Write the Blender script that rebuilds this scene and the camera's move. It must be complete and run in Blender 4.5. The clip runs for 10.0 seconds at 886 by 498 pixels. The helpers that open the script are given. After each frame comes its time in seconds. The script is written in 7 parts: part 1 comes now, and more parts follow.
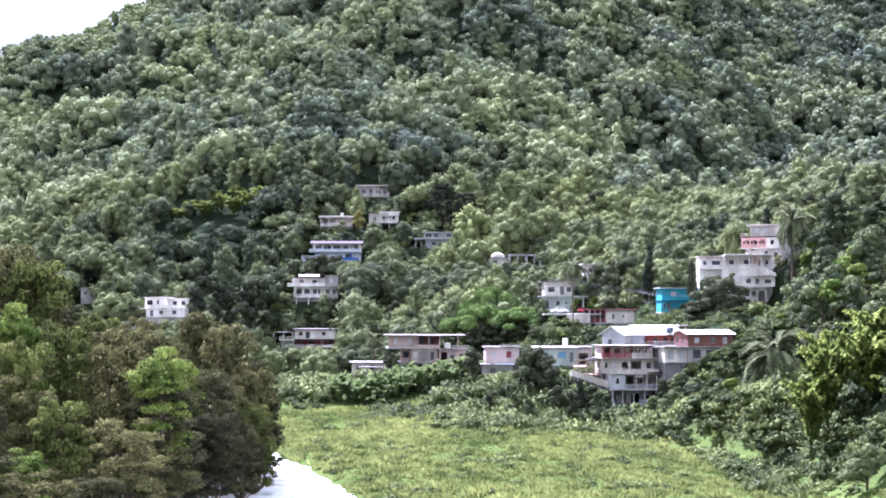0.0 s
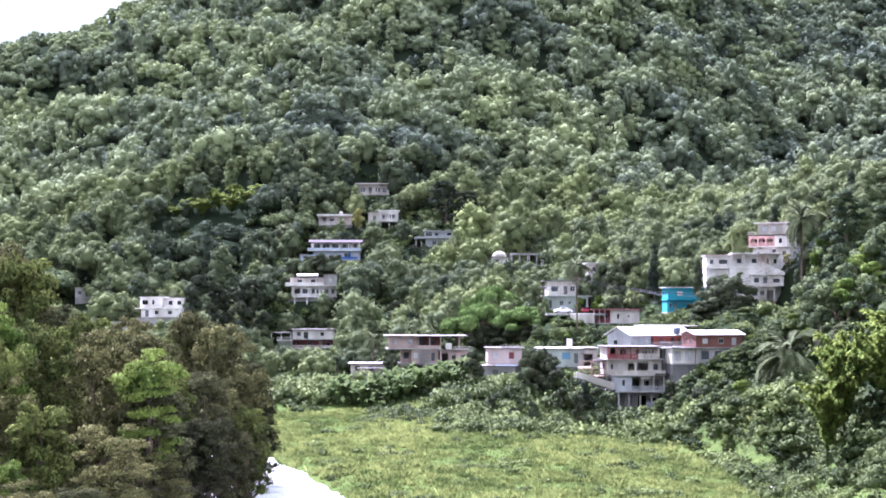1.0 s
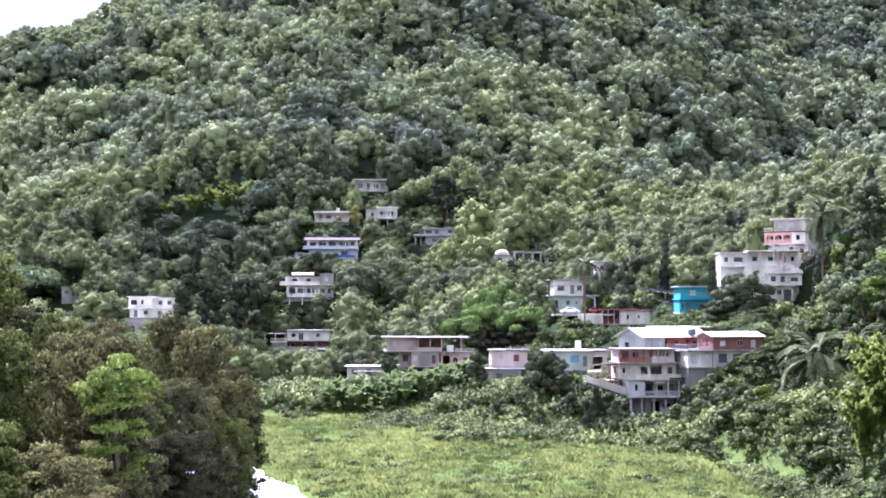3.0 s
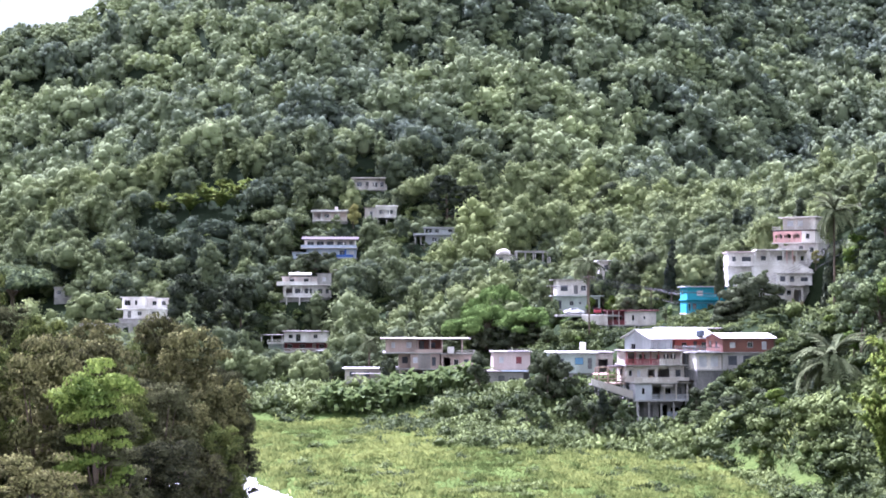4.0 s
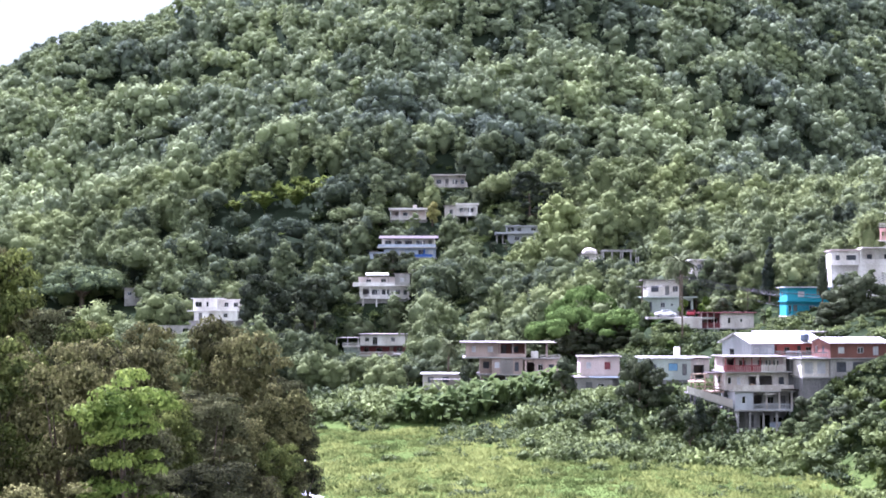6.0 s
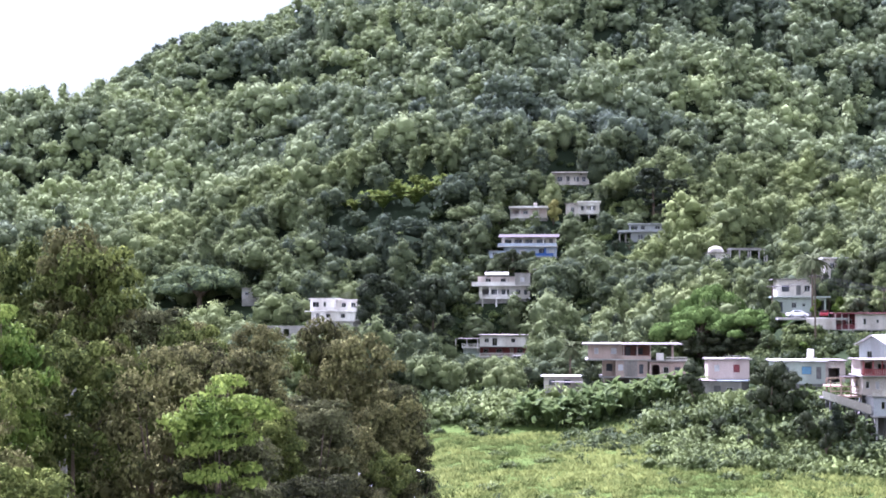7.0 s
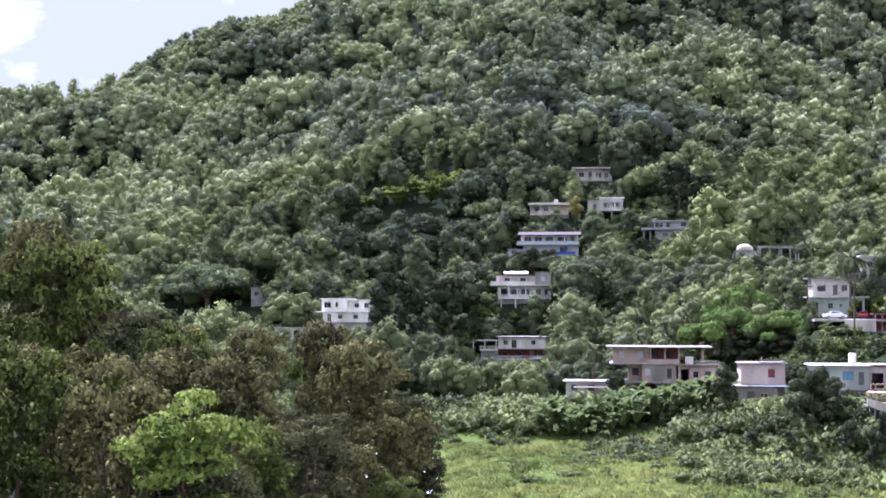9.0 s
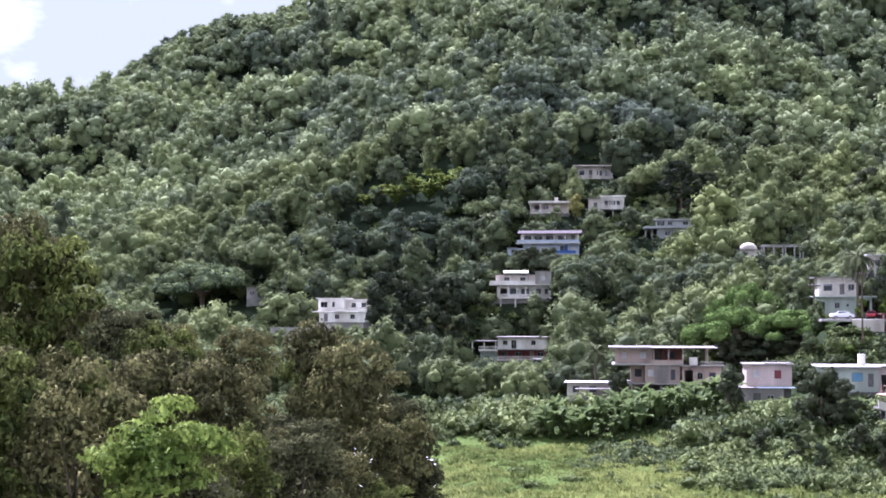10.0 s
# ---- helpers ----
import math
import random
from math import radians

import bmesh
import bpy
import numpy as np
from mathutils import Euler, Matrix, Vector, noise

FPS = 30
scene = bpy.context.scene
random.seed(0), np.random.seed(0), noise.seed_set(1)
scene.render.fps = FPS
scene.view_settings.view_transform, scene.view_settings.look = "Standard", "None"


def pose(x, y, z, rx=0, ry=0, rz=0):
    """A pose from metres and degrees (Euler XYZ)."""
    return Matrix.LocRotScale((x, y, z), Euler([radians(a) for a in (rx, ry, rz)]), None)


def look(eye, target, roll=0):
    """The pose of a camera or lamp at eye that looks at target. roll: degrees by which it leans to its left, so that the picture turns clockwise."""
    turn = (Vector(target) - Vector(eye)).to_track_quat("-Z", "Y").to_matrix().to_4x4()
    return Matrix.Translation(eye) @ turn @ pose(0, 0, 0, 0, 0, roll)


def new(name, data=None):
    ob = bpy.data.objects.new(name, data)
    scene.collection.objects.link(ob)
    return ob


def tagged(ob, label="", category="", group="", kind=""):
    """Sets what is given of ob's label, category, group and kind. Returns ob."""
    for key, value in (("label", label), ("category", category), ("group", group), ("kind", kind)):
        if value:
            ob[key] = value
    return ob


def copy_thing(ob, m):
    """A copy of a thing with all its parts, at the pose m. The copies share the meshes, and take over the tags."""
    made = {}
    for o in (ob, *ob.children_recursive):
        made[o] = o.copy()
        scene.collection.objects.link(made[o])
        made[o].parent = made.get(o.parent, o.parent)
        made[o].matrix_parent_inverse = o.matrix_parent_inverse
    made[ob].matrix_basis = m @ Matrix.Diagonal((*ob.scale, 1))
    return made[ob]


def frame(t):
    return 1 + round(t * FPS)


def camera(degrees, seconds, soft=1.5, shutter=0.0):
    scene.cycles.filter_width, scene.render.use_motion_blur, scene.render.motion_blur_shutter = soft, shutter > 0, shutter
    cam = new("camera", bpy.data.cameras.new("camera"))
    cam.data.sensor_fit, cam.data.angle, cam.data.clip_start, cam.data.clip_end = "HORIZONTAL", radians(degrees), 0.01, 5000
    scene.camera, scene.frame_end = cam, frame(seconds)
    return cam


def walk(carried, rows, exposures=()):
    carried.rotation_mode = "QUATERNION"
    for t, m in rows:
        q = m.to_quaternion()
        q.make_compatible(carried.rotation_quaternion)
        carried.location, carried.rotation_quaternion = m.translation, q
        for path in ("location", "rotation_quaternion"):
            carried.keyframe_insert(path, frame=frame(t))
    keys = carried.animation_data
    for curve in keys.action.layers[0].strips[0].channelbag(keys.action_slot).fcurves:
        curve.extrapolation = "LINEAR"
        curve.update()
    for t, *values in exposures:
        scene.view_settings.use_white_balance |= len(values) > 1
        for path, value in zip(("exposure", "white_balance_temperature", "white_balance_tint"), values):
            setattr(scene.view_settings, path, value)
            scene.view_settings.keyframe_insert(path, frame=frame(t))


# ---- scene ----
cam = camera(30.48, 10.0, soft=1.8)
PATH = [
    (0.00, pose(0.00, 0.00, 22.48, 91.889, 0, -0.005)),
    (0.50, pose(-0.18, 4.27, 22.40, 91.900, 0, -0.011)),
    (1.00, pose(-0.32, 8.53, 22.37, 91.897, 0, -0.019)),
    (1.50, pose(-0.45, 12.86, 22.32, 91.893, 0, -0.032)),
    (2.00, pose(-0.57, 17.29, 22.32, 91.900, 0, -0.043)),
    (2.50, pose(-0.69, 21.81, 22.31, 91.898, 0, -0.054)),
    (4.00, pose(-0.95, 35.74, 22.33, 91.917, 0, -0.070)),
    (4.50, pose(-0.97, 40.53, 22.38, 91.924, 0, -0.080)),
    (4.60, pose(-0.98, 41.49, 22.37, 91.929, 0, -0.061)),
    (4.70, pose(-0.99, 42.44, 22.37, 91.933, 0, -0.003)),
    (4.80, pose(-1.00, 43.40, 22.37, 91.937, 0, 0.188)),
    (4.90, pose(-1.01, 44.35, 22.37, 91.941, 0, 0.476)),
    (5.00, pose(-1.02, 45.31, 22.37, 91.945, 0, 0.725)),
    (5.20, pose(-1.06, 47.21, 22.37, 91.949, 0, 1.123)),
    (5.50, pose(-1.12, 50.05, 22.39, 91.954, 0, 1.680)),
    (5.80, pose(-1.19, 52.90, 22.40, 91.959, 0, 2.313)),
    (6.00, pose(-1.23, 54.80, 22.40, 91.963, 0, 2.810)),
    (6.15, pose(-1.26, 56.22, 22.41, 91.965, 0, 3.087)),
    (6.30, pose(-1.29, 57.64, 22.42, 91.968, 0, 3.167)),
    (6.50, pose(-1.33, 59.54, 22.42, 91.971, 0, 3.207)),
    (6.60, pose(-1.41, 60.49, 22.43, 91.970, 0, 3.661)),
    (6.70, pose(-1.48, 61.44, 22.43, 91.968, 0, 4.589)),
    (6.80, pose(-1.56, 62.39, 22.43, 91.967, 0, 5.675)),
    (6.90, pose(-1.63, 63.34, 22.44, 91.965, 0, 6.466)),
    (7.00, pose(-1.70, 64.29, 22.44, 91.964, 0, 7.078)),
    (7.10, pose(-1.78, 65.23, 22.44, 91.963, 0, 7.495)),
    (7.20, pose(-1.85, 66.18, 22.44, 91.962, 0, 7.725)),
    (7.30, pose(-1.92, 67.12, 22.45, 91.962, 0, 7.773)),
    (7.50, pose(-2.06, 69.02, 22.45, 91.961, 0, 7.773)),
    (8.00, pose(-2.46, 73.53, 22.54, 91.970, 0, 7.774)),
    (8.50, pose(-2.89, 77.60, 22.55, 91.972, 0, 7.765)),
    (9.00, pose(-3.30, 81.37, 22.55, 91.963, 0, 7.750)),
    (9.50, pose(-3.70, 84.81, 22.51, 91.963, 0, 7.735)),
    (10.00, pose(-4.10, 88.00, 22.49, 91.962, 0, 7.713)),
]
EXPOSURES = [(0.0, 3.17, 5050, 46), (5.0, 3.17, 5050, 46), (6.9, 3.17, 5050, 46), (7.5, 2.74, 5100, 46), (10.0, 2.72, 5100, 46)]
walk(cam, PATH, EXPOSURES)

# ---- sky, sun ----
SUN_EL, SUN_AZ = radians(47), radians(-28)
sun_dir = Vector((math.cos(SUN_EL) * math.sin(SUN_AZ), math.cos(SUN_EL) * math.cos(SUN_AZ), math.sin(SUN_EL)))
lamp = bpy.data.lights.new("sun", "SUN")
lamp.energy, lamp.angle, lamp.color = 3.9, radians(0.6), (1.0, 0.95, 0.86)
sun = new("sun", lamp)
sun.matrix_world = look(sun_dir * 300, (0, 0, 0))

world = bpy.data.worlds.new("sky")
scene.world = world
world.use_nodes = True
wn, wl = world.node_tree.nodes, world.node_tree.links
wn.clear()
sky = wn.new("ShaderNodeTexSky")
sky.sky_type, sky.sun_disc, sky.sun_elevation, sky.sun_rotation = "NISHITA", False, SUN_EL, SUN_AZ
w_co, w_no, w_ra = wn.new("ShaderNodeTexCoord"), wn.new("ShaderNodeTexNoise"), wn.new("ShaderNodeValToRGB")
w_map = wn.new("ShaderNodeMapping")
w_map.inputs["Scale"].default_value = (1, 1, 2.2)
w_no.inputs["Scale"].default_value, w_no.inputs["Detail"].default_value, w_no.inputs["Roughness"].default_value = 3.4, 8, 0.55
w_ra.color_ramp.elements[0].position, w_ra.color_ramp.elements[1].position = 0.08, 0.22
w_mix, w_bg, w_out = wn.new("ShaderNodeMix"), wn.new("ShaderNodeBackground"), wn.new("ShaderNodeOutputWorld")
w_mix.data_type = "RGBA"
w_no2, w_ra2 = wn.new("ShaderNodeTexNoise"), wn.new("ShaderNodeValToRGB")
w_no2.inputs["Scale"].default_value, w_no2.inputs["Detail"].default_value = 5.0, 6
w_ra2.color_ramp.elements[0].position, w_ra2.color_ramp.elements[1].position = 0.45, 0.66
w_ra2.color_ramp.elements[0].color, w_ra2.color_ramp.elements[1].color = (1.36, 1.50, 1.14, 1), (5.2, 5.5, 4.5, 1)
wl.new(w_map.outputs["Vector"], w_no2.inputs["Vector"])
wl.new(w_no2.outputs["Fac"], w_ra2.inputs["Fac"])
wl.new(w_ra2.outputs["Color"], w_mix.inputs["B"])
w_bg.inputs["Strength"].default_value = 0.092
wl.new(w_co.outputs["Generated"], w_map.inputs["Vector"])
wl.new(w_map.outputs["Vector"], w_no.inputs["Vector"])
wl.new(w_no.outputs["Fac"], w_ra.inputs["Fac"])
wl.new(w_ra.outputs["Color"], w_mix.inputs["Factor"])
wl.new(sky.outputs["Color"], w_mix.inputs["A"])
wl.new(w_mix.outputs["Result"], w_bg.inputs["Color"])
wl.new(w_bg.outputs["Background"], w_out.inputs["Surface"])


# ---- materials ----
def nodes_of(name):
    m = bpy.data.materials.new(name)
    m.use_nodes = True
    return m, m.node_tree.nodes, m.node_tree.links, m.node_tree.nodes["Principled BSDF"]


def surface(name, col, col2=None, rough=0.7, scale=1.0, metal=0.0, bump=0.15, streak=0.0, spec=0.12):
    """A weathered surface: two noises mix col and col2, streak stretches the stains downwards."""
    m, n, l, p = nodes_of(name)
    col2 = col2 or tuple(c * 0.72 for c in col)
    co = n.new("ShaderNodeTexCoord")
    mp = n.new("ShaderNodeMapping")
    mp.inputs["Scale"].default_value = (1, 1, 1 - streak)
    big, small = n.new("ShaderNodeTexNoise"), n.new("ShaderNodeTexNoise")
    big.inputs["Scale"].default_value, big.inputs["Detail"].default_value = scale * 0.5, 6
    small.inputs["Scale"].default_value, small.inputs["Detail"].default_value = scale * 7, 4
    mul = n.new("ShaderNodeMath")
    mul.operation = "MULTIPLY_ADD"
    mul.inputs[1].default_value, mul.inputs[2].default_value = 0.45, 0.0
    add = n.new("ShaderNodeMath")
    add.inputs[1].default_value = 0
    ramp = n.new("ShaderNodeValToRGB")
    ramp.color_ramp.elements[0].position, ramp.color_ramp.elements[1].position = 0.50, 0.82
    ramp.color_ramp.elements[0].color, ramp.color_ramp.elements[1].color = (*col, 1), (*col2, 1)
    l.new(co.outputs["Object"], mp.inputs["Vector"])
    l.new(mp.outputs["Vector"], big.inputs["Vector"])
    l.new(co.outputs["Object"], small.inputs["Vector"])
    l.new(small.outputs["Fac"], mul.inputs[0])
    l.new(big.outputs["Fac"], add.inputs[0])
    l.new(mul.outputs["Value"], add.inputs[1])
    l.new(add.outputs["Value"], ramp.inputs["Fac"])
    l.new(ramp.outputs["Color"], p.inputs["Base Color"])
    p.inputs["Roughness"].default_value, p.inputs["Metallic"].default_value = rough, metal
    p.inputs["Specular IOR Level"].default_value = spec
    if bump:
        b = n.new("ShaderNodeBump")
        b.inputs["Strength"].default_value, b.inputs["Distance"].default_value = bump, 0.05
        l.new(small.outputs["Fac"], b.inputs["Height"])
        l.new(b.outputs["Normal"], p.inputs["Normal"])
    return m


def foliage(name, dark, light, thin=0.25, rough=0.5, mottle=1.5, per_leaf=0.35, relief=0.9, gloss=0.08):
    """Leaves: colour by the tint given to each tree and by leaf, partly let through."""
    m, n, l, p = nodes_of(name)
    tint, geo, inf = n.new("ShaderNodeAttribute"), n.new("ShaderNodeNewGeometry"), n.new("ShaderNodeObjectInfo")
    tint.attribute_name = "tint"
    a = n.new("ShaderNodeMath")
    a.operation = "MULTIPLY_ADD"
    a.inputs[1].default_value = per_leaf
    b = n.new("ShaderNodeMath")
    b.operation = "MULTIPLY_ADD"
    b.inputs[1].default_value, b.inputs[2].default_value = 0.30, -0.30
    ramp = n.new("ShaderNodeValToRGB")
    ramp.color_ramp.elements[0].color, ramp.color_ramp.elements[1].color = (*dark, 1), (*light, 1)
    l.new(inf.outputs["Random"], b.inputs[0])
    l.new(geo.outputs["Random Per Island"], a.inputs[0])
    l.new(tint.outputs["Fac"], a.inputs[2])
    c = n.new("ShaderNodeMath")
    l.new(a.outputs["Value"], c.inputs[0])
    l.new(b.outputs["Value"], c.inputs[1])
    l.new(ramp.outputs["Color"], p.inputs["Base Color"])
    p.inputs["Roughness"].default_value, p.inputs["Specular IOR Level"].default_value = rough, gloss
    co, grain, bp = n.new("ShaderNodeTexCoord"), n.new("ShaderNodeTexNoise"), n.new("ShaderNodeBump")
    grain.inputs["Scale"].default_value, grain.inputs["Detail"].default_value, grain.inputs["Roughness"].default_value = 1.7, 4, 0.7
    bp.inputs["Strength"].default_value, bp.inputs["Distance"].default_value = relief, 0.5
    l.new(co.outputs["Object"], grain.inputs["Vector"])
    l.new(grain.outputs["Fac"], bp.inputs["Height"])
    l.new(bp.outputs["Normal"], p.inputs["Normal"])
    g2, g3 = n.new("ShaderNodeMath"), n.new("ShaderNodeMath")
    g2.operation = "MULTIPLY_ADD"
    g2.inputs[1].default_value, g2.inputs[2].default_value = mottle, -mottle / 2
    l.new(grain.outputs["Fac"], g2.inputs[0])
    l.new(c.outputs["Value"], g3.inputs[0])
    l.new(g2.outputs["Value"], g3.inputs[1])
    l.new(g3.outputs["Value"], ramp.inputs["Fac"])
    tr, mx, out = n.new("ShaderNodeBsdfTranslucent"), n.new("ShaderNodeMixShader"), n["Material Output"]
    mx.inputs["Fac"].default_value = thin
    l.new(ramp.outputs["Color"], tr.inputs["Color"])
    l.new(p.outputs["BSDF"], mx.inputs[1])
    l.new(tr.outputs["BSDF"], mx.inputs[2])
    l.new(mx.outputs["Shader"], out.inputs["Surface"])
    return m


M = {
    # mountain leaves are bluer and paler: distance haze put into their colour
    "leaf_hill_hazy": foliage("leaf_hill_hazy", (0.054, 0.070, 0.068), (0.250, 0.295, 0.128), 0.17, 0.8, 0.7, 0.16, 1.0, 0.0),
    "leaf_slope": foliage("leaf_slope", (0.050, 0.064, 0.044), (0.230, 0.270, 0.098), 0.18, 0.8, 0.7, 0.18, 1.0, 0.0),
    "leaf_mid": foliage("leaf_mid", (0.044, 0.062, 0.040), (0.245, 0.295, 0.115), 0.16, 0.7, 0.7, 0.22, 0.9, 0.0),
    "leaf_vine": foliage("leaf_vine", (0.031, 0.045, 0.019), (0.163, 0.203, 0.064), 0.2, 0.7, 0.8, 0.25, 0.9, 0.02),
    "leaf_dark": foliage("leaf_dark", (0.026, 0.034, 0.026), (0.135, 0.155, 0.080), 0.12, 0.7, 0.8, 0.25, 0.9, 0.0),
    "leaf_brown": foliage("leaf_brown", (0.028, 0.029, 0.017), (0.216, 0.212, 0.076), 0.16, 0.7, 1.0, 0.4, 0.9, 0.0),
    "leaf_shadow": foliage("leaf_shadow", (0.022, 0.024, 0.015), (0.130, 0.136, 0.055), 0.14, 0.7, 0.9, 0.3, 0.9, 0.0),
    "leaf_rain": foliage("leaf_rain", (0.040, 0.072, 0.022), (0.172, 0.250, 0.066), 0.2, 0.7, 0.7, 0.25, 0.9, 0.0),
    "leaf_olive": foliage("leaf_olive", (0.034, 0.047, 0.016), (0.232, 0.266, 0.064), 0.2, 0.7, 1.0, 0.35, 0.9, 0.0),
    "leaf_gold": foliage("leaf_gold", (0.120, 0.115, 0.032), (0.380, 0.370, 0.130), 0.2, 0.7, 0.8, 0.3, 0.9, 0.0),
    "leaf_bright": foliage("leaf_bright", (0.055, 0.095, 0.016), (0.285, 0.355, 0.070), 0.28, 0.7, 1.0, 0.3, 0.9, 0.02),
    "leaf_palm": foliage("leaf_palm", (0.034, 0.046, 0.024), (0.165, 0.185, 0.090), 0.2, 0.7, 0.8, 0.35, 0.9, 0.0),
    "leaf_banana": foliage("leaf_banana", (0.034, 0.056, 0.022), (0.175, 0.230, 0.078), 0.30, 0.7, 0.8, 0.35, 0.9, 0.02),
    "grass": foliage("grass", (0.060, 0.086, 0.023), (0.230, 0.262, 0.076), 0.35, 0.7, 0.8, 0.25, 0.9, 0.0),
    "bark": surface("bark", (0.16, 0.12, 0.085), (0.07, 0.055, 0.04), 0.9, 2.0, bump=0.5, streak=0.8),
    "white": surface("white", (0.75, 0.73, 0.68), (0.42, 0.39, 0.34), 0.75, 0.5, streak=0.75),
    "offwhite": surface("offwhite", (0.64, 0.60, 0.53), (0.32, 0.29, 0.25), 0.8, 0.6, streak=0.8),
    "pink": surface("pink", (0.46, 0.36, 0.30), (0.28, 0.22, 0.185), 0.8, 0.6, streak=0.8),
    "pale_pink": surface("pale_pink", (0.58, 0.47, 0.43), (0.38, 0.31, 0.28), 0.8, 0.6, streak=0.8),
    "grey": surface("grey", (0.44, 0.42, 0.39), (0.20, 0.19, 0.17), 0.85, 0.6, streak=0.8),
    "dark_grey": surface("dark_grey", (0.20, 0.19, 0.18), (0.09, 0.09, 0.085), 0.9, 0.6, streak=0.7),
    "grey_blue": surface("grey_blue", (0.43, 0.45, 0.46), (0.27, 0.28, 0.28), 0.8, 0.6, streak=0.8),
    "pale_green": surface("pale_green", (0.42, 0.48, 0.42), (0.27, 0.30, 0.26), 0.8, 0.6, streak=0.8),
    "brick_red": surface("brick_red", (0.175, 0.082, 0.062), (0.12, 0.056, 0.044), 0.85, 0.9, streak=0.5),
    "salmon": surface("salmon", (0.62, 0.19, 0.14), (0.45, 0.14, 0.11), 0.8, 0.6, streak=0.6),
    "rust": surface("rust", (0.24, 0.11, 0.085), (0.14, 0.07, 0.055), 0.85, 0.8, streak=0.5),
    "cyan": surface("cyan", (0.03, 0.29, 0.36), (0.03, 0.22, 0.28), 0.7, 0.5, streak=0.6),
    "faded_blue": surface("faded_blue", (0.14, 0.28, 0.40), (0.10, 0.20, 0.30), 0.7, 0.8),
    "blue": surface("blue", (0.06, 0.14, 0.42), (0.05, 0.10, 0.28), 0.7, 0.6),
    "pale_blue": surface("pale_blue", (0.44, 0.49, 0.56), (0.30, 0.34, 0.40), 0.75, 0.6, streak=0.7),
    "red_paint": surface("red_paint", (0.30, 0.075, 0.075), (0.19, 0.05, 0.05), 0.6, 0.8),
    "maroon": surface("maroon", (0.20, 0.055, 0.06), (0.12, 0.04, 0.04), 0.7, 0.8),
    "orange_pink": surface("orange_pink", (0.60, 0.36, 0.32), (0.46, 0.28, 0.25), 0.75, 0.6),
    "metal_roof": surface("metal_roof", (0.62, 0.62, 0.61), (0.36, 0.33, 0.30), 0.45, 0.4, bump=0.05, streak=0.3),
    "roof_slab": surface("roof_slab", (0.27, 0.245, 0.225), (0.13, 0.115, 0.10), 0.8, 0.5),
    "roof_brown": surface("roof_brown", (0.050, 0.034, 0.030), (0.03, 0.022, 0.02), 0.8, 0.8),
    "louvre": surface("louvre", (0.50, 0.50, 0.49), (0.34, 0.34, 0.34), 0.55, 1.0, bump=0.0),
    "louvre_grey": surface("louvre_grey", (0.085, 0.09, 0.10), (0.05, 0.055, 0.06), 0.6, 1.0, bump=0.0),
    "timber": surface("timber", (0.36, 0.27, 0.19), (0.22, 0.16, 0.12), 0.8, 1.2, bump=0.3),
    "concrete": surface("concrete", (0.36, 0.35, 0.32), (0.18, 0.17, 0.155), 0.9, 0.5, bump=0.3),
    "car_white": surface("car_white", (0.78, 0.78, 0.78), (0.72, 0.72, 0.72), 0.25, 0.4, bump=0),
    "car_red": surface("car_red", (0.20, 0.025, 0.03), (0.16, 0.02, 0.025), 0.25, 0.4, bump=0),
    "rubber": surface("rubber", (0.03, 0.03, 0.03), (0.02, 0.02, 0.02), 0.8, 3.0),
    "tank_blue": surface("tank_blue", (0.12, 0.15, 0.19), (0.08, 0.10, 0.13), 0.6, 1.0),
    "wire": surface("wire", (0.05, 0.05, 0.05), (0.04, 0.04, 0.04), 0.7, 1.0, bump=0),
}
glass, g_n, g_l, g_p = nodes_of("glass")
g_p.inputs["Base Color"].default_value = (0.22, 0.25, 0.27, 1)
g_p.inputs["Roughness"].default_value, g_p.inputs["Transmission Weight"].default_value, g_p.inputs["IOR"].default_value = 0.04, 1.0, 1.45
M["glass"] = glass


def water_material():
    m, n, l, p = nodes_of("river_water")
    co, a, b = n.new("ShaderNodeTexCoord"), n.new("ShaderNodeTexNoise"), n.new("ShaderNodeTexNoise")
    a.inputs["Scale"].default_value, a.inputs["Detail"].default_value = 0.35, 6
    b.inputs["Scale"].default_value, b.inputs["Detail"].default_value = 2.5, 5
    ramp, bp = n.new("ShaderNodeValToRGB"), n.new("ShaderNodeBump")
    # the near-white base colour holds the sun's glare on the riffles
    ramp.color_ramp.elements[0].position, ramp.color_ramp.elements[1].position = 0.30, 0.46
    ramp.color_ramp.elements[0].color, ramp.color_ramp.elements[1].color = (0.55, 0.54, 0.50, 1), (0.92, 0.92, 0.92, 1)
    bp.inputs["Strength"].default_value, bp.inputs["Distance"].default_value = 0.6, 0.3
    l.new(co.outputs["Object"], a.inputs["Vector"])
    l.new(co.outputs["Object"], b.inputs["Vector"])
    l.new(a.outputs["Fac"], ramp.inputs["Fac"])
    l.new(b.outputs["Fac"], bp.inputs["Height"])
    l.new(ramp.outputs["Color"], p.inputs["Base Color"])
    l.new(bp.outputs["Normal"], p.inputs["Normal"])
    p.inputs["Roughness"].default_value = 0.25
    return m


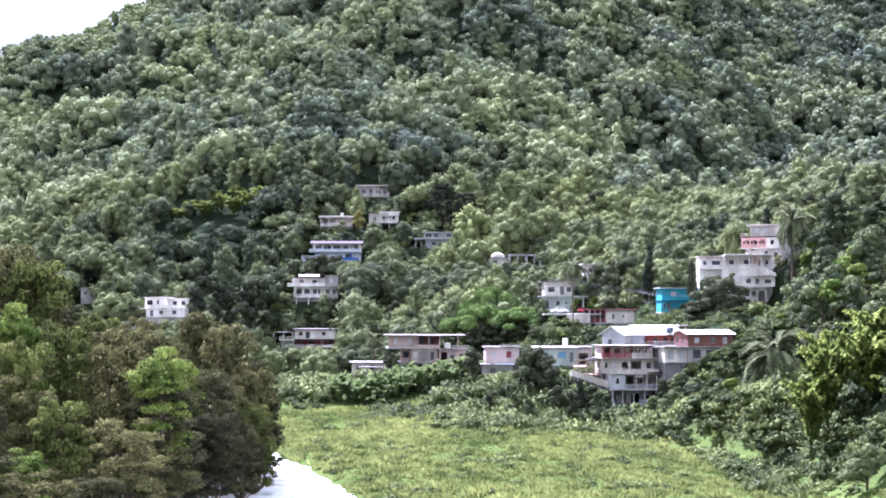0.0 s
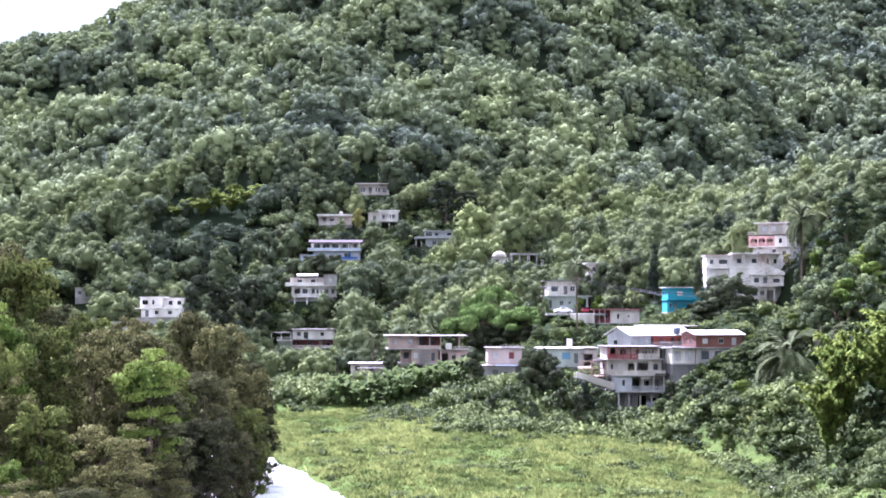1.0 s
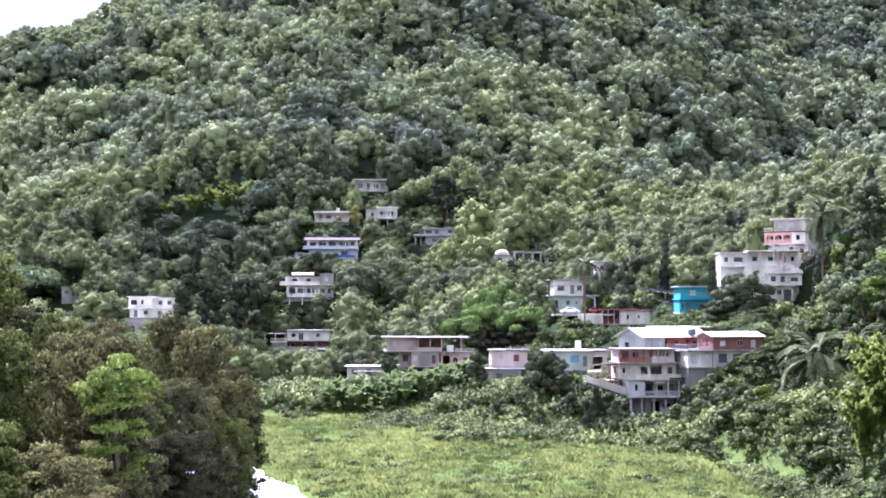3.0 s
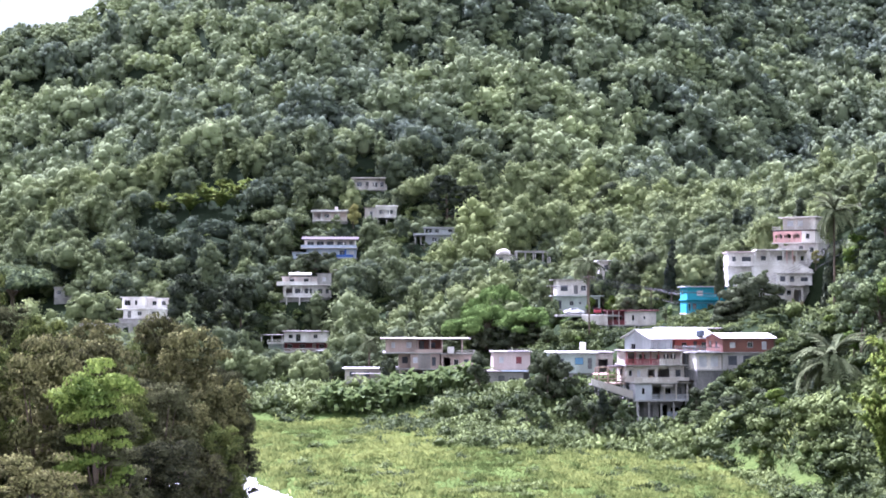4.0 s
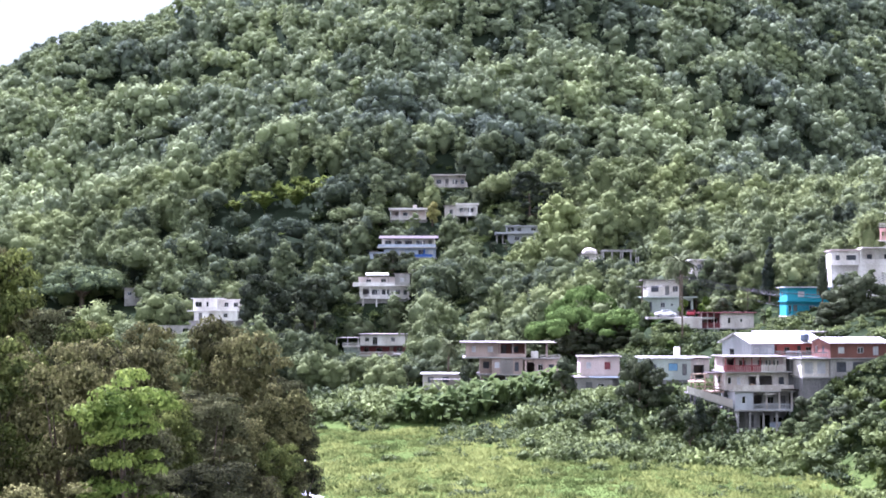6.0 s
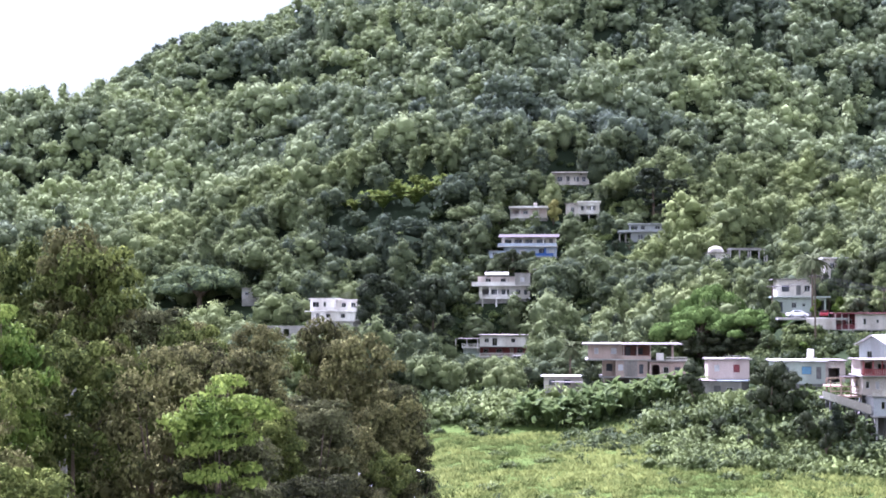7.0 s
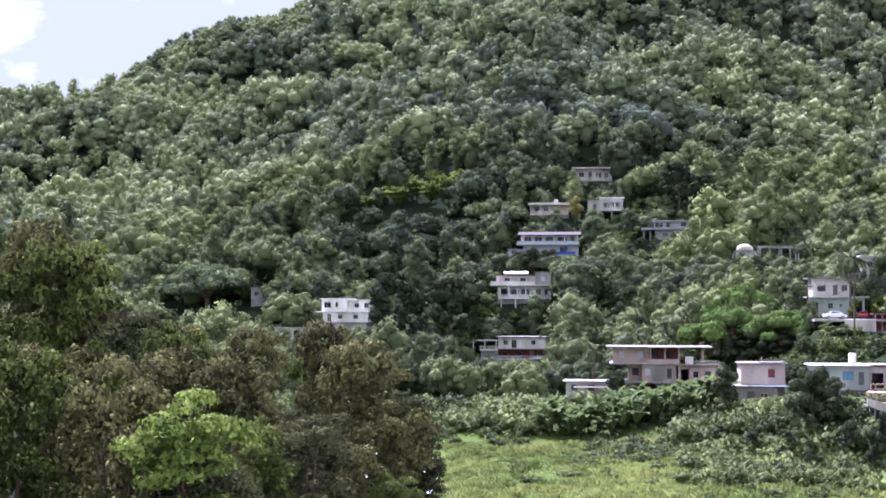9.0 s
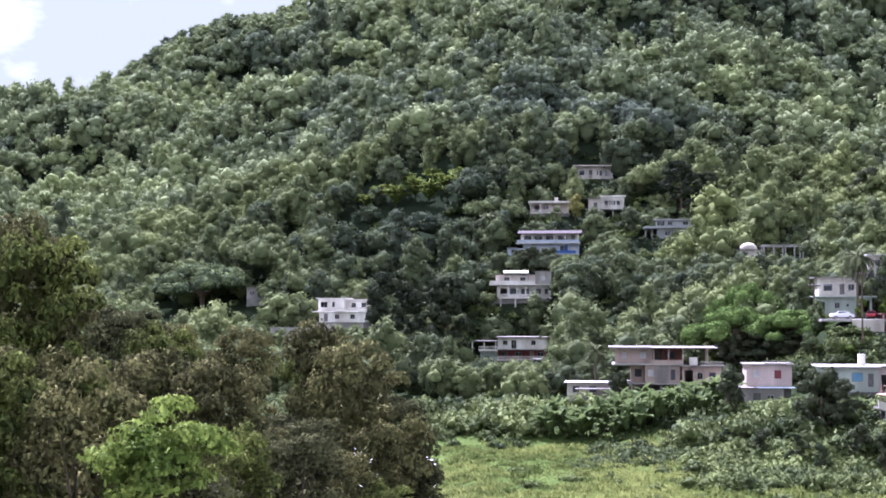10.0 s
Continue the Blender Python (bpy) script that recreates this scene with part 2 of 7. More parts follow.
def ground_material():
    m, n, l, p = nodes_of("ground_cover")
    co = n.new("ShaderNodeTexCoord")
    a, b = n.new("ShaderNodeTexNoise"), n.new("ShaderNodeTexNoise")
    a.inputs["Scale"].default_value, a.inputs["Detail"].default_value = 0.06, 8
    b.inputs["Scale"].default_value, b.inputs["Detail"].default_value = 1.6, 6
    ra = n.new("ShaderNodeValToRGB")
    e = ra.color_ramp.elements
    e[0].position, e[0].color = 0.30, (0.038, 0.062, 0.017, 1)
    e[1].position, e[1].color = 0.72, (0.096, 0.124, 0.033, 1)
    x = e.new(0.52)
    x.color = (0.064, 0.092, 0.024, 1)
    mixf = n.new("ShaderNodeMath")
    mixf.operation = "MULTIPLY_ADD"
    mixf.inputs[1].default_value = 0.5
    half = n.new("ShaderNodeMath")
    half.operation = "MULTIPLY"
    half.inputs[1].default_value = 0.5
    l.new(co.outputs["Object"], a.inputs["Vector"])
    l.new(co.outputs["Object"], b.inputs["Vector"])
    l.new(b.outputs["Fac"], half.inputs[0])
    l.new(a.outputs["Fac"], mixf.inputs[0])
    l.new(half.outputs["Value"], mixf.inputs[2])
    l.new(mixf.outputs["Value"], ra.inputs["Fac"])
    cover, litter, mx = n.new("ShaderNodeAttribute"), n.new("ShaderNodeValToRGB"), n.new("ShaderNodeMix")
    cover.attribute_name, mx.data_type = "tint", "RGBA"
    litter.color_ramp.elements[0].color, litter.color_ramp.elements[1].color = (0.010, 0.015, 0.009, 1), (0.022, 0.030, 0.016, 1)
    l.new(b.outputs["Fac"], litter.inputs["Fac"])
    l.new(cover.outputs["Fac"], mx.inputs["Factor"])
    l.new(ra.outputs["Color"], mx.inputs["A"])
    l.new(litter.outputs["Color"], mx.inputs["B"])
    l.new(mx.outputs["Result"], p.inputs["Base Color"])
    bp = n.new("ShaderNodeBump")
    bp.inputs["Strength"].default_value, bp.inputs["Distance"].default_value = 0.7, 0.4
    l.new(b.outputs["Fac"], bp.inputs["Height"])
    l.new(bp.outputs["Normal"], p.inputs["Normal"])
    p.inputs["Roughness"].default_value, p.inputs["Specular IOR Level"].default_value = 0.95, 0.0
    return m


M["water"], M["ground"] = water_material(), ground_material()


# ---- the lie of the land ----
HILL = np.array([0, 0, 4, 1, 3, 16, -9, -1, 0, 4, 0, -1, -14, 45, -22, -3, -1, 1, -1, 12, -11, 49, -14, -2, -7, 2, 8, -18, 15, 20, 7, -3, -6, 14, 2, 34, 4, 21, 36, -7, 16, 27, 1, 48, 24, -4, 42, 15, 8, 45, 35, 51, 60, 15, 34, 48, 15, 38, 52, 69, 67, 32, 38, 54, 29, 30, 55, 86, 72, 43, 46, 66, 10, 8, 14, 32, 44, 67, 63, 42, 1, 0, 1, 2, 9, 55, 117, 44], float)
HX, HY = np.meshgrid(np.arange(-420, 421, 120.0), np.arange(130, 1231, 110.0))
HX, HY = HX.ravel(), HY.ravel()
# level pads on which the houses stand: x, y, height, reach
PADS = np.array([
    (-37, 492, 23.5, 11), (-34, 519, 35.5, 10), (-36, 545, 47, 8), (-20.5, 546, 46, 8), (-25, 571, 58.5, 9), (-2, 531, 40, 9),
    (23, 498, 33, 9), (-79, 476, 17.5, 10), (-38, 472, 8, 12), (-40, 452, 6.5, 14), (-34, 436, 6, 12), (-4, 386, 5.6, 13), (12, 369, 5.6, 9), (26, 345, 8.5, 8),
    (42, 339, 12.5, 9), (54, 323, 8.5, 7), (35, 321, 1.5, 9), (37, 308, 0.8, 10), (40, 392, 15.5, 6), (30, 395, 19.8, 6.5), (33, 410, 21, 8),
    (54, 388, 17.5, 7), (73, 383, 21, 8), (79, 397, 32, 6), (62, 366, 16.5, 10), (52, 362, 15.5, 9), (50, 301, 2.0, 9), (59, 298, 4.0, 8), (46, 310, 3.0, 5), (52, 286, 1.5, 9), (56, 274, 2.0, 9), (28.5, 388, 18.9, 6.5), (40, 386, 16.6, 6), (80, 374, 16.5, 8), (88, 388, 29, 6), (75, 362, 14.5, 9), (70, 344, 11.0, 9), (67, 328, 9.5, 9), (47, 321, 9.0, 4.5), (-28, 497, 28.6, 5), (79.0, 382.5, 30.5, 2.5), (36, 296, -0.2, 9), (35, 285, -0.4, 9)], float)


def smooth(a, b, v):
    t = np.clip((np.asarray(v, float) - a) / (b - a), 0, 1)
    return t * t * (3 - 2 * t)


def bank_edge(x, y):
    """How far a place lies past the edge of the flood plain."""
    wob = 3 * np.sin(x * 0.17 + 1) + 2.5 * np.sin(x * 0.41 + y * 0.02)
    line = np.interp(x, [-80, -38, -12, 0, 12, 28, 43, 50], [340, 346, 342, 322, 304, 292, 266, 232])
    return np.maximum(y - line + wob, (x - 48) * 1.6 + 0.4 * wob)


def river_mid(y):
    return np.interp(y, [-300, 60, 150, 190, 213, 232, 257, 300, 330, 420], [60, 10, -12, -18.3, -22.0, -28, -36.6, -42.2, -45.5, -75])


def height(x, y):
    x, y = np.asarray(x, float), np.asarray(y, float)
    z = np.zeros(np.broadcast(x, y).shape)
    for w, a, b in zip(HILL, HX, HY):
        z = z + w * np.exp(-((x - a) ** 2 + (y - b) ** 2) / (2 * 85.0 ** 2))
    z = np.maximum(z, 0) + 150 * np.exp(-((x - 170) / 230) ** 2 - ((y - 1290) / 170) ** 2) + 60 * np.exp(-((x - 20) / 160) ** 2 - ((y - 1020) / 120) ** 2)
    fold = np.sin((0.75 * x + 0.55 * y) * 0.085 + 1.6 * np.sin(x * 0.021 + 1) + 1.1 * np.sin(y * 0.017)) + 0.7 * np.sin((0.9 * x - 0.35 * y) * 0.06 + 1.3 * np.sin(y * 0.02 + 2))
    z = z + 5.5 * fold * smooth(575, 680, y) * (1 - smooth(900, 960, y))
    z = z - 7.0 * smooth(-215, -262, x) * smooth(590, 660, y) * (1 - smooth(750, 810, y)) + 2.0 * smooth(-80, -140, x) * smooth(790, 850, y)
    z = z + 7.0 * np.exp(-((x + 189) / 35) ** 2 - ((y - 930) / 90) ** 2) - 6.0 * np.exp(-((x + 246) / 35) ** 2 - ((y - 930) / 90) ** 2)
    for px, py, pz, pr in PADS:
        z = z + (pz - z) * np.exp(-(((x - px) ** 2 + (y - py) ** 2) / (pr * pr)) ** 2)
    m = smooth(-4, 26, bank_edge(x, y))
    plain = -0.075 * np.maximum(0, x - 14) + 0.22 * np.sin(x * 0.3) * np.sin(y * 0.23) + 0.06 * np.maximum(0, -45 - x)
    plain = plain - 1.6 * np.exp(-((x - river_mid(y)) / 9.0) ** 4)
    near = smooth(60, 110, y)
    return (plain * (1 - m) + z * m) * near + plain * (1 - near)


def ground_at(x, y):
    return float(height(np.array([x]), np.array([y]))[0])


# ---- mesh helpers ----
def mesh_of(name, verts, faces, mat, tint=None, soft_shade=False, normals=None):
    """A mesh from arrays: verts (n, 3), faces (m, 3 or 4)."""
    me = bpy.data.meshes.new(name)
    v, f = np.asarray(verts, np.float32), np.asarray(faces, np.int32)
    k = f.shape[1]
    me.vertices.add(len(v))
    me.vertices.foreach_set("co", v.ravel())
    me.loops.add(f.size)
    me.loops.foreach_set("vertex_index", f.ravel())
    me.polygons.add(len(f))
    me.polygons.foreach_set("loop_start", np.arange(0, f.size, k, dtype=np.int32))
    if tint is not None:
        at = me.attributes.new("tint", "FLOAT", "POINT")
        at.data.foreach_set("value", np.asarray(tint, np.float32))
    if normals is not None:
        at = me.attributes.new("custom_normal", "FLOAT_VECTOR", "POINT")
        at.data.foreach_set("vector", np.asarray(normals, np.float32).ravel())
    if soft_shade or normals is not None:
        me.polygons.foreach_set("use_smooth", np.ones(len(f), bool))
    me.update(calc_edges=True)
    me.materials.append(mat)
    return me


def part(name, bm, mat, parent, label=""):
    me = bpy.data.meshes.new(name)
    bm.to_mesh(me)
    bm.free()
    me.materials.append(mat)
    ob = new(name, me)
    ob.parent = parent
    if label:
        ob["label"] = label
    return ob


def add_box(bm, x0, x1, y0, y1, z0, z1):
    v = [bm.verts.new(c) for c in ((x0, y0, z0), (x1, y0, z0), (x1, y1, z0), (x0, y1, z0), (x0, y0, z1), (x1, y0, z1), (x1, y1, z1), (x0, y1, z1))]
    for q in ((3, 2, 1, 0), (4, 5, 6, 7), (0, 1, 5, 4), (1, 2, 6, 5), (2, 3, 7, 6), (3, 0, 4, 7)):
        bm.faces.new([v[i] for i in q])


def add_tube(bm, pts, radii, sides=6):
    """A tapered tube along points, capped at its ends."""
    rings = []
    for i, p in enumerate(pts):
        d = Vector(pts[min(i + 1, len(pts) - 1)]) - Vector(pts[max(i - 1, 0)])
        q = d.to_track_quat("Z", "Y")
        rings.append([bm.verts.new(Vector(p) + q @ Vector((radii[i] * math.cos(2 * math.pi * k / sides), radii[i] * math.sin(2 * math.pi * k / sides), 0))) for k in range(sides)])
    for a, b in zip(rings, rings[1:]):
        for k in range(sides):
            bm.faces.new((a[k], a[(k + 1) % sides], b[(k + 1) % sides], b[k]))
    bm.faces.new(rings[0][::-1])
    bm.faces.new(rings[-1])


def ico_arrays(level):
    bm = bmesh.new()
    bmesh.ops.create_icosphere(bm, subdivisions=level, radius=1)
    bm.verts.ensure_lookup_table()
    v = np.array([w.co[:] for w in bm.verts])
    f = np.array([[w.index for w in q.verts] for q in bm.faces])
    bm.free()
    return v, f


ICO1 = ico_arrays(1)
OCTA = (np.array([(1, 0, 0), (-1, 0, 0), (0, 1, 0), (0, -1, 0), (0, 0, 1), (0, 0, -1)], float) * 1.2, np.array([(0, 2, 4), (2, 1, 4), (1, 3, 4), (3, 0, 4), (2, 0, 5), (1, 2, 5), (3, 1, 5), (0, 3, 5)]))


def cards_on(rng, lumps, count, size, upward=-0.35, jitter=0.55, droop=0.0, spread=(0.80, 1.10), puff=0.7, flat=0.25):
    """Leaf cards over a cloud of ellipsoid lumps (x, y, z, r, squash): folded four-sided leaves, as quads, and their soft normals."""
    L = np.asarray(lumps, float)
    wgt = L[:, 3] ** 2
    pick = rng.choice(len(L), count * 2, p=wgt / wgt.sum())
    d = rng.normal(size=(count * 2, 3))
    d /= np.linalg.norm(d, axis=1)[:, None]
    ok = d[:, 2] > upward
    d, pick = d[ok], pick[ok]
    c, r = L[pick, :3], L[pick, 3]
    sq = L[pick, 4]
    pos = c + d * np.c_[r, r, r * sq] * rng.uniform(*spread, len(d))[:, None]
    inside = np.zeros(len(d), bool)
    for x, y, z, q, s in L:
        inside |= (((pos - (x, y, z)) / (q, q, q * s)) ** 2).sum(1) < 0.62
    d, pos = d[~inside][:count], pos[~inside][:count]
    n = d + rng.normal(size=d.shape) * jitter + (0, 0, flat)
    n /= np.linalg.norm(n, axis=1)[:, None]
    t = np.cross(n, rng.normal(size=d.shape))
    t /= np.linalg.norm(t, axis=1)[:, None]
    b = np.cross(n, t)
    s = size * rng.uniform(0.55, 1.35, len(d))[:, None]
    v = np.stack([pos - t * s * 0.5, pos - b * s * 0.34 + n * s * 0.10, pos + t * s * 0.62 - n * s * (0.12 + droop), pos + b * s * 0.34 + n * s * 0.10], 1)
    soft = n * (1 - puff) + d * puff
    soft /= np.linalg.norm(soft, axis=1)[:, None]
    return v.reshape(-1, 3), np.arange(len(d) * 4).reshape(-1, 4), np.repeat(soft, 4, 0)


def cores(lumps, ico, k, rng):
    """Rough dark hearts of the lumps, which stop the light; quads are triangles with a doubled corner left out."""
    V, F, o = [], [], 0
    for x, y, z, r, s in lumps:
        v = ico[0] * (1 + rng.uniform(-0.24, 0.20, (len(ico[0]), 1))) * (r * k, r * k, r * k * s) + (x, y, z)
        V.append(v)
        F.append(ico[1] + o)
        o += len(v)
    return np.concatenate(V), np.concatenate(F)


def lumps_of(rng, shape, radius, tall, n):
    """Lumps of a crown about the origin at its base."""
    out = []
    for i in range(n):
        a, u = rng.uniform(0, 6.283), (i + 0.5) / n
        if shape == "umbrella":
            q = radius * math.sqrt(u)
            out.append((q * math.cos(a), q * math.sin(a), tall * (0.82 - 0.45 * (q / radius) ** 2) + rng.uniform(-0.06, 0.06) * tall, radius * rng.uniform(0.18, 0.28), 0.6))
        elif shape == "tiers":
            h = rng.uniform(0.15, 0.92)
            q = radius * math.sqrt(rng.uniform(0.02, 1)) * math.sin(math.pi * (0.12 + 0.80 * h)) ** 0.6 * 0.85
            out.append((q * math.cos(a), q * math.sin(a), tall * h, radius * rng.uniform(0.17, 0.30), 0.42))
        elif shape == "plumes":
            k, b = divmod(i, 5)
            turn, far = k * 2.4 + 0.3 * math.sin(k * 3.7), (b + 1) / 5
            lean = radius * (0.45 + 0.5 * ((k * 7) % 5) / 4)
            h = tall * (0.62 + 0.34 * ((k * 3) % 4) / 3)
            q = lean * far ** 1.6
            out.append((q * math.cos(turn), q * math.sin(turn), h * (1.5 * far - 0.62 * far * far), radius * (0.30 - 0.13 * far) * rng.uniform(0.85, 1.15), 0.55))
        elif shape == "column":
            q = radius * 0.45 * rng.uniform(0, 1)
            h = tall * (0.12 + 0.8 * u)
            out.append((q * math.cos(a), q * math.sin(a), h, radius * (0.75 - 0.45 * u) * rng.uniform(0.8, 1.15), 1.1))
        else:
            h = tall * (0.12 + 0.76 * u)
            wide = math.sin(math.pi * (0.20 + 0.72 * u)) ** 0.6
            k = (6.0 / n) ** 0.33
            q = radius * wide * rng.uniform(0.25, 1.0 - 0.28 * k)
            out.append((q * math.cos(a), q * math.sin(a), h, radius * k * rng.uniform(0.20, 0.50), rng.uniform(0.55, 0.95)))
    return out


# ---- ground, river ----
def build_ground():
    xs = np.concatenate([[-4000, -2200, -1300, -850, -600], np.arange(-460, 461, 4.0), [600, 850, 1300, 2200, 4000]])
    ys = np.concatenate([[-4000, -2000, -900, -400], np.arange(-320, 60, 20.0), np.arange(60, 1000, 4.0), np.arange(1000, 1300, 15.0), [1400, 1700, 2400, 4000]])
    X, Y = np.meshgrid(xs, ys)
    Zg = height(X, Y)
    V = np.stack([X, Y, Zg], -1).reshape(-1, 3)
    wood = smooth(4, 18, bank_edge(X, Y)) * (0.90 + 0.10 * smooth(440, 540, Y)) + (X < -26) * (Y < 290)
    n, i = len(xs), np.arange((len(ys) - 1) * len(xs)).reshape(-1, len(xs))[:, :-1].ravel()
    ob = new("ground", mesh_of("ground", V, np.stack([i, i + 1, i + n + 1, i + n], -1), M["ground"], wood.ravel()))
    for q in ob.data.polygons:
        q.use_smooth = True
    return tagged(ob, "overgrown valley floor and steep green hillside", "ground", kind="structure")


build_ground()


def build_river():
    rng = np.random.default_rng(4)
    ys = np.arange(-298, 420, 1.5)
    mid = river_mid(ys)
    wide = 8.6 + 1.2 * np.sin(ys * 0.11) + rng.uniform(-0.5, 0.5, len(ys))
    cols = np.linspace(-1, 1, 13)
    X = mid[:, None] + cols * wide[:, None]
    Z = -0.75 + 0.10 * np.sin(X * 1.3) * np.sin(ys[:, None] * 1.7)
    V = np.stack([X, np.broadcast_to(ys[:, None], X.shape), Z], -1).reshape(-1, 3)
    n = len(cols)
    i = np.arange((len(ys) - 1) * n).reshape(-1, n)[:, :-1].ravel()
    tagged(new("water", mesh_of("water", V, np.stack([i, i + 1, i + n + 1, i + n], -1), M["water"])), "shallow river with white sun glare painted into its colour", "river", kind="structure")


build_river()


# ---- keeping clear of the houses: x0, x1, front, low clearance in front ----
CLEAR = [(-48, -30, 487, 24, 24.9), (-44, -24, 514, 16, 36.4), (-42, -13, 540, 14, 47.6), (-31, -18, 566, 14, 59.2), (-10, 7, 526, 16, 41.5), (13, 31, 493, 14, 34.2),
         (-88, -71, 470, 40, 18.3), (-49, -28, 467, 45, 9.0), (-24, 8, 380, 22, 6.5), (5, 19, 364, 30, 6.2), (19, 34, 340, 30, 9.0), (28, 44, 318, 45, 1.6), (42, 60, 317, 40, 10.6),
         (33, 56, 332, 12, 13.0), (34, 47, 388, 20, 16.6), (23, 37, 391, 14, 18.0), (24, 37, 405, 10, 21.0), (49, 60, 383, 20, 19.5), (60, 72, 381, 20, 28.0), (68, 80, 379, 60, 22.0), (56, 70, 369, 60, 17.6), (70, 84, 388, 10, 33.0), (-31, -25, 535, 10, 49.0), (-111, -102, 487, 45, 17.5), (-97, -82, 462, 30, 15.0), (-111, -106, 497, 12, 24.5), (-16, -5, 515, 8, 36)]


def room_at(x, y):
    """The height up to which growth at x, y hides no house: the line from a viewer in the valley to the house's floor."""
    free = 999.0
    for a, b, f, s, z in CLEAR:
        k = (y + 20) / (f + 20)
        if a * k - 1.5 < x < b * k + 1.5 and y < f + 10:
            if y > f - 1.5:
                return -1.0
            if y > f - s * 2.2:
                free = min(free, 22.4 + (z - 22.4) * (y - 40) / (f - 40) + 0.5)
    return free


# ---- forest on the mountain: too many to count ----
def dome_crown(rng, kind, radius, tall, lumps, cards, size):
    """A forest crown: a body, and lumps of leaves heaped over its upper side, with loose sprays between."""
    body = {"round": (1.0, 0.50), "tower": (0.80, 0.52), "umbrella": (1.0, 0.24), "ragged": (0.85, 0.46)}[kind]
    half, mid_z = tall * body[1], tall * (0.80 if kind == "umbrella" else 0.50)
    rad = radius * body[0]
    heap = []
    for i in range(lumps):
        h = 1.0 - (i + 0.5) / lumps * (1.15 if kind != "tower" else 1.5)
        a = i * 2.39996 + rng.uniform(-0.5, 0.5)
        q = math.sqrt(max(0.0, 1 - h * h)) * rng.uniform(0.72, 0.98)
        r = radius * rng.uniform(0.30, 0.58) * (0.75 if kind in ("umbrella", "ragged") else 1.0)
        heap.append((rad * q * math.cos(a), rad * q * math.sin(a), mid_z + half * h * rng.uniform(0.80, 1.0), r, rng.uniform(0.66, 0.95)))
    V, F, N, o = [], [], [], 0
    iv, tri = ICO1
    keep = np.array([iv[q].mean(0)[2] > -0.42 for q in tri])
    for x, y, z, r, sq in heap:
        out = 0.94 + rng.uniform(-0.24, 0.16, (len(iv), 1))
        V.append(iv * out * (r, r, r * sq) + (x, y, z))
        F.append(tri[keep] + o)
        N.append(iv)
        o += len(iv)
    low = OCTA[0] if lumps < 7 else ICO1[0]
    V.append(low * (1 + rng.uniform(-0.1, 0.1, (len(low), 1))) * (rad * 0.66, rad * 0.66, half * 0.78) + (0, 0, mid_z - half * 0.14))
    F.append((OCTA[1] if lumps < 7 else tri) + o)
    N.append(low)
    cv, cf, cn = np.concatenate(V), np.concatenate(F), np.concatenate(N)
    v, f, nm = cards_on(rng, heap + [(0, 0, mid_z - half * 0.1, rad * 0.8, half / rad)], cards, size, upward=-0.55, jitter=0.7, spread=(0.88, 1.30), puff=0.4)
    v, nm = v.reshape(-1, 4, 3), nm[::4]
    v[:, 3] += (v[:, 3] - v[:, 1]) * 0.5
    v, f, nm = v[:, (0, 2, 3)].reshape(-1, 3), np.arange(len(v) * 3).reshape(-1, 3), np.repeat(nm, 3, 0)
    return v, f, cv, cf, nm, cn / np.linalg.norm(cn, axis=1)[:, None]


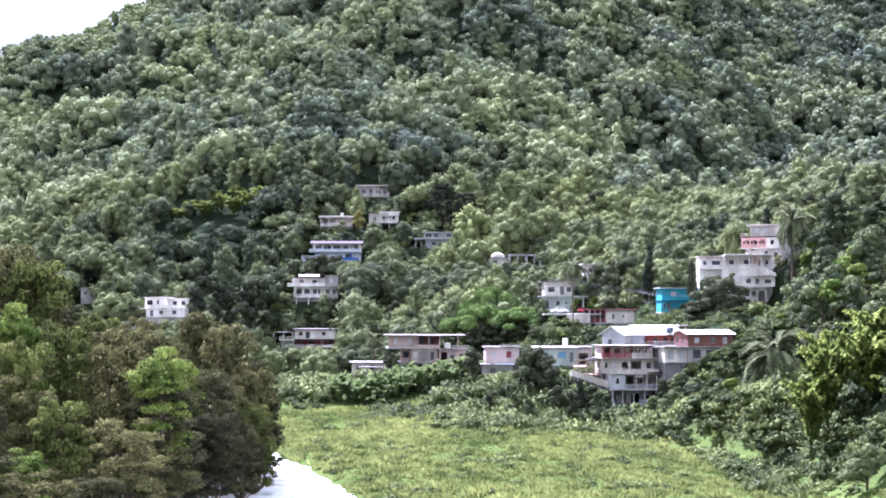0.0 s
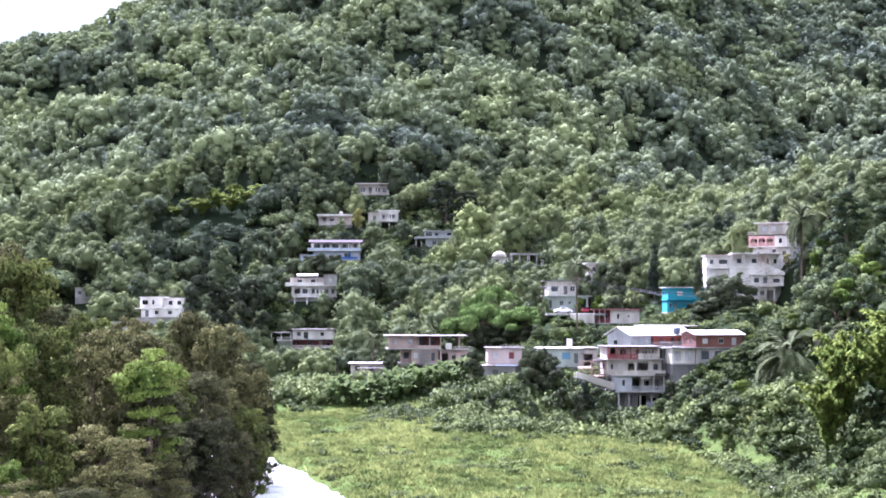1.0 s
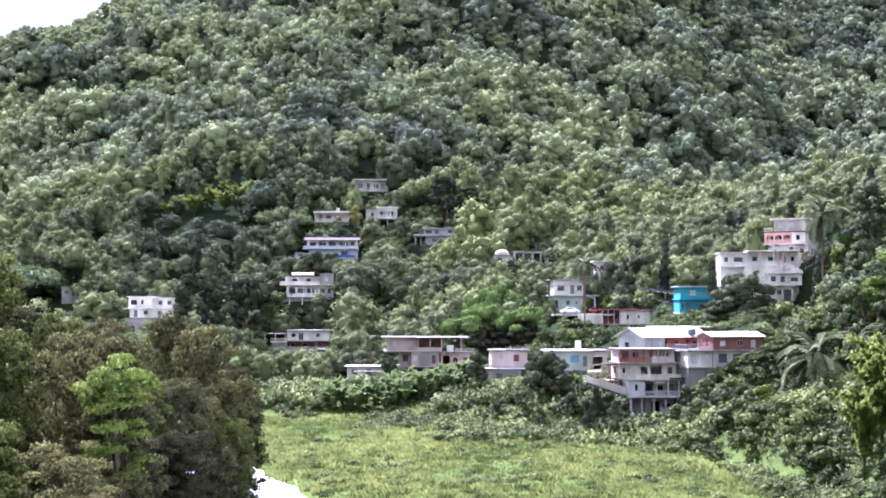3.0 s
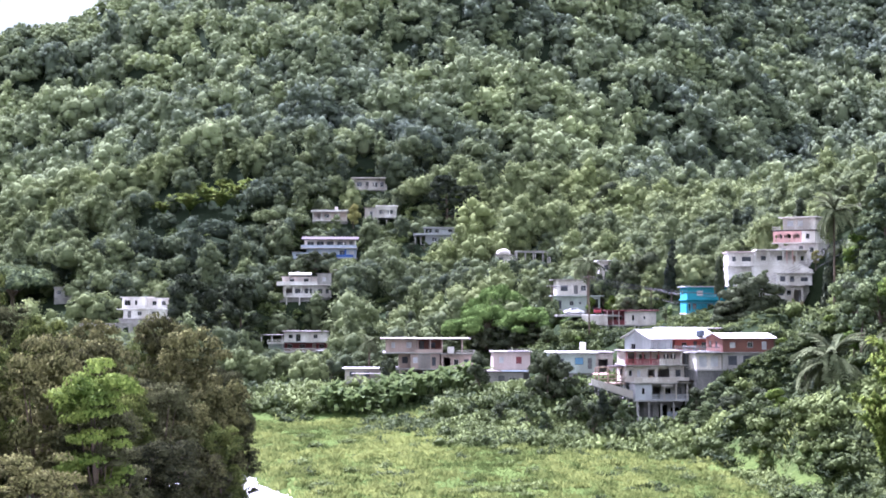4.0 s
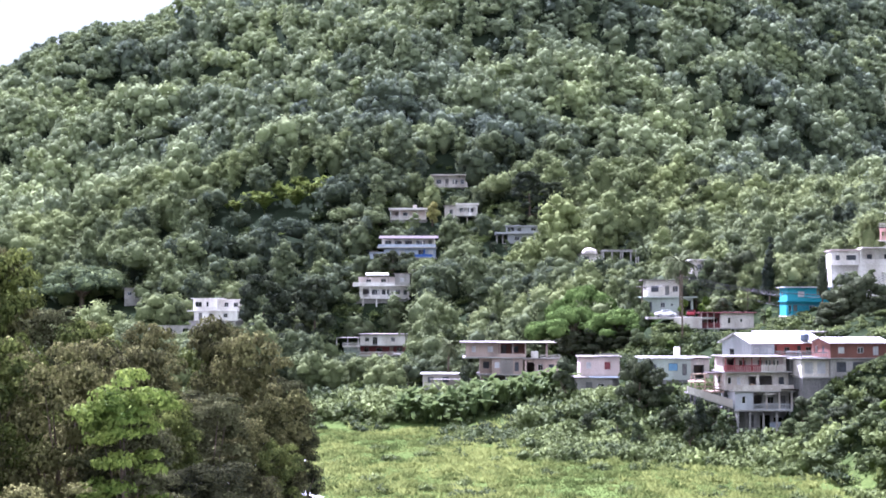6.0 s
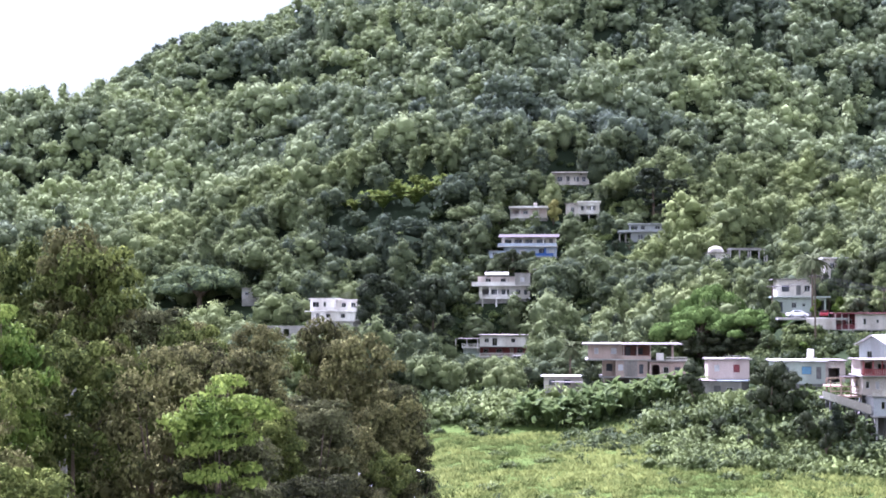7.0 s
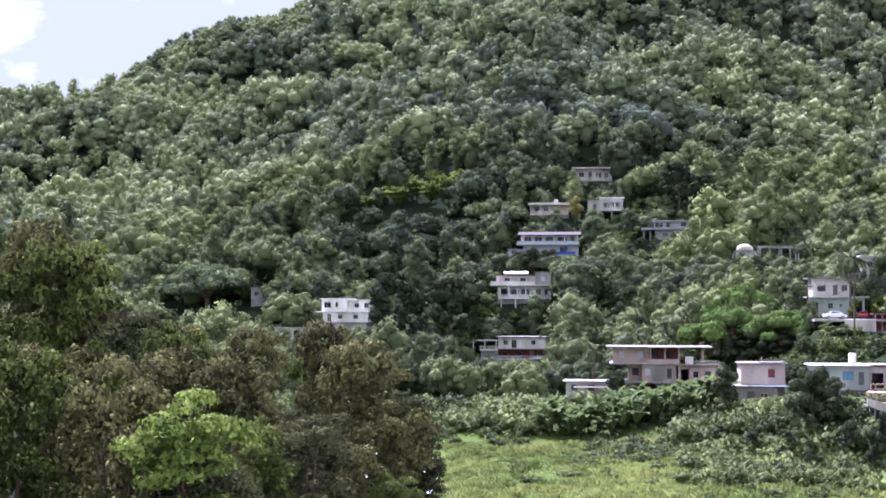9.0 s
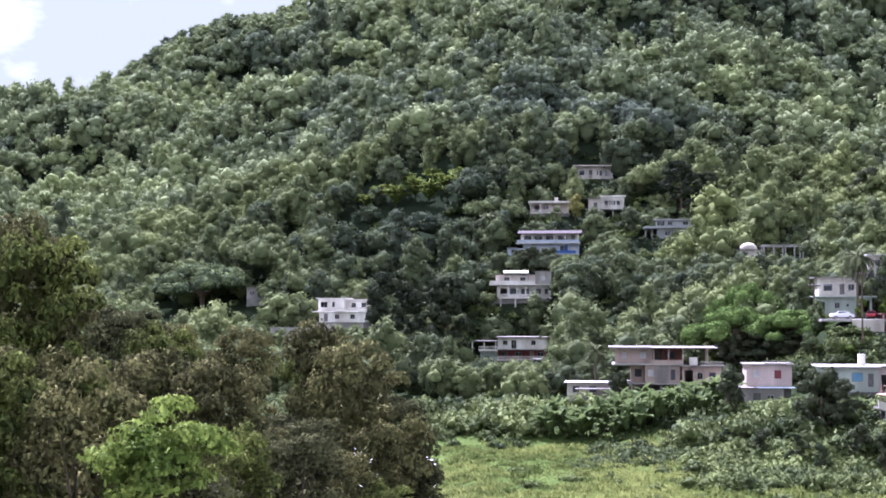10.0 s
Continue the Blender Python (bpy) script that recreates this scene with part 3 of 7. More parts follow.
def build_forest():
    rng = np.random.default_rng(11)
    protos = [], [], []
    for kind, tall, rad in (("round", 8.6, 4.0), ("round", 7.6, 4.3), ("round", 9.4, 3.7), ("tower", 11.0, 2.9), ("umbrella", 7.6, 5.0), ("ragged", 8.8, 3.9), ("tower", 9.6, 2.6), ("round", 7.0, 4.7), ("ragged", 7.6, 4.4), ("round", 8.2, 3.6)):
        for bunch, (lumps, cards, size) in zip(protos, ((9, 420, 0.58), (8, 230, 0.80), (7, 150, 1.0))):
            bunch.append(dome_crown(rng, kind, rad, tall, lumps, cards, size))
    low, high = ([[], [], [], [], [], [], [0, 0], [], []] for _ in range(2))
    y = 390.0
    while y < 1270:
        step = 5.6 + max(0, y - 425) * 0.0060
        x = -12 - 0.44 * (y - 80)
        while x < 14 + 0.285 * y:
            px, py = x + rng.uniform(-0.45, 0.45) * step, y + rng.uniform(-0.45, 0.45) * step
            x += step
            if py > 1030 and px < 60 or py > 930 and px < -60:
                continue
            if bank_edge(px, py) < 48 and py < 500 or py < 470 and (rng.random() < 0.25 or 3 < px < 33 and py < 410):
                continue
            g, free = ground_at(px, py), room_at(px, py)
            if -99 < px < -59 and 528 < py < 573 and rng.random() < 0.88:
                continue
            if free < g + 1.6 or -136 < px < -108 and 468 < py < 499:
                continue
            if py < 560 and -60 < px < 60 and rng.random() < 0.10:
                continue
            rim = py > 975 and px < 110 or py > 880 and px < -10 or py > 800 and px < -150
            for _ in range(2 if rim else 1):
                if rim:
                    s = rng.uniform(0.50, 0.80)
                    px, py = px + rng.uniform(-3.5, 3.5), py + rng.uniform(-3.5, 3.5)
                    g = ground_at(px, py)
                else:
                    u = rng.random()
                    s = step / 6.4 * (rng.uniform(0.62, 1.12) if u < 0.80 else rng.uniform(0.42, 0.62) if u < 0.88 else rng.uniform(1.12, 1.5))
                s = min(s, (free - g) / 9.5)
                patch = noise.noise(Vector((px * 0.012, py * 0.012, 3.0)))
                stand = noise.noise(Vector((px * 0.035, py * 0.035, 8.0)))
                v, f, cv, cf, nm, cn = protos[0 if py < 600 else 1 if py < 800 else 2][rng.integers(0, 3 if rim else 10)]
                a = rng.uniform(0, 6.283)
                c, si = math.cos(a), math.sin(a)
                R = np.array([[c, -si, 0], [si, c, 0], [0, 0, 1]]).T
                S = np.array([s, s, s * rng.uniform(0.90, 1.35)])
                at = np.array([px, py, g - 1.2 * s])
                # the left flank's tint is raised to stand for its sunlit side
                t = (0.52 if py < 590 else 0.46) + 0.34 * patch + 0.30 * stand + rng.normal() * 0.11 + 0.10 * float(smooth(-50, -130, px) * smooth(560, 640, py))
                # shade put into the tint of gully belts and the hill's right side
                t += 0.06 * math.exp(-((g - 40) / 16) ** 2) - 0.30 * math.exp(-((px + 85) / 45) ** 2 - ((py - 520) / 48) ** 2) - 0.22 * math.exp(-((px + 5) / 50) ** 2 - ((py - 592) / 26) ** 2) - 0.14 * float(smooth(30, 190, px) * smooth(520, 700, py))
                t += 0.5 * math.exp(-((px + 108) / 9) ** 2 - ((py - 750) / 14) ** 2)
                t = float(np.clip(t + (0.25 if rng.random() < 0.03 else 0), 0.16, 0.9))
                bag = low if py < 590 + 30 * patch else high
                bag[0].append((v * S) @ R + at)
                bag[1].append(f + bag[6][0])
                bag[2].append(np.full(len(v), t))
                bag[3].append(nm @ R)
                bag[6][0] += len(v)
                bag[4].append((cv * S) @ R + at)
                bag[5].append(cf + bag[6][1])
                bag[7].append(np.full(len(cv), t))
                bag[8].append(cn @ R)
                bag[6][1] += len(cv)
        y += step
    for bag, mat, label in ((high, M["leaf_hill_hazy"], "dense tropical forest covering the mountainside"), (low, M["leaf_slope"], "dense green wood between the houses on the slope")):
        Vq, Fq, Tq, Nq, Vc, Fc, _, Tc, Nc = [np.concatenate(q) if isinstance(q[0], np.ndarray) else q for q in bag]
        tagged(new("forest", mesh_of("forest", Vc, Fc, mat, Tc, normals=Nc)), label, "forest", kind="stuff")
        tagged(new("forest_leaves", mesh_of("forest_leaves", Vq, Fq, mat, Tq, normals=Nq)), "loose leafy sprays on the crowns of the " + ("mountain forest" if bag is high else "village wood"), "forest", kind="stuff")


build_forest()


# ---- single trees ----
def make_tree(name, label, seed, shape, radius, tall, trunk, lumps, leaves, size, mat, tint, thick=0.3, jitter=0.55, limbs=5, heart=0.86, spread=(0.86, 1.16), puff=0.65, flat=0.25):
    """A tree at the origin: tapered trunk with limbs, and a crown of leaf cards about dark hearts."""
    rng = np.random.default_rng(seed)
    root = tagged(new(name), label, "tree")
    lum = lumps_of(rng, shape, radius, tall, lumps)
    bm = bmesh.new()
    bend = rng.uniform(-0.6, 0.6, 2)
    top = trunk + tall * 0.55
    spine = [(bend[0] * u * u, bend[1] * u * u, top * u - 1.5 * (u == 0)) for u in (0, 0.3, 0.6, 1)]
    add_tube(bm, spine, [thick * 1.3, thick, thick * 0.75, thick * 0.3], 7)
    for x, y, z, r, s in lum[:limbs]:
        h = trunk * 0.75 + z * 0.3
        add_tube(bm, [(0.3 * bend[0], 0.3 * bend[1], h), (x * 0.5, y * 0.5, (h + z + trunk) * 0.5), (x, y, z + trunk)], [thick * 0.5, thick * 0.35, thick * 0.12], 5)
    part("trunk", bm, M["bark"], root)
    v, f, nm = cards_on(rng, lum, leaves, size, jitter=jitter, spread=spread, puff=puff, flat=flat)
    clump = np.array([noise.noise(Vector(q) * 0.42 + Vector((seed, 0, 0))) for q in v[::4]])
    t = np.clip(tint + np.repeat(rng.normal(size=len(f)) * 0.05 + 0.38 * clump, 4), 0, 1)
    o = new("crown", mesh_of("crown", v + (0, 0, trunk), f, mat, t, normals=nm))
    o.parent = root
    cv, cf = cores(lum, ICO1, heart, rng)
    # the lower tint puts shade inside the crown into the leaf colour
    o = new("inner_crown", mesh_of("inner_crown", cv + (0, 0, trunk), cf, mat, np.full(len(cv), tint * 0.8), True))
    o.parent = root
    return root


def plant(proto, x, y, s=1.0, turn=0.0, sink=0.2, z=None, label="", group="", tallness=1.0):
    m = pose(x, y, (ground_at(x, y) if z is None else z) - sink, 0, 0, turn)
    ob = copy_thing(proto, m)
    ob.scale = (s, s, s * tallness)
    if label:
        ob["label"] = label
    if group:
        ob["group"] = group
    return ob


def drop_proto(ob):
    for o in (*ob.children_recursive, ob):
        bpy.data.objects.remove(o)


rt = np.random.default_rng(21)
near_dark = [make_tree("tree", ("brown-green riverside tree in full leaf", "near-black green riverside tree in full leaf", "olive-green bushy riverside tree in full leaf", "light brown-green riverside tree with layered leaves")[i], 30 + i, "tiers" if i % 2 else "round", 5.6, 15.4, 1.0, 74, 10500, 0.31, M[mat], ti, 0.30, 0.7, 16, 0.6, (0.6, 1.3), 0.6, 0.8)
             for i, (mat, ti) in enumerate((("leaf_brown", 0.30), ("leaf_shadow", 0.34), ("leaf_olive", 0.30), ("leaf_brown", 0.50)))]
bright_tree = make_tree("tree", "young tree with large bright yellow-green leaves", 41, "tiers", 4.3, 11.0, 5.0, 52, 7600, 0.31, M["leaf_bright"], 0.32, 0.22, 0.6, 12, 0.6, (0.6, 1.3))

# the riverside wood: x, y, crown top, kind, size
NEAR = [(-26.5, 225, 11.0, 0, 0.55), (-41, 158, 20.0, 2, 0.8), (-40, 154, 16.5, 3, 0.7), (-23.6, 216, 11.0, 1, 0.5), (-36.5, 141, 10.0, 4, 0.6), (-44, 168, 22.5, 4, 0.75), (-28.5, 166, 18.0, 4, 0.95), (-28.5, 168, 14.5, 1, 0.75), (-27.5, 213, 20.5, 0, 1.0), (-33.5, 226, 22.0, 0, 0.92), (-27.5, 190, 14.5, 1, 0.80), (-34, 196, 19.5, 0, 0.95),
        (-34.5, 172, 20.5, 3, 0.85), (-40.5, 172, 21.5, 2, 0.95), (-55, 214, 31.0, 0, 1.15), (-62, 216, 30.0, 2, 1.1), (-52.5, 211, 30.0, 2, 0.6), (-47, 224, 22.0, 2, 1.0),
        (-41, 206, 20.0, 0, 1.0), (-49, 198, 20.5, 3, 0.95), (-57, 194, 22.0, 2, 1.0), (-29, 150, 12.5, 3, 0.75), (-35, 150, 14.5, 2, 0.8),
        (-45, 160, 19.5, 3, 0.95), (-37, 240, 20.5, 2, 0.9), (-47, 250, 21.0, 0, 1.0), (-58, 246, 22.5, 1, 1.0), (-68, 246, 25.0, 3, 1.1), (-70, 262, 24.0, 2, 1.1),
        (-40, 136, 15.0, 1, 0.85), (-33, 132, 9.5, 3, 0.65), (-54, 176, 21.0, 0, 1.0), (-30.5, 205, 14.5, 1, 0.8), (-26.5, 176, 10.5, 1, 0.62), (-23.3, 188, 9.0, 0, 0.55), (-24.7, 178, 10.5, 1, 0.6), (-22.9, 199, 11.0, 2, 0.6), (-25.3, 207, 14.5, 0, 0.7), (-26, 222, 15, 1, 0.7), (-26.2, 198, 13, 0, 0.7), (-30, 184, 16, 2, 0.8), (-30, 142, 7.5, 1, 0.6), (-27, 160, 9, 3, 0.6), (-24.3, 214, 12.5, 0, 0.55), (-78, 280, 24, 1, 1.1), (-62, 275, 21, 0, 1.0),
        (-46, 176, 14.5, 3, 0.7), (-42.5, 163, 11, 2, 0.6), (-50, 187, 17, 2, 0.8), (-38, 150, 9.5, 3, 0.6), (-47.5, 166, 12, 3, 0.6), (-52, 205, 19.5, 3, 0.8), (-44, 214, 19.5, 2, 0.8), (-24.6, 206, 9, 1, 0.5), (-23.4, 192, 7.5, 1, 0.45)]
def plant_to(proto, full, x, y, top, s, turn, **more):
    """Plants a tree on the ground, stretched so that its crown ends at the height top."""
    g = ground_at(x, y)
    q = (top - g) / (full * s)
    t = min(1.6, max(0.82, q))
    return plant(proto, x, y, s * q / t, turn, tallness=t, **more)


for x, y, top, k, s in NEAR:
    plant_to(bright_tree if k == 4 else near_dark[k], 15.4 if k == 4 else 15.6, x, y, top, s, rt.uniform(0, 360), group="riverside wood")

def dead_trunk(x, y, top):
    root = tagged(new("dead_tree"), "bare pale grey dead trunk with a bent top", "tree")
    g = ground_at(x, y)
    root.location = (x, y, g)
    h = top - g
    bm = bmesh.new()
    add_tube(bm, [(0, 0, -0.6), (0.1, 0, h * 0.4), (-0.15, 0, h * 0.62), (-0.1, 0, h * 0.8), (0.25, 0, h * 0.93), (0.8, 0, h)], [0.30, 0.24, 0.21, 0.19, 0.16, 0.10], 9)
    part("trunk", bm, M["grey"], root)
    for a, b, c in ((0.55, -0.8, 0.70), (0.75, 0.7, 0.86), (0.40, 0.6, 0.52)):
        bm = bmesh.new()
        add_tube(bm, [(-0.1, 0, h * a), (b * 0.5, 0.1, h * (a + c) / 2), (b, 0.2, h * c)], [0.12, 0.08, 0.04], 6)
        part("branch", bm, M["grey"], root)


dead_trunk(-43.6, 179, 16.6)

def make_bamboo(name, label, seed, reach, tall, culms, leaves):
    """A clump of bamboo: thin culms that rise and arch outwards, with sprays of hanging leaves along their upper part."""
    rng = np.random.default_rng(seed)
    root = tagged(new(name), label, "bamboo")

    def along(k, u):
        far, high = lean[k] * u ** 2.3, rise[k] * (1.42 * u - 0.46 * u ** 2.6)
        return np.stack([far * np.cos(turn[k]), far * np.sin(turn[k]), high], -1)

    turn, lean, rise = rng.uniform(0, 6.283, culms), reach * rng.uniform(0.25, 1.0, culms), tall * rng.uniform(0.60, 1.0, culms)
    bm = bmesh.new()
    for k in range(culms):
        pts = along(np.full(6, k), np.linspace(0, 1, 6)) - np.array([(0, 0, 0.5 * (i == 0)) for i in range(6)])
        add_tube(bm, [tuple(p) for p in pts], [0.06, 0.06, 0.05, 0.045, 0.035, 0.015], 4)
    part("stem", bm, M["leaf_olive"], root)
    k, u = rng.integers(0, culms, leaves), rng.uniform(0.30, 1.0, leaves) ** 0.8
    pos = along(k, u)
    wide = (0.85 - 0.45 * u)[:, None]
    out = rng.normal(size=(leaves, 3)) * (1, 1, 0.35)
    out /= np.linalg.norm(out, axis=1)[:, None]
    pos = pos + out * wide * rng.uniform(0.1, 1.0, leaves)[:, None] - (0, 0, 0.15)
    d = out * (1, 1, 0.2) + (0, 0, -0.55)
    d /= np.linalg.norm(d, axis=1)[:, None]
    side = np.cross(d, rng.normal(size=d.shape))
    side /= np.linalg.norm(side, axis=1)[:, None]
    s = rng.uniform(0.32, 0.68, leaves)[:, None]
    v = np.stack([pos - d * s * 0.4, pos - side * s * 0.16, pos + d * s * 0.6, pos + side * s * 0.16], 1).reshape(-1, 3)
    nm = out * 0.6 + (0, 0, 0.75)
    nm /= np.linalg.norm(nm, axis=1)[:, None]
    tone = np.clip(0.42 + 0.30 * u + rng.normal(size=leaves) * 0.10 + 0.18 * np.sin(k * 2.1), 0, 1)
    o = new("crown", mesh_of("crown", v, np.arange(len(v)).reshape(-1, 4), M["leaf_bright"], np.repeat(tone, 4), normals=np.repeat(nm, 4, 0)))
    o.parent = root
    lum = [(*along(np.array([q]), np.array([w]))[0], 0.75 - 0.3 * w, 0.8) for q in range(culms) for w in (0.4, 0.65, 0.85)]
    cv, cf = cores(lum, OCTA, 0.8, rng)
    # inner lumps are tinted darker to stand for shade within the clump
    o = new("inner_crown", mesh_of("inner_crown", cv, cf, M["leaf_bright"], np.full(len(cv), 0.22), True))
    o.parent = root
    return root


# trees of the slopes
mid = [make_tree("tree", "leafy green tree on the village slope", 60 + i, sh, r, h, 1.6, n, lv, 0.55, M[mat], ti, 0.22, 0.6, 5)
       for i, (sh, r, h, n, lv, mat, ti) in enumerate((("round", 3.6, 7.5, 12, 900, "leaf_mid", 0.35), ("round", 3.2, 8.5, 11, 850, "leaf_mid", 0.22), ("round", 4.2, 6.5, 12, 950, "leaf_mid", 0.50),
                                                       ("column", 2.6, 9.5, 9, 750, "leaf_dark", 0.35), ("round", 3.4, 7.0, 10, 850, "leaf_dark", 0.45), ("round", 3.3, 6.4, 10, 800, "leaf_bright", 0.15)))]
rain_tree = make_tree("rain_tree", "wide flat-topped rain tree with feathery green crown", 80, "umbrella", 9.0, 9.4, 0.8, 46, 6200, 0.55, M["leaf_rain"], 0.55, 0.5, 0.5, 10)
shade_tree = make_tree("shade_tree", "broad flat-topped grey-green tree above the riverside wood", 81, "umbrella", 9.5, 8.0, 1.0, 44, 4200, 0.6, M["leaf_mid"], 0.42, 0.5, 0.5, 12)
bamboo = make_bamboo("bamboo_clump", "arching clump of bright yellow-green bamboo", 83, 4.8, 9.6, 44, 11500)
broad_dark = make_tree("tree", "broad dark-green tree with a dense rounded crown", 86, "round", 6.2, 10.0, 1.0, 34, 3600, 0.55, M["leaf_dark"], 0.62, 0.4, 0.7, 9)
big_dark = make_tree("tree", "tall dense dark-green tree beside the houses", 85, "round", 6.0, 19.4, 0.4, 40, 5200, 0.6, M["leaf_dark"], 0.34, 0.5, 0.7, 9)
big_green = make_tree("tree", "tall dense green tree on the wooded slope", 84, "round", 6.0, 19.4, 0.4, 40, 4600, 0.62, M["leaf_mid"], 0.30, 0.5, 0.7, 9)
cypress = make_tree("cypress", "slim dark conical tree between the houses", 87, "column", 1.6, 9.5, 0.6, 8, 500, 0.6, M["leaf_dark"], 0.15, 0.15, 0.5, 2)
gold_tree = make_tree("tree", "round tree with golden-olive leaves by a house", 88, "round", 2.6, 4.6, 0.8, 10, 900, 0.45, M["leaf_gold"], 0.55, 0.15, 0.6, 4)

# single trees that stand out
for x, y, top, s, a, lab in ((20.5, 400, 21.2, 1.0, 0, "wide spreading rain tree behind the pink houses"), (9.5, 404, 21.4, 0.95, 140, "broad bright green rain tree behind the pink houses"),
                             (12.5, 416, 26.0, 0.8, 60, "light green spreading tree on the slope")):
    plant_to(rain_tree, 9.3, x, y, top, s, a, label=lab)
plant(shade_tree, -122, 496, 1.35, 30)
for x, y, top, s, a in ((-62, 436, 31.5, 1.1, 0), (-50.5, 440, 30.5, 0.95, 80), (-56, 446, 28, 1.0, 170)):
    plant_to(big_dark, 19.2, x, y, top, s, a, label="tall near-black dense tree before the village")
for x, y, top, s, a in ((1, 541, 63, 1.0, 20), (8, 546, 60, 0.9, 90)):
    plant_to(big_dark, 18.5, x, y, top, s, a)
plant_to(mid[5], 9.0, 36.8, 397, 25.2, 0.5, 0, label="light yellow-green bushy tree beside the lane")
plant_to(mid[2], 9.0, 23.6, 393, 24.5, 0.5, 50, label="feathery green tree before the lane house")
for x, y, top, s, a in ((46, 415, 34.0, 1.05, 30), (17.6, 321, 13.6, 0.62, 40), (20.2, 323, 12.0, 0.55, 130), (-37.5, 507, 37.6, 0.55, 0), (-33.5, 507, 37.2, 0.5, 70), (-41, 508, 36.8, 0.45, 140), (63.5, 371, 28.3, 1.2, 200), (58.0, 368, 23.0, 0.8, 100), (67, 364, 21.5, 0.8, 10), (52, 545, 60, 1.0, 0), (-44, 538, 50, 0.7, 0)):
    plant_to(broad_dark, 10.4, x, y, top, s, a)
for x, y, top, s in ((20.5, 396, 18.0, 0.85), (14.5, 398, 17.5, 0.75), (25.5, 399, 18.5, 0.7), (9.5, 401, 17.0, 0.7)):
    plant_to(broad_dark, 10.4, x, y, top, s, 20 * x, label="dense dark-green tree below the rain trees")
plant_to(cypress, 9.8, 51.0, 402, 37.6, 1.15, 0)
plant_to(gold_tree, 5.4, -28.0, 537, 53.0, 1.05, 0)
plant(gold_tree, 79.0, 382.5, 0.62, 0, label="small bush with orange-gold leaves by a white house")
plant_to(mid[4], 8.1, 6.4, 347, 12.8, 0.85, 40, label="small tree before the pink house")
for x, y, top, s in ((-66, 555, 60, 1.1), (-71, 553, 58, 1.1), (-76, 558, 59, 1.2), (-81, 554, 56.5, 1.1), (-86, 560, 57, 1.1), (-90, 556, 54, 1.0), (-94, 562, 54, 1.0), (-72, 566, 62, 1.1), (-80, 568, 61, 1.1), (-63, 562, 62, 1.0)):
    plant_to(bamboo, 9.6, x, y, top + 1.5, s * 1.15, rt.uniform(0, 360), group="bamboo on the hillside")

# trees that stand before the houses on the bank
for x, y, top, s, k in ((44.5, 309, 9.6, 0.75, 0), (42.6, 313, 8.4, 0.8, 4), (46.4, 313, 10.0, 0.8, 1), (40.3, 310, 5.5, 0.6, 2), (28.5, 313, 7.0, 0.75, 4), (31.5, 312, 5.0, 0.6, 1), (25, 312, 6.0, 0.6, 0), (48.0, 307, 9.4, 0.75, 2), (52.2, 307, 8.8, 0.7, 4), (56.5, 305, 9.4, 0.75, 1), (42.5, 303, 7.0, 0.7, 2), (46.2, 301, 8.0, 0.8, 4), (50.5, 300, 8.2, 0.8, 0), (54.5, 298, 8.8, 0.8, 1), (48, 294, 6.4, 0.7, 4), (53, 291, 7.4, 0.75, 2), (57.5, 292, 8.8, 0.8, 0), (44, 296, 5.4, 0.6, 1), (19.5, 331, 9.5, 0.7, 4), (22.5, 326, 8.0, 0.65, 1), (15.5, 330, 7.5, 0.7, 0),
                        (27.5, 311, 5.0, 0.5, 1), (24.5, 317, 6.0, 0.55, 4), (-12, 372, 11.5, 0.55, 4), (60.5, 312, 17.0, 0.8, 3), (62, 318, 18, 0.9, 0), (59.5, 330, 17.5, 0.8, 1), (-13, 517, 40.4, 0.6, 0), (-9.5, 518, 40.8, 0.6, 4), (-6, 519, 41.0, 0.6, 1), (-16, 520, 41.5, 0.6, 2), (87.2, 377, 28.5, 0.8, 4), (89.2, 381, 32.0, 0.8, 1), (86.2, 373, 24.5, 0.7, 0), (91, 376, 33.0, 0.9, 4), (89, 390, 36.0, 0.7, 0), (79, 369, 21.0, 0.7, 1), (75, 370, 20.5, 0.6, 2), (83, 370, 22.0, 0.7, 4), (40, 383, 16.5, 0.6, 2), (56, 372, 18.5, 0.7, 2), (52, 369, 17.5, 0.6, 5),
                        (34, 377, 15.5, 0.5, 2), (28, 378, 16.0, 0.5, 5), (38.5, 412, 30.0, 0.6, 0), (41, 411, 31.0, 0.7, 4), (36.5, 412, 29.0, 0.6, 2), (34, 413, 27, 0.5, 1), (59, 303, 14.5, 0.8, 1), (63, 306, 17.0, 0.9, 0), (62, 297, 14.0, 0.8, 2), (66, 301, 18.0, 0.9, 1), (22, 384, 18.5, 0.6, 2), (25.5, 381, 17, 0.5, 0), (32.5, 400, 24.5, 0.4, 5)):
    plant_to(mid[k], 9.0, x, y, top, s, rt.uniform(0, 360), group="trees among the houses")

for x, y, top, s in ((84.5, 366, 36.5, 0.8), (88.5, 372, 36.0, 0.8), (84, 374, 31.0, 0.6), (80.5, 360, 27.5, 0.75), (92, 380, 41, 0.8), (85.5, 358, 30, 0.75), (90, 364, 35, 0.8), (78.2, 371, 23.5, 0.5), (60.8, 376, 29.6, 0.6), (64, 377, 30.0, 0.6), (67, 378, 29.4, 0.5), (57.8, 379, 30.5, 0.6), (79.5, 374.5, 27.5, 0.55), (81, 378, 30.0, 0.5), (81.5, 371, 27, 0.6), (78, 367, 22.5, 0.5)):
    plant_to(mid[int(x * 3) % 5], 9.0, x, y, top, s, rt.uniform(0, 360), group="trees among the houses")

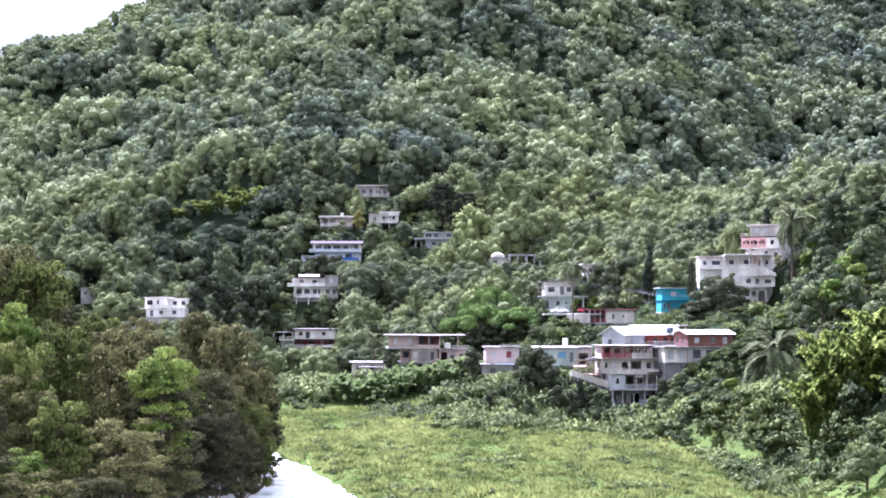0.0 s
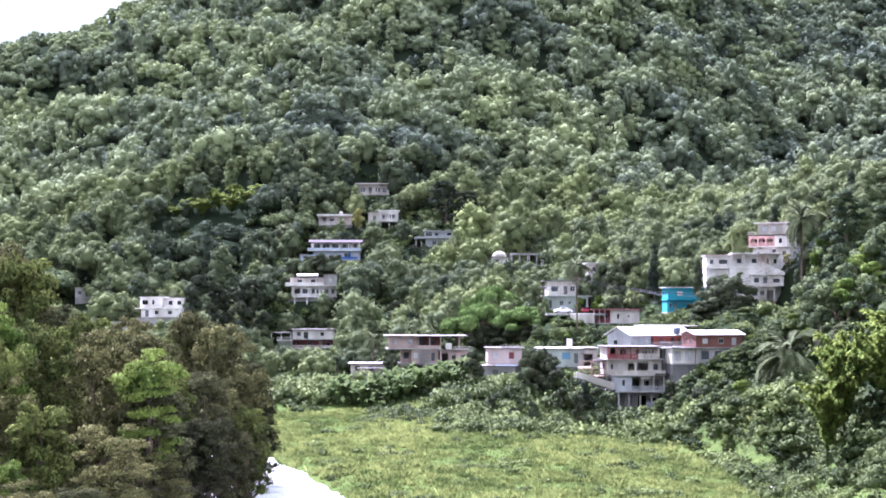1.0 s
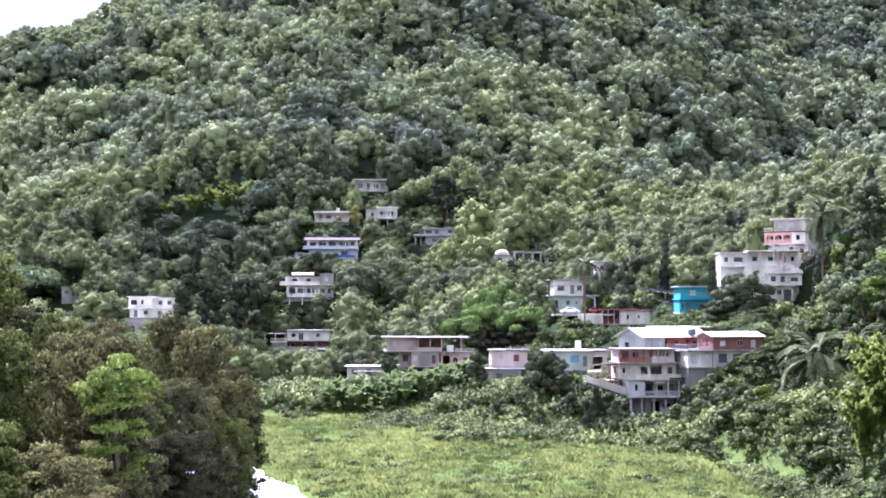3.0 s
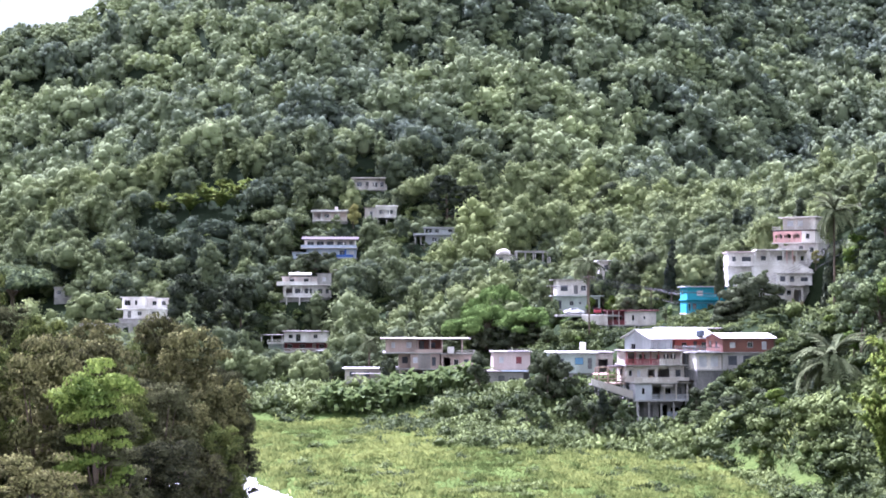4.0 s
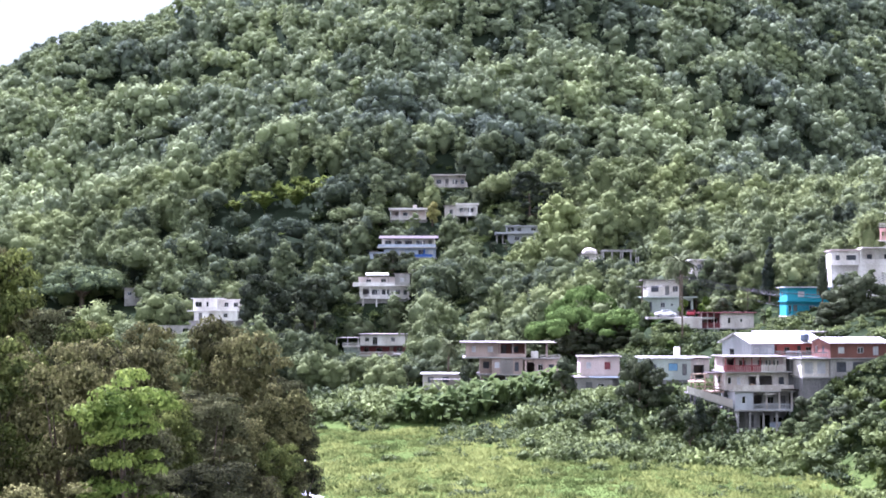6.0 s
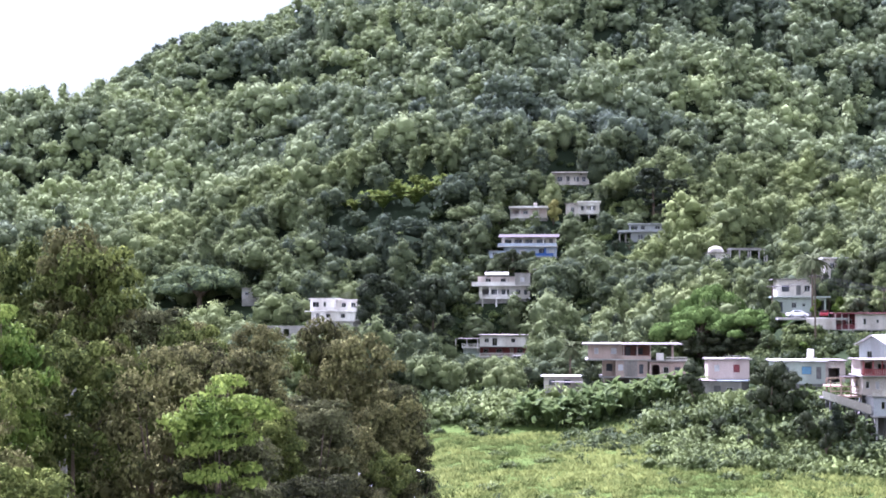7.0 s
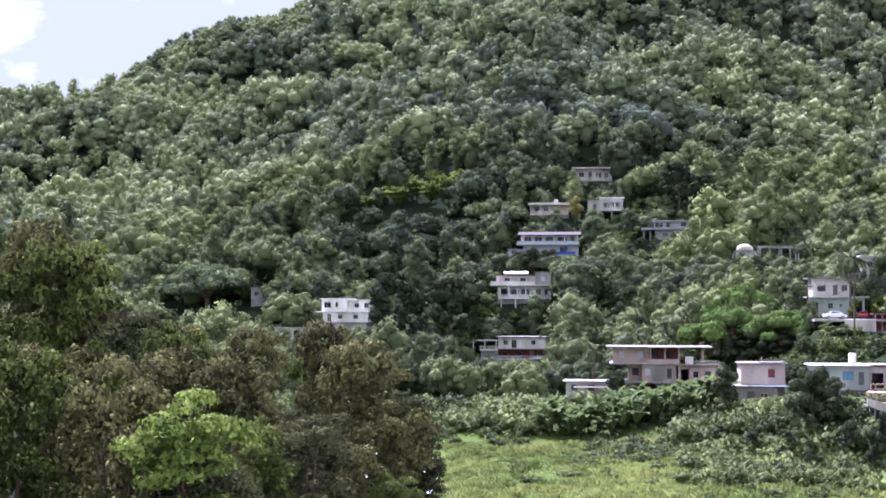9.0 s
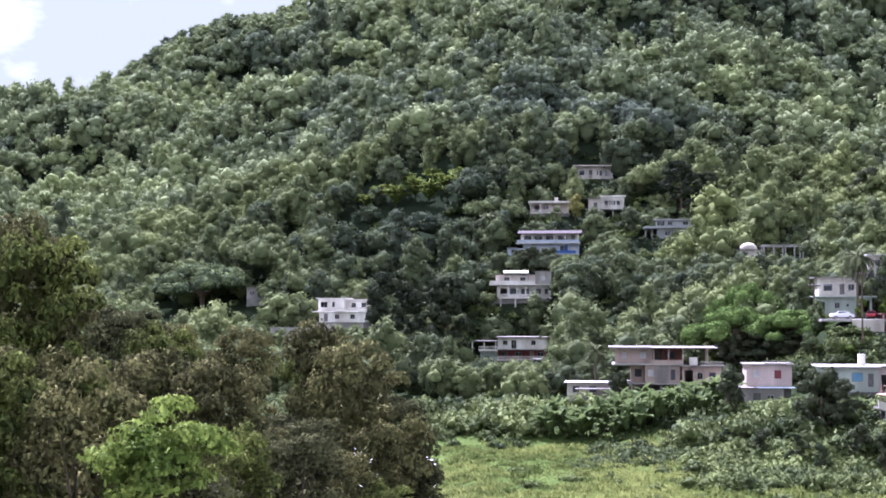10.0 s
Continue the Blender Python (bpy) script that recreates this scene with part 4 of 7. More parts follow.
for x, y, top, s, k in ((24, 303, 6.6, 0.55, 4), (28.5, 299, 6.2, 0.55, 1), (21.5, 309, 7.2, 0.6, 4), (13.5, 311, 5.4, 0.5, 1), (9.5, 318, 5.6, 0.5, 4), (39.5, 290, 4.2, 0.4, 1), (16.5, 305, 4.8, 0.45, 0), (4.5, 326, 5.0, 0.45, 1), (26, 308, 7.0, 0.6, 3)):
    plant_to(mid[k], 9.0, x, y, top, s, rt.uniform(0, 360), group="shrubby trees along the bank")

# the wooded slope beside the river
for i in range(140):
    x, y = (rt.uniform(50, 104), rt.uniform(196, 372)) if i % 4 else (rt.uniform(56, 84), rt.uniform(300, 374))
    if x > 14 + 0.285 * y or room_at(x, y) < ground_at(x, y) + 3:
        continue
    if 44 < x < 66 and 226 < y < 272 or 62 < x < 82 and 338 < y and room_at(x, y) < ground_at(x, y) + 3:
        continue
    s = min(rt.uniform(0.75, 1.25), (room_at(x, y) - ground_at(x, y)) / 12.0)
    plant(mid[rt.choice([0, 1, 2, 2, 0, 4, 5])], x, y, s, rt.uniform(0, 360), group="wooded slope by the river")
for x, y, top, s in ((54.5, 231, 17.5, 1.1), (59, 226, 20.0, 1.2), (63.5, 222, 19, 1.2), (57, 238, 19.5, 1.1), (63, 236, 22.5, 1.3), (51.5, 228, 13.0, 0.9), (60, 216, 13.5, 1.0)):
    plant_to(bamboo, 9.6, x, y, top, s, rt.uniform(0, 360), group="bamboo by the river")
for x, y, top, s in ((80, 331, 45.5, 1.0), (87, 320, 44, 1.0), (84, 345, 42, 0.9), (80.3, 347, 34.5, 0.75), (85, 358, 41.8, 0.7)):
    plant_to(big_green, 19.2, x, y, top, s, rt.uniform(0, 360))

# trees scattered among the houses
placed = []
for i in range(1500):
    x, y = (rt.uniform(-60, 75), rt.uniform(385, 478)) if i % 3 else (rt.uniform(-130, 112), rt.uniform(352, 548))
    if bank_edge(x, y) < 26 or x > 14 + 0.285 * y or x < -14 - 0.44 * (y - 80) or room_at(x, y) < ground_at(x, y) + 3:
        continue
    if any((x - a) ** 2 + (y - b) ** 2 < 20 for a, b in placed):
        continue
    if 22 < x < 37 and 384 < y < 400 or 5 < x < 31 and 385 < y < 403:
        continue
    placed.append((x, y))
    plant(mid[rt.choice([0, 1, 2, 3, 4, 4, 0, 1, 5])], x, y, min(rt.uniform(0.5, 1.0), (room_at(x, y) - ground_at(x, y)) / 9.5), rt.uniform(0, 360), group="trees among the houses", sink=0.6)
    if len(placed) > 62:
        break
for o in (*near_dark, bright_tree, *mid, rain_tree, shade_tree, bamboo, big_dark, big_green, broad_dark, cypress, gold_tree):
    drop_proto(o)


# ---- undergrowth on the banks and slopes ----
def build_undergrowth():
    rng = np.random.default_rng(5)
    protos = []
    for i in range(8):
        lum = [(rng.uniform(-1, 1), rng.uniform(-1, 1), rng.uniform(0.1, 0.8), rng.uniform(0.6, 1.1), 0.75) for _ in range(4)]
        v, f, nm = cards_on(rng, lum, 92, 0.42, jitter=0.6, spread=(0.85, 1.25))
        v, nm = v.reshape(-1, 4, 3), nm[::4]
        v[:, 3] += (v[:, 3] - v[:, 1]) * 0.4
        protos.append((v[:, (0, 2, 3)].reshape(-1, 3), np.arange(len(v) * 3).reshape(-1, 3), np.repeat(nm, 3, 0), *cores(lum, OCTA, 0.66, rng)))
    V, F, T, N, o, V2, F2, T2, o2 = [], [], [], [], 0, [], [], [], 0
    spots = []
    for i in range(3300):
        x, y = rng.uniform(-75, 62), rng.uniform(235, 372)
        e = bank_edge(x, y)
        if -3 < e < 40 and (e > 6 or rng.random() < 0.4):
            spots.append((x, y, rng.uniform(0.5, 1.1) if e < 8 else rng.uniform(0.8, 2.2)))
    for i in range(1700):
        x, y = rng.uniform(-130, 110), rng.uniform(350, 545)
        if bank_edge(x, y) > 20 and -14 - 0.44 * (y - 80) < x < 14 + 0.285 * y:
            spots.append((x, y, rng.uniform(0.6, 1.4)))
    for i in range(500):
        x, y = rng.uniform(50, 105), rng.uniform(200, 370)
        spots.append((x, y, rng.uniform(0.8, 1.8)))
    for i in range(150):
        x, y = rng.uniform(-24, 44), rng.uniform(170, 335)
        if bank_edge(x, y) < 0 and x - river_mid(y) > 9.5:
            spots += [(x + rng.uniform(-1.6, 1.6), y + rng.uniform(-1.2, 1.2), rng.uniform(0.3, 0.85)) for _ in range(rng.integers(1, 6))]
    for a, b, c, d, n, lo, hi in ((18, 37, 377, 387, 220, 0.6, 1.5), (-28, 30, 396, 468, 320, 0.6, 1.6), (-16, 14, 526, 554, 110, 0.7, 1.5), (-106, -84, 464, 496, 170, 0.8, 1.7), (-46, -14, 526, 560, 120, 0.7, 1.4), (56, 70, 290, 324, 130, 0.8, 1.8), (-50, -28, 455, 488, 170, 0.6, 1.3), (48, 66, 305, 330, 110, 0.7, 1.5), (40, 60, 292, 316, 110, 0.7, 1.6), (-34, -12, 556, 582, 60, 0.7, 1.4), (20, 36, 386, 404, 40, 0.4, 0.7), (40, 62, 284, 312, 260, 0.6, 1.5), (-20, 4, 512, 534, 130, 0.7, 1.5), (-114, -100, 478, 492, 70, 0.6, 1.2), (-64, -46, 424, 436, 120, 0.9, 2.0), (60, 84, 368, 384, 90, 0.6, 1.4), (48, 80, 300, 378, 330, 0.6, 1.3), (60, 88, 330, 382, 260, 0.8, 1.9), (42, 70, 340, 374, 170, 0.6, 1.4), (-64, -44, 455, 566, 170, 0.8, 1.9), (-114, -68, 440, 470, 260, 0.7, 1.7), (-114, -88, 470, 500, 90, 0.6, 1.3), (-52, -26, 420, 462, 240, 0.7, 1.6), (-48, -14, 495, 566, 200, 0.6, 1.3), (-50, 30, 470, 490, 160, 0.6, 1.4), (19, 33, 306, 336, 120, 0.6, 1.3), (40, 58, 205, 282, 330, 0.5, 1.3), (30, 44, 304, 314, 50, 0.5, 1.0), (48, 60, 302, 317, 150, 0.6, 1.2), (66, 88, 276, 345, 300, 0.7, 1.6), (40, 60, 366, 384, 120, 0.5, 1.1), (0, 34, 288, 322, 320, 0.6, 1.7), (-14, 10, 316, 338, 140, 0.5, 1.3), (42, 54, 232, 264, 200, 0.4, 1.0)):
        for i in range(n):
            spots.append((rng.uniform(a, b), rng.uniform(c, d), rng.uniform(lo, hi)))
    for a, b, f, _, _ in CLEAR:
        spots += [(rng.uniform(a - 2, b + 2), f - 1.5 - rng.uniform(0, 13), rng.uniform(0.4, 0.8)) for _ in range(60)]
    for x, y, s in spots:
        free = room_at(x, y)
        s = max(0.45, min(s, (free - ground_at(x, y)) / 1.5))
        if free < 0:
            continue
        if 23 < x < 37 and 385 < y < 400:
            continue
        if -26 < x < 7 and 343 < y < 362:
            s = min(s, 0.62)
        k = protos[rng.integers(0, 8)]
        a = rng.uniform(0, 6.283)
        R = np.array([[math.cos(a), -math.sin(a), 0], [math.sin(a), math.cos(a), 0], [0, 0, 1]]).T
        at, S = np.array([x, y, ground_at(x, y) - 0.2]), np.array([s, s, s * rng.uniform(0.7, 1.3)])
        t = np.clip(0.34 + 0.7 * noise.noise(Vector((x * 0.06, y * 0.06, 1))) + rng.normal() * 0.20, 0.0, 1)
        if bank_edge(x, y) < -4:
            t = max(0.15, t - 0.08)
        V.append((k[0] * S) @ R + at)
        N.append(k[2] @ R)
        F.append(k[1] + o)
        T.append(np.full(len(k[0]), t))
        o += len(k[0])
        V2.append((k[3] * S) @ R + at)
        F2.append(k[4] + o2)
        T2.append(np.full(len(k[3]), t))
        o2 += len(k[3])
    tagged(new("undergrowth", mesh_of("undergrowth", np.concatenate(V), np.concatenate(F), M["leaf_vine"], np.concatenate(T), normals=np.concatenate(N))), "tangled green bushes and creepers on the banks", "bushes", kind="stuff")
    # solid hearts added inside the bushes to stop light passing through
    tagged(new("undergrowth_stems", mesh_of("undergrowth_stems", np.concatenate(V2), np.concatenate(F2), M["leaf_vine"], np.concatenate(T2), True)), "inner leafy lumps that close the bank bushes to light", "bushes", kind="stuff")


build_undergrowth()


def build_grass():
    rng = np.random.default_rng(8)
    n = 130000
    y = 120 + (345 - 120) * rng.random(n)
    x = -40 + 92 * rng.random(n)
    # half of the blades gather in tussocks
    tx, ty = -40 + 92 * rng.random(2600), 120 + 225 * rng.random(2600)
    tb = rng.uniform(0.5, 1.5, 2600)
    k = rng.integers(0, 2600, n // 2)
    x[:n // 2], y[:n // 2] = tx[k] + rng.normal(size=n // 2) * 0.45 * tb[k], ty[k] + rng.normal(size=n // 2) * 0.55 * tb[k]
    boost = np.zeros(n)
    boost[:n // 2] = tb[k] * 0.30
    hue = np.zeros(n)
    hue[:n // 2] = (rng.normal(size=2600) * 0.22)[k]
    e = bank_edge(x, y)
    off = x - river_mid(y)
    keep = ((e < 14) | (x > 36) & (e < 32)) & (off > 8.2 + rng.uniform(-0.4, 1.5, n)) & (x < 14 + 0.285 * y)
    x, y, boost, hue = x[keep], y[keep], boost[keep], hue[keep]
    z = height(x, y)
    pn = np.array([noise.noise(Vector((a * 0.07, b * 0.045, 5))) for a, b in zip(x, y)])
    pm = np.array([noise.noise(Vector((a * 0.35, b * 0.25, 9))) for a, b in zip(x, y)])
    tall = np.clip((0.34 + 0.3 * pn + 0.35 * pm + boost) * rng.uniform(0.6, 1.4, len(x)), 0.15, 1.5)
    blades, V, T = 3, [], []
    for k in range(blades):
        a = rng.uniform(0, 6.283, len(x))
        d = np.stack([np.cos(a), np.sin(a), 0 * a], 1)
        s = np.stack([-np.sin(a), np.cos(a), 0 * a], 1)
        b0 = np.stack([x, y, z - 0.05], 1) + d * rng.uniform(0, 0.4, len(x))[:, None]
        w = rng.uniform(0.05, 0.11, len(x))[:, None]
        h = tall[:, None] * rng.uniform(0.7, 1.2, len(x))[:, None]
        up = np.array([0, 0, 1.0])
        V.append(np.stack([b0 - s * w * 0.6, b0 + s * w * 0.6, b0 + s * w + up * h * 0.62 + d * h * 0.22, b0 + up * h * 0.9 + d * h * 0.55], 1))
        T.append(np.clip(0.46 + 0.75 * pn + 0.45 * pm + hue + rng.normal(size=len(x)) * 0.08, 0, 1))
    V = np.concatenate(V).reshape(-1, 3)
    tagged(new("grass", mesh_of("grass", V, np.arange(len(V)).reshape(-1, 4), M["grass"], np.repeat(np.concatenate(T), 4))), "tall yellow-green grass on the flood plain", "grass", kind="stuff")


build_grass()


# ---- palms, bananas ----
def frond_mesh(seed, length, leaflet, mat, pairs=16):
    """One feathered palm frond along +x, arching down."""
    rng = np.random.default_rng(seed)
    V = []
    for i in range(pairs):
        u = (i + 1.5) / (pairs + 1.5)
        x, z = length * (u - 0.18 * u ** 3), length * (0.42 * u - 0.85 * u * u)
        ll = leaflet * math.sin(math.pi * (0.12 + 0.83 * u)) * rng.uniform(0.8, 1.15)
        w = length * 0.045
        for sgn in (-1, 1):
            tip = (x + ll * 0.55, sgn * ll * 0.72, z - ll * rng.uniform(0.3, 0.6))
            V += [(x - w, 0, z), (x + ll * 0.3, sgn * ll * 0.40, z + 0.03), tip, (x + w, 0, z - 0.02)]
    for i in range(6):
        u0, u1 = i / 6, (i + 1) / 6
        p = [(length * (u - 0.18 * u ** 3), length * (0.42 * u - 0.85 * u * u)) for u in (u0, u1)]
        V += [(p[0][0], -0.05, p[0][1]), (p[1][0], -0.05, p[1][1]), (p[1][0], 0.05, p[1][1] + 0.01), (p[0][0], 0.05, p[0][1] + 0.01)]
    V = np.array(V)
    return mesh_of("frond", V, np.arange(len(V)).reshape(-1, 4), mat, np.full(len(V), 0.45))


FRONDS = [frond_mesh(i, 3.6, 0.95, M["leaf_palm"]) for i in range(3)]


def palm_tree(x, y, crown_z, s, label, lean=(0.0, 0.0), count=22):
    rng = np.random.default_rng(int(abs(x) * 10 + y))
    root = tagged(new("palm_tree"), label, "palm tree")
    g = ground_at(x, y)
    root.location = (x, y, g)
    h = crown_z - g
    bm = bmesh.new()
    add_tube(bm, [(lean[0] * (u * u - 1), lean[1] * (u * u - 1), h * u - 0.4 * (u == 0)) for u in (0, 0.2, 0.4, 0.6, 0.8, 1)], [0.32, 0.24, 0.21, 0.20, 0.19, 0.22], 8)
    part("trunk", bm, M["bark"], root)
    for i in range(count):
        f = new("frond", FRONDS[i % 3])
        f.parent = root
        up = rng.uniform(-58, 68)
        f.matrix_local = pose(0, 0, h, 0, 0, 360 / count * i * 2.4 + rng.uniform(-15, 15)) @ pose(0, 0, 0, 0, -up, 0) @ Matrix.Scale(s * rng.uniform(0.85, 1.1), 4)
    return root


palm_tree(32.0, 401, 31.4, 1.45, "tall slim coconut palm above the grey-green house")
palm_tree(75.6, 352, 39.9, 1.75, "tall coconut palm beside the white house")
palm_tree(54.0, 264, 14.2, 2.0, "large coconut palm with long drooping fronds by the river", count=30)
palm_tree(61.5, 268, 17.0, 1.15, "coconut palm on the wooded river slope")
palm_tree(-16.6, 391, 13.8, 0.85, "short yellowish palm beside the pink house")
palm_tree(-51.0, 522, 45.3, 0.95, "pale grey-green palm on the hillside")
palm_tree(-77.5, 474, 24.5, 0.6, "small palm standing before the white house")
palm_tree(-26, 441, 16.0, 0.9, "drooping pale palm beside the small house")
palm_tree(47.5, 386, 20.5, 0.6, "low bright palm beside the shop")


def banana_leaf(seed):
    rng = np.random.default_rng(seed)
    V, n = [], 7
    for i in range(n):
        q = []
        for u in (i / n, (i + 1) / n):
            x, z, w = 2.0 * u * (0.5 + 0.5 * u), 2.3 * u - 1.3 * u ** 3, 0.42 * math.sin(math.pi * min(1, 0.10 + 0.88 * u)) ** 0.6
            q.append((x, z, w))
        for sg in (-1, 1):
            cut = rng.uniform(0.75, 1.0)
            V += [(q[0][0], 0, q[0][1]), (q[1][0], 0, q[1][1]), (q[1][0] + 0.1, sg * q[1][2] * cut, q[1][1] + 0.10), (q[0][0] + 0.1, sg * q[0][2], q[0][1] + 0.10)]
    V = np.array(V) * (1, rng.uniform(0.85, 1.25), 1)
    return mesh_of("leaf", V, np.arange(len(V)).reshape(-1, 4), M["leaf_banana"], np.full(len(V), rng.uniform(0.25, 0.75)))


BLADES = [banana_leaf(i) for i in range(3)]


def banana_plant(x, y, s):
    rng = np.random.default_rng(int((x + 200) * 37 + y))
    root = tagged(new("banana_plant"), "banana plant with broad ragged leaves on the bank", "banana plant", "row of banana plants")
    root.location = (x, y, ground_at(x, y))
    bm = bmesh.new()
    add_tube(bm, [(0, 0, -0.3), (0.03, 0, 0.4 * s), (0.05, 0, 0.75 * s)], [0.16, 0.13, 0.08], 7)
    part("stem", bm, M["leaf_banana"], root)
    for i in range(9):
        f = new("leaf", BLADES[i % 3])
        f.parent = root
        f.matrix_local = pose(0.05, 0, 0.65 * s, 0, 0, i * 137 + rng.uniform(-20, 20)) @ pose(0, 0, 0, 0, -rng.uniform(0, 55), 0) @ Matrix.Scale(s * rng.uniform(0.75, 1.15), 4)


for i in range(60):
    banana_plant(-24 + 30 * (i + rt.uniform(-0.6, 0.6)) / 59, 354 + rt.uniform(-5, 5.0), rt.uniform(1.2, 1.95))
for x, y in ((-45, 470), (-49, 471), (-88, 470), (-90, 472), (48, 384), (-38, 480), (-33, 481), (-42, 480), (24, 330), (27, 328), (30, 314), (28, 315)):
    banana_plant(x, y, rt.uniform(0.9, 1.2))


# ---- houses ----
class House:
    """A house at a corner of its front: x along the front, y to the back, z above the valley floor."""

    def __init__(self, name, label, x, y, turn=0.0, category="house", grow=1.0):
        self.root = tagged(new(name), label, category)
        self.root.matrix_basis = pose(x, y, 22.4 * (1 - grow), 0, 0, turn) @ Matrix.Scale(grow, 4)
        self.at = self.root.matrix_basis

    def box(self, name, x0, x1, y0, y1, z0, z1, mat, label="", bevel=0.0):
        bm = bmesh.new()
        add_box(bm, x0, x1, y0, y1, z0, z1)
        if bevel:
            bmesh.ops.bevel(bm, geom=bm.edges[:], offset=bevel, segments=1, affect="EDGES")
        return part(name, bm, M[mat], self.root, label)

    def wall(self, m, length, z0, z1, mat, holes=(), t=0.2):
        """A wall with real openings along +x of the pose m, its outer face at y = 0; windows and doors fill the openings."""
        us = sorted({0.0, length, *(h[0] for h in holes), *(h[1] for h in holes)})
        vs = sorted({z0, z1, *(z0 + h[2] for h in holes), *(z0 + h[3] for h in holes)})
        full = {}
        for i in range(len(us) - 1):
            for j in range(len(vs) - 1):
                u, v = (us[i] + us[i + 1]) / 2, (vs[j] + vs[j + 1]) / 2 - z0
                full[i, j] = not any(h[0] < u < h[1] and h[2] < v < h[3] for h in holes)
        bm = bmesh.new()

        def quad(*pts):
            bm.faces.new([bm.verts.new(m @ Vector(p)) for p in pts])

        for (i, j), solid in full.items():
            if not solid:
                continue
            a, b, c, d = us[i], us[i + 1], vs[j], vs[j + 1]
            quad((a, 0, c), (b, 0, c), (b, 0, d), (a, 0, d))
            quad((b, t, c), (a, t, c), (a, t, d), (b, t, d))
            if not full.get((i - 1, j)):
                quad((a, t, c), (a, 0, c), (a, 0, d), (a, t, d))
            if not full.get((i + 1, j)):
                quad((b, 0, c), (b, t, c), (b, t, d), (b, 0, d))
            if not full.get((i, j - 1)):
                quad((a, t, c), (b, t, c), (b, 0, c), (a, 0, c))
            if not full.get((i, j + 1)):
                quad((a, 0, d), (b, 0, d), (b, t, d), (a, t, d))
        bmesh.ops.remove_doubles(bm, verts=bm.verts[:], dist=0.001)
        part("wall", bm, M[mat], self.root)
        for h in holes:
            self.fill(m, h[0], h[1], z0 + h[2], z0 + h[3], h[4], t)

    def fill(self, m, a, b, c, d, kind, t):
        """What stands in an opening: w glass window, s white louvres, g grey louvres, d door, o nothing."""
        if kind == "o":
            return
        bm = bmesh.new()
        f = 0.07
        mid_u = (a + b) / 2
        ring = [(a, c, a + f, c + f), (b, c, b - f, c + f), (b, d, b - f, d - f), (a, d, a + f, d - f)]
        vo = [[bm.verts.new((q[0], w, q[1])) for q in ring] for w in (0.04, t - 0.03)]
        vi = [[bm.verts.new((q[2], w, q[3])) for q in ring] for w in (0.04, t - 0.03)]
        for i in range(4):
            j = (i + 1) % 4
            bm.faces.new((vo[0][i], vo[0][j], vi[0][j], vi[0][i]))
            bm.faces.new((vo[1][j], vo[1][i], vi[1][i], vi[1][j]))
            bm.faces.new((vi[0][i], vi[0][j], vi[1][j], vi[1][i]))
            bm.faces.new((vo[0][j], vo[0][i], vo[1][i], vo[1][j]))
        bmesh.ops.transform(bm, matrix=m, verts=bm.verts[:])
        fr = part("door_frame" if kind in "dD" else "window_frame", bm, M["louvre" if kind in "wsd" else "louvre_grey"], self.root)
        bm = bmesh.new()
        if kind == "w":
            add_box(bm, a + f, b - f, 0.09, 0.10, c + f, d - f)
            name, mat = "pane", "glass"
        elif kind in "sg":
            n = max(3, int((d - c) / 0.14))
            for i in range(n):
                v = c + f + (d - c - 2 * f) * i / n
                e = (d - c - 2 * f) / n
                q = [bm.verts.new(p) for p in ((a + f, 0.06, v), (b - f, 0.06, v), (b - f, 0.13, v + e * 1.05), (a + f, 0.13, v + e * 1.05))]
                bm.faces.new(q)
                q = [bm.verts.new(p) for p in ((a + f, 0.072, v), (a + f, 0.142, v + e * 1.05), (b - f, 0.142, v + e * 1.05), (b - f, 0.072, v))]
                bm.faces.new(q)
            name, mat = "louvre", "louvre" if kind == "s" else "louvre_grey"
        else:
            add_box(bm, a + f, b - f, 0.08, 0.13, c + 0.02, d - f)
            name, mat = "leaf", "timber" if kind == "d" else "dark_grey"
        bmesh.ops.transform(bm, matrix=m, verts=bm.verts[:])
        o = part(name, bm, M[mat], fr)
        if b - a > 0.9 and kind in "wsg":
            bm = bmesh.new()
            add_box(bm, mid_u - 0.03, mid_u + 0.03, 0.05, t - 0.04, c + f, d - f)
            bmesh.ops.transform(bm, matrix=m, verts=bm.verts[:])
            part("mullion", bm, M["louvre" if kind in "ws" else "louvre_grey"], fr)

    def storey(self, x0, x1, y0, y1, z0, z1, mat, front=(), left=(), right=(), side=None):
        """Four walls; the openings of the left wall run from the back to the front, those of the right from the front to the back."""
        t = 0.2
        side = side or mat
        self.wall(pose(x0, y0, 0), x1 - x0, z0, z1, mat, front)
        self.wall(pose(x1, y1, 0, 0, 0, 180), x1 - x0, z0, z1, side)
        self.wall(pose(x0, y1 - t, 0, 0, 0, -90), y1 - y0 - 2 * t, z0, z1, side, left)
        self.wall(pose(x1, y0 + t, 0, 0, 0, 90), y1 - y0 - 2 * t, z0, z1, side, right)

    def slab(self, x0, x1, y0, y1, z, th=0.18, mat="roof_slab", name="roof", label=""):
        return self.box(name, x0, x1, y0, y1, z, z + th, mat, label, 0.03)

